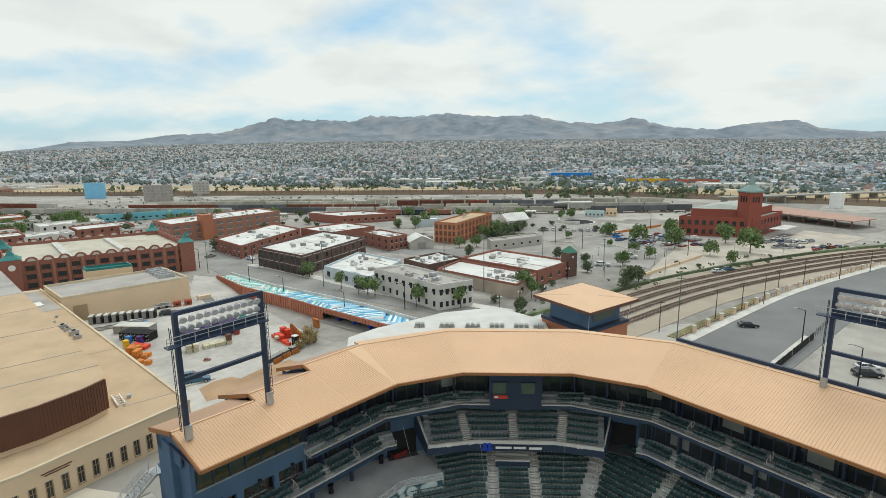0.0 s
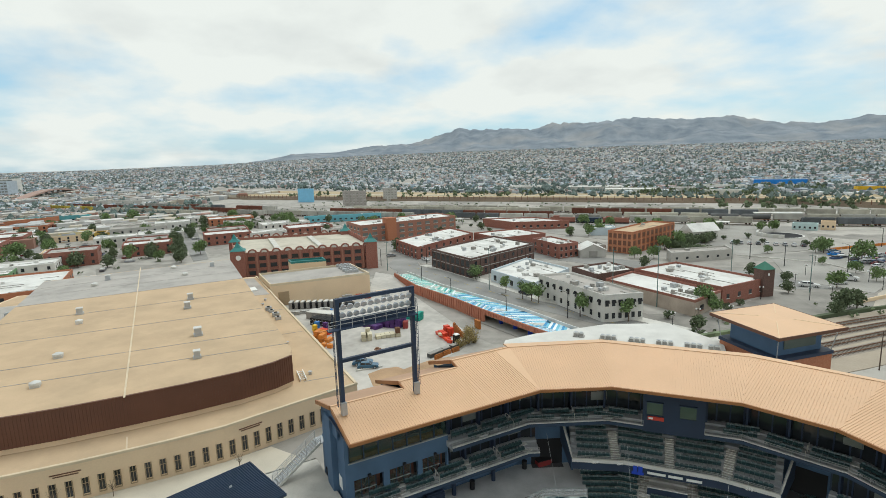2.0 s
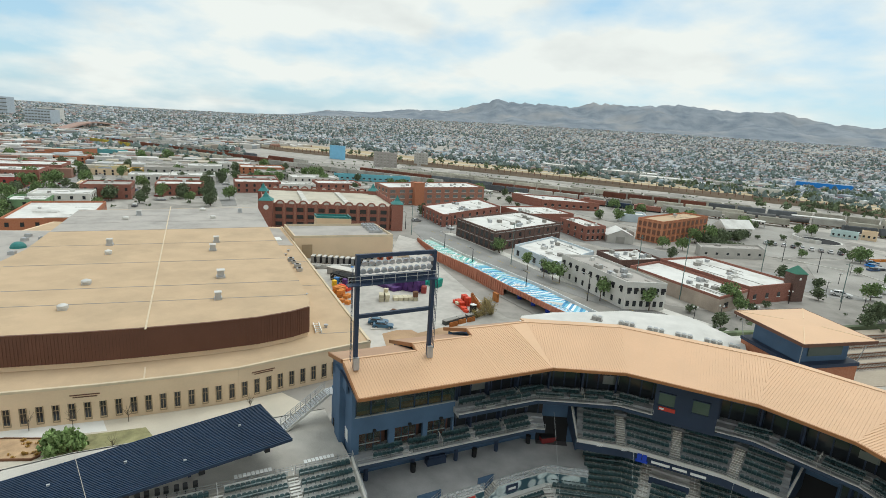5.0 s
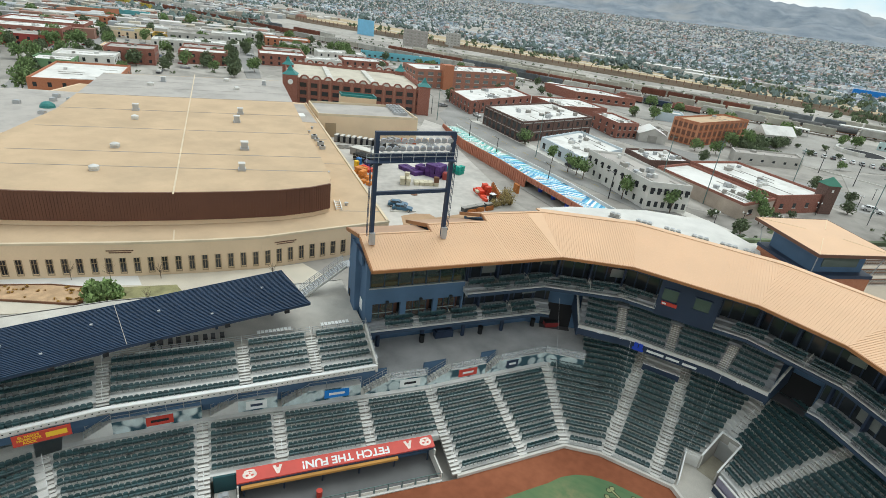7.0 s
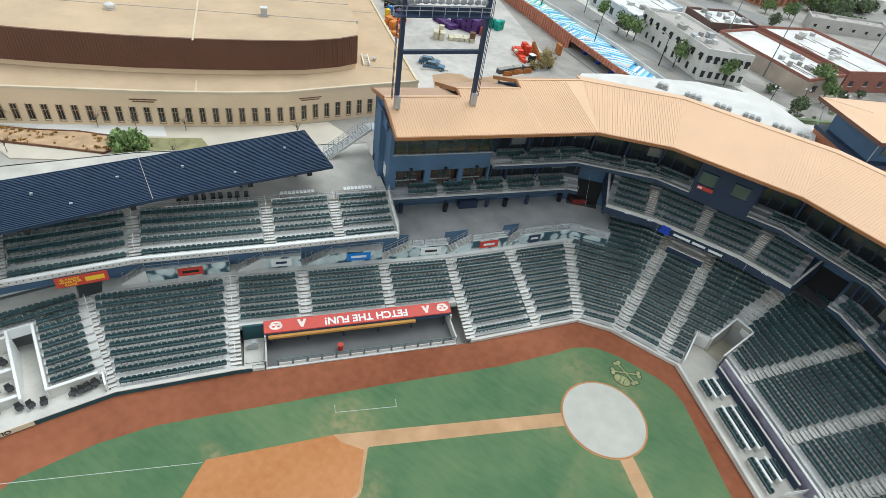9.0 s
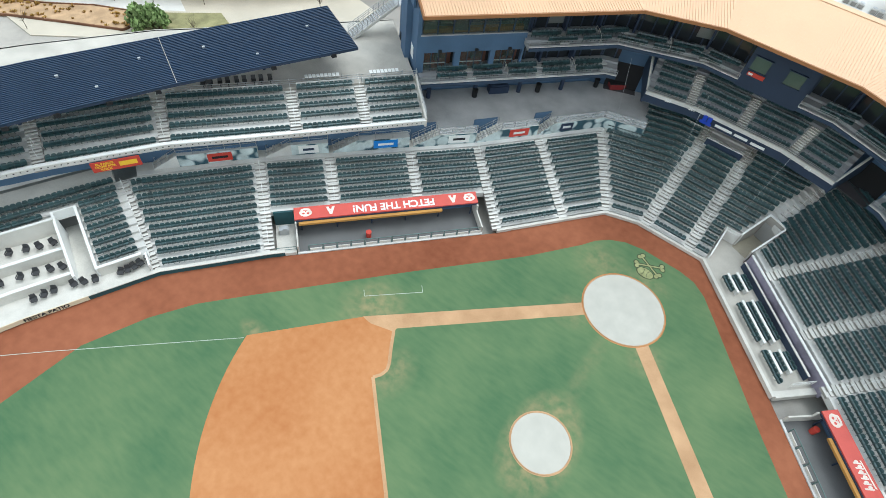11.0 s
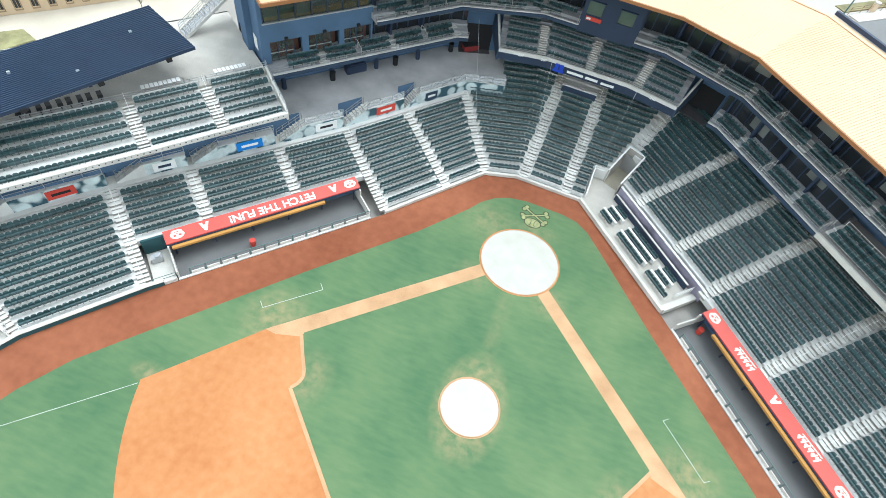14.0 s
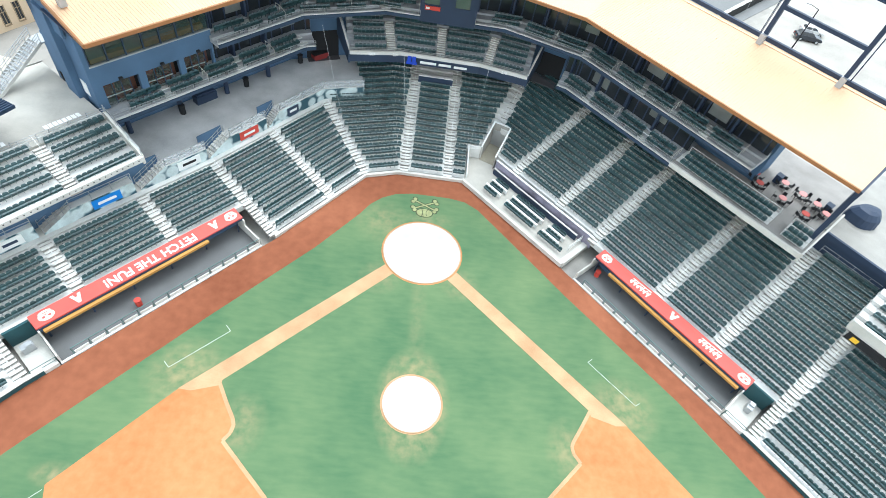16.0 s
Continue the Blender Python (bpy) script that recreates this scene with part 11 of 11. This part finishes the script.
building("red_store", (195, 540), (195, 530), (245, 516), 9, mat("salmon_stucco", (0.42, 0.13, 0.08), 0.8), mat("salmon_roof", (0.40, 0.17, 0.12), 0.8), "long salmon-red store building", None, None, seed=52)
for i, (x, y, w, d) in enumerate([(-30, 545, 50, 22), (20, 560, 24, 14), (52, 520, 30, 10), (-70, 590, 60, 30), (240, 480, 60, 20), (-150, 600, 40, 26), (60, 590, 40, 16)]):
    building("far_store", (x - w / 2, y + d / 2), (x - w / 2 + 1, y - d / 2), (x + w / 2, y - d / 2 - 3), 9, GREYST if i % 2 else STUCCO, WHITE_ROOF, "low pale store building across the river", None, None, seed=60 + i)
cars = MB(); rnd = random.Random(77)
for k in range(420):
    x, y = rnd.uniform(85, 235), rnd.uniform(540, 615)
    cars.box(x, y, ground_z(x, y) + 0.3, 4.4, 1.8, 1.4, 0.3)
cars.ob("far_parked_cars", palette("far_car_paints", [(0.5, 0.5, 0.5), (0.08, 0.08, 0.09), (0.3, 0.31, 0.33), (0.2, 0.04, 0.04), (0.06, 0.1, 0.2), (0.62, 0.62, 0.6)], 0.3), label="hundreds of tiny parked cars in a far lot", category="cars", kind="stuff")
tr = MB(); rnd = random.Random(78)
for k in range(240):
    f_ = rnd.random()
    x, y = rnd.choice(((rnd.uniform(-25, 95), rnd.uniform(500, 535)), (rnd.uniform(-400, -100), rnd.uniform(470, 520)), (rnd.uniform(40, 190), rnd.uniform(380, 440)), (rnd.uniform(-60, 150), rnd.uniform(560, 620))))
    h = rnd.uniform(3, 7); z = ground_z(x, y)
    for j in range(6):
        c = Vector((x + rnd.uniform(-2, 2), y + rnd.uniform(-2, 2), z + h * rnd.uniform(0.3, 0.9)))
        pts = [c + Vector((rnd.uniform(-1, 1), rnd.uniform(-1, 1), rnd.uniform(-0.8, 0.8))) * 1.7 for _ in range(5)] + [c + Vector((0, 0, 1.6))]
        tr.raw(pts, [(0, 1, 2), (0, 2, 3), (1, 4, 2), (3, 2, 4), (5, 0, 1), (5, 3, 4), (5, 1, 4), (5, 0, 3)])
tr.ob("river_trees", LEAF_D, label="belt of dark green trees along the river", category="trees", kind="stuff")

# ---- old town blocks, west ----
TD = math.atan2(0.66, -0.75)
specs = [(-203, 72, 24, 36, 10, BRICK_O), (-248, 100, 22, 16, 9, STUCCO), (-243, 84, 14, 14, 8.5, mat("green_stucco", (0.16, 0.27, 0.14), 0.85)), (-251, 122, 20, 16, 11, BRICK_R), (-268, 128, 16, 14, 9, TAN_WALL), (-240, 152, 22, 14, 10, BRICK_R), (-256, 165, 20, 16, 9.5, BRICK_R), (-280, 165, 20, 14, 10, STUCCO),
         (-275, 190, 24, 20, 9, STUCCO), (-300, 196, 30, 20, 11, GREYST), (-290, 212, 20, 16, 12, STUCCO), (-330, 178, 30, 14, 8, TAN_WALL), (-318, 190, 16, 12, 8, mat("ochre_stucco", (0.50, 0.33, 0.07), 0.85)), (-330, 118, 36, 22, 11, BRICK_R), (-352, 140, 40, 24, 11, BRICK_R), (-315, 105, 30, 22, 9.5, mat("red_stucco", (0.33, 0.07, 0.06), 0.85)),
         (-380, 160, 40, 18, 9, WHITE), (-360, 200, 26, 20, 8, GREYST), (-340, 216, 24, 18, 9, STUCCO), (-225, 190, 24, 16, 10, BRICK_R), (-210, 205, 20, 14, 9, STUCCO), (-240, 206, 22, 18, 9.5, BRICK_R), (-200, 230, 26, 18, 9, BRICK_R), (-230, 246, 30, 18, 8.5, STUCCO), (-262, 244, 24, 16, 9, GREYST), (-290, 262, 30, 18, 9, BRICK_O), (-320, 262, 26, 18, 9, STUCCO), (-420, 190, 50, 24, 9, BRICK_O), (-450, 240, 50, 20, 9, mat("teal_stucco", (0.12, 0.32, 0.33), 0.85)), (-400, 230, 40, 20, 8, BRICK_R), (-180, 232, 18, 14, 8, STUCCO)]
for i, (x, y, w, d, zt, m_) in enumerate(specs):
    u = Vector((math.cos(TD), math.sin(TD))); v = Vector((-u.y, u.x))
    c = Vector((x, y))
    Cn = c - u * (d / 2) - v * (w / 2) * -1
    P = [c + u * a * d / 2 + v * b * w / 2 for a, b in ((-1, 1), (-1, -1), (1, -1), (1, 1))]
    # near corner is the one towards the stadium; left of it runs west, right of it north
    L_, C_, R_ = P[0], P[1], P[2]
    building("town_building", L_, C_, R_, zt, m_, WHITE_ROOF if i % 3 or i == 0 else GREY_ROOF, "low old town building with flat roof and %s walls" % ("brick" if "brick" in m_.name else "plastered"), (2, max(3, int(w / 4)), 1.1, 1.4), (2, max(3, int(d / 4)), 1.1, 1.4), units=3, seed=100 + i, sills=False)
# business district at the far west, haze painted in as pale wall and window colours
for i, (x, y, w, h) in enumerate([(-1008, 500, 46, 24), (-1090, 560, 30, 26), (-1400, 640, 20, 40)]):
    building("far_office_block", (x - w / 2, y + 14), (x - w / 2 + 8, y - 6), (x + w / 2, y + 12), 4 + h, STUCCO if i % 2 else mat("pale_blue_grey_cladding", (0.42, 0.47, 0.52), 0.7), GREY_ROOF, "pale office block in the hazy distance", (5, 3, 3, 2.0), (5, 8, 4, 2.0), seed=200 + i, win_mat=GLASS_L)
mid = MB(); rnd = random.Random(9)
for k in range(2000):
    x, y = rnd.uniform(-900, -330), rnd.uniform(80, 560)
    if x > -480 and y > 300:
        continue
    if y < 100 + (-330 - x) * 0.02 or (290 < y < 380):
        continue
    mid.box(x, y, 3.8, rnd.uniform(6, 17), rnd.uniform(6, 13), rnd.uniform(3.0, 6.0), TD + rnd.choice((0, 1.5708)))
mid.ob("west_town_blocks", palette("west_town_walls", [(0.42, 0.40, 0.37), (0.30, 0.17, 0.13), (0.52, 0.50, 0.47), (0.38, 0.33, 0.28), (0.30, 0.29, 0.28), (0.48, 0.43, 0.35), (0.62, 0.60, 0.58), (0.46, 0.46, 0.45), (0.36, 0.38, 0.40)]), label="many low flat-roofed buildings of the western town", category="buildings", kind="stuff")

# ---- far things in the west: bridge, sheds, works ----
br = empty("road_bridge", "long rust-red road bridge across the rail yard", "bridge")
P0, P1 = V2((-779, 408)), V2((-920, 575))
for k in range(9):
    a, b = P0.lerp(P1, k / 9), P0.lerp(P1, (k + 1) / 9)
    za, zb = 8 + 7 * math.sin(math.pi * k / 9), 8 + 7 * math.sin(math.pi * (k + 1) / 9)
    mb = MB(); mb.bar((*a, za), (*b, zb), 14, 1.8); part("span", mb, mat("faded_red_girder", (0.36, 0.24, 0.20), 0.8) if k == 0 else bpy.data.materials["faded_red_girder"], br)
    mb = MB(); mb.box(a.x, a.y, 3.5, 3, 10, za - 3.5, 0.87); part("pier", mb, CONC_D, br)
building("long_white_shed", (-577, 372), (-575, 362), (-519, 377), 10, GREYST, WHITE_ROOF, "long white-roofed shed beside the rail yard", None, None, seed=301)
building("orange_works", (-436, 206), (-434, 196), (-431, 224), 11, BRICK_O, GREY_ROOF, "orange-red works building with flat roof", None, (1, 6, 2.0, 1.6), units=3, seed=302)
building("teal_works", (-446, 238), (-443, 230), (-425, 246), 10, mat("faded_teal_cladding", (0.12, 0.34, 0.36), 0.8), GREY_ROOF, "faded teal works building", None, (1, 6, 2.0, 1.6), units=3, seed=303)
building("yellow_shed", (-340, 175), (-333, 168), (-327, 184), 9, mat("cream_stucco", (0.52, 0.43, 0.24), 0.85), WHITE_ROOF, "cream stucco shed with white roof", None, (1, 4, 1.6, 1.4), units=2, seed=304)
# containers stacked by the sidings
rnd = random.Random(41)
CT = [mat("container_paint", c, 0.7, var=0.2) for c in ((0.42, 0.30, 0.04), (0.30, 0.08, 0.03), (0.10, 0.20, 0.26), (0.40, 0.38, 0.35))]
for k in range(60):
    f_ = rnd.random()
    p = V2((-560, 300)).lerp(V2((-330, 262)), f_) + Vector((rnd.uniform(-8, 8), rnd.uniform(-12, 8)))
    mb = MB(); mb.box(p.x, p.y, 4.0, 12.2, 2.5, 2.7, -0.16)
    for j in range(8):
        mb.box(p.x + (-5.2 + j * 1.5) * 0.987, p.y - (-5.2 + j * 1.5) * 0.16, 4.0, 0.2, 2.62, 2.66, -0.16)
    mb.ob("freight_container", CT[0 if f_ > 0.35 and rnd.random() < 0.5 else rnd.randrange(1, 4)], label="weathered corrugated freight container by the rail yard", category="container", group="freight containers")
# scrub, small sheds and trees scattered over the mid-distance lots
rnd = random.Random(17)
for k in range(70):
    x, y = rnd.uniform(-330, 60), rnd.uniform(225, 295)
    plant(1 + (k % 3), x, y, rnd.uniform(0.7, 1.2))
for k in range(64):
    x, y = rnd.uniform(-440, -215), rnd.uniform(60, 270)
    plant(2 if k % 3 else 1, x, y, rnd.uniform(0.8, 1.4))
for x, y in [(-340, 148), (-375, 173), (-333, 161), (-342, 195), (-289, 173), (-228, 144), (-231, 160), (-255, 182), (-282, 211), (-319, 246), (-202, 137), (-266, 202), (-214, 148), (-243, 172), (-270, 196), (-296, 224)]:
    plant(2, x, y, 1.3)
# cars in the lots and along the old-town streets, too small and many to tell apart
cs = MB(); rnd = random.Random(91)
for k in range(150):
    if k < 46:
        x, y, a = 62 + rnd.choice((0, 6.5, 13, 19)) + rnd.uniform(0, 18), 190 + rnd.randrange(9) * 3.0, 0.6
    elif k < 66:
        x, y, a = 122 + rnd.randrange(10) * 3.1, 186 + rnd.choice((0, 14)) + rnd.uniform(-1, 1), 0.5
    else:
        x, y, a = rnd.uniform(-430, -205), rnd.uniform(70, 280), 0.72 + rnd.choice((0, 1.5708))
    c, s = math.cos(a), math.sin(a)
    cs.box(x, y, 4.25, 4.3, 1.75, 0.62, a); cs.box(x - 0.2 * c, y - 0.2 * s, 4.87, 2.3, 1.55, 0.52, a)
cs.ob("lot_cars", bpy.data.materials["far_car_paints"], label="scattered small parked cars in distant lots and streets", category="cars", kind="stuff")
# low scrub along the tracks, the yard and the lots
sb_ = MB(); rnd = random.Random(92)
for k in range(900):
    z_ = rnd.random()
    if z_ < 0.1:
        p = V2(TA[int(rnd.random() * (len(TA) - 1))]) + Vector((rnd.uniform(-16, 16), rnd.uniform(10, 26)))
        if min((p - V2(q_)).length for q_ in TA) < 15:
            continue
    elif z_ < 0.6:
        p = Vector((rnd.uniform(-330, 150), rnd.uniform(290, 440)))
    else:
        p = Vector((rnd.uniform(-520, -190), rnd.uniform(40, 300)))
    r_ = rnd.uniform(0.4, 1.3)
    for j in range(4):
        c = Vector((p.x + rnd.uniform(-r_, r_), p.y + rnd.uniform(-r_, r_), 4.0 + r_ * rnd.uniform(0.3, 0.8)))
        pts = [c + Vector((rnd.uniform(-1, 1), rnd.uniform(-1, 1), rnd.uniform(-0.7, 0.7))) * r_ * 0.7 for _ in range(5)] + [c + Vector((0, 0, r_ * 0.6))]
        sb_.raw(pts, [(0, 1, 2), (0, 2, 3), (1, 4, 2), (3, 2, 4), (5, 0, 1), (5, 3, 4), (5, 1, 4), (5, 0, 3)])
sb_.ob("scrub", LEAF_D, label="dusty olive scrub scattered over lots and rail land", category="shrubs", kind="stuff")
# lane lines on the main street
mb = MB()
ml = [(-98, 156), (-86, 146.5), (-53, 123), (-26, 108), (8, 88)]
for a, b in zip(ml, ml[1:]):
    n_ = max(1, int((V2(b) - V2(a)).length / 6))
    for k in range(n_):
        p, q_ = V2(a).lerp(V2(b), k / n_), V2(a).lerp(V2(b), (k + 0.5) / n_)
        mb.bar((*p, 4.12), (*q_, 4.12), 0.16, 0.02)
tagged(mb.ob("lane_lines", mat("faded_yellow_line", (0.42, 0.33, 0.10), 0.9), label="faded yellow lane dashes on the street", category="markings"), kind="stuff")

# gabled house, turntable pit, shelters and bushes by the freight lot
hs = empty("gabled_house", "small white house with a pale gabled roof", "house")
hu = Vector((13.8, 10.1)).normalized(); hv = Vector((-hu.y, hu.x)); hc = Vector((17, 250))
P_ = [hc - hu * 7 - hv * 4, hc + hu * 7 - hv * 4, hc + hu * 7 + hv * 4, hc - hu * 7 + hv * 4]
mb = MB(); mb.prism(P_, 3.8, 8.2); part("wall", mb, STUCCO, hs)
mb = MB()
mb.raw([(*(P_[0] - hu - hv), 8.0), (*(P_[1] + hu - hv), 8.0), (*(P_[2] + hu + hv), 8.0), (*(P_[3] - hu + hv), 8.0), (*(hc - hu * 8), 11.6), (*(hc + hu * 8), 11.6)], [(0, 1, 5, 4), (2, 3, 4, 5), (0, 4, 3), (1, 2, 5), (3, 2, 1, 0)])
part("roof", mb, WHITE_ROOF, hs, "pale gabled sheet roof")
for k in range(4):
    c = P_[0].lerp(P_[1], (k + 0.5) / 4) - hv * 0.05
    mb = MB(); mb.box(c.x, c.y, 5.3, 1.2, 0.2, 1.5, math.atan2(hu.y, hu.x)); part("window", mb, GLASS, hs)
pit = empty("turntable_pit", "round concrete turntable pit with a dark floor", "pit")
mb = MB(); mb.prism(arc(54, 265, 9.5, 0, 360, 28)[:-1], 4.0, 4.24); part("floor", mb, DARK, pit, "dark wet floor")
for k in range(28):
    a0, a1 = math.radians(k * 360 / 28), math.radians((k + 1) * 360 / 28)
    mb = MB(); mb.hexa([(54 + r_ * math.cos(a_), 265 + r_ * math.sin(a_), 3.8) for r_, a_ in ((9.5, a0), (10.4, a0), (10.4, a1), (9.5, a1))], [(54 + r_ * math.cos(a_), 265 + r_ * math.sin(a_), 4.3 + 1.5 * (math.cos((a0 + a1) / 2 - 3.6) > 0.45)) for r_, a_ in ((9.5, a0), (10.4, a0), (10.4, a1), (9.5, a1))])
    part("rim_block", mb, CONC_L if k % 2 else CONC, pit)
for x0, y0, x1, y1, z_ in ((51, 326, 76, 329, 8.6), (-140, 282, -118, 280, 8.0), (-104, 285, -84, 283, 8.0), (22, 290, 34, 288, 7.5)):
    t = empty("yard_shelter", "long open shelter with a white roof in the rail yard", "shelter", "yard shelters")
    mb = MB(); mb.bar((x0, y0, z_), (x1, y1, z_), 5, 0.5); part("roof", mb, WHITE_ROOF, t)
    for k in range(5):
        p = V2((x0, y0)).lerp(V2((x1, y1)), k / 4)
        mb = MB(); mb.box(p.x, p.y, 3.9, 0.3, 0.3, z_ - 4.0); part("post", mb, STEEL, t)
rnd = random.Random(55)
for k in range(34):
    f_ = rnd.random()
    p = V2((3, 213)).lerp(V2((21, 241)), f_) + Vector((rnd.uniform(-2.5, 2.5), rnd.uniform(-2, 2)))
    plant(3, p.x, p.y, rnd.uniform(1.4, 2.2))
# low walls, barrier and small offices round the station lots
for (x0, y0), (x1, y1), h_, m_, lb_ in (((50, 136), (84, 169), 1.0, TAN_WALL, "low tan retaining wall of the station lot"), ((55.2, 195.6), (64.4, 179.2), 0.35, CONC_L, "pale kerb of a planted island"), ((30, 205), (55.2, 195.6), 0.3, CONC_L, "pale kerb along the freight lot")):
    mb = MB(); mb.bar((x0, y0, 4.05 + h_ / 2), (x1, y1, 4.05 + h_ / 2), 0.45, h_); mb.ob("low_wall", m_, label=lb_, category="wall", group="low walls")
of_ = empty("barrier_fence", "line of orange plastic site fence by the freight lot", "fence")
for k in range(12):
    a, b = V2((64.8, 224.2)).lerp(V2((95.3, 246.9)), k / 12), V2((64.8, 224.2)).lerp(V2((95.3, 246.9)), (k + 0.94) / 12)
    mb = MB(); mb.bar((*a, 4.65), (*b, 4.65), 0.1, 1.1); part("panel", mb, DKO, of_)
building("yard_office", (63.4, 288), (74.2, 285), (75.6, 290), 7.6, mat("pale_cyan_stucco", (0.46, 0.58, 0.58), 0.85, var=0.12), WHITE_ROOF, "low pale cyan rail yard office", (1, 5, 0.9, 1.0), None, seed=51)
building("yard_office", (76.4, 289.6), (82.6, 288), (84, 293.6), 8.4, TAN_WALL, TAN_ROOF, "small tan rail yard office", (1, 3, 0.9, 1.0), None, seed=52)
for x, y in ((32.0, 198.2), (86.6, 237.9), (41.5, 186.0)):
    pole(x, y, 8.0, DARK, "dark lamp post in a car park", arm=1.4)
# street trees of the near old-town blocks
for i, (x, y) in enumerate([(-215, 137), (-223, 152), (-245, 170), (-209, 155), (-259, 196), (-254, 170), (-231, 134), (-227, 120), (-241, 115), (-214, 61), (-242, 74), (-254, 88), (-277, 112), (-289, 125), (-259, 137), (-292, 194), (-308, 239), (-264, 212), (-205, 53), (-261, 113)]):
    plant((1, 2, 0)[i % 3], x, y, 0.8 + 0.12 * (i % 4))
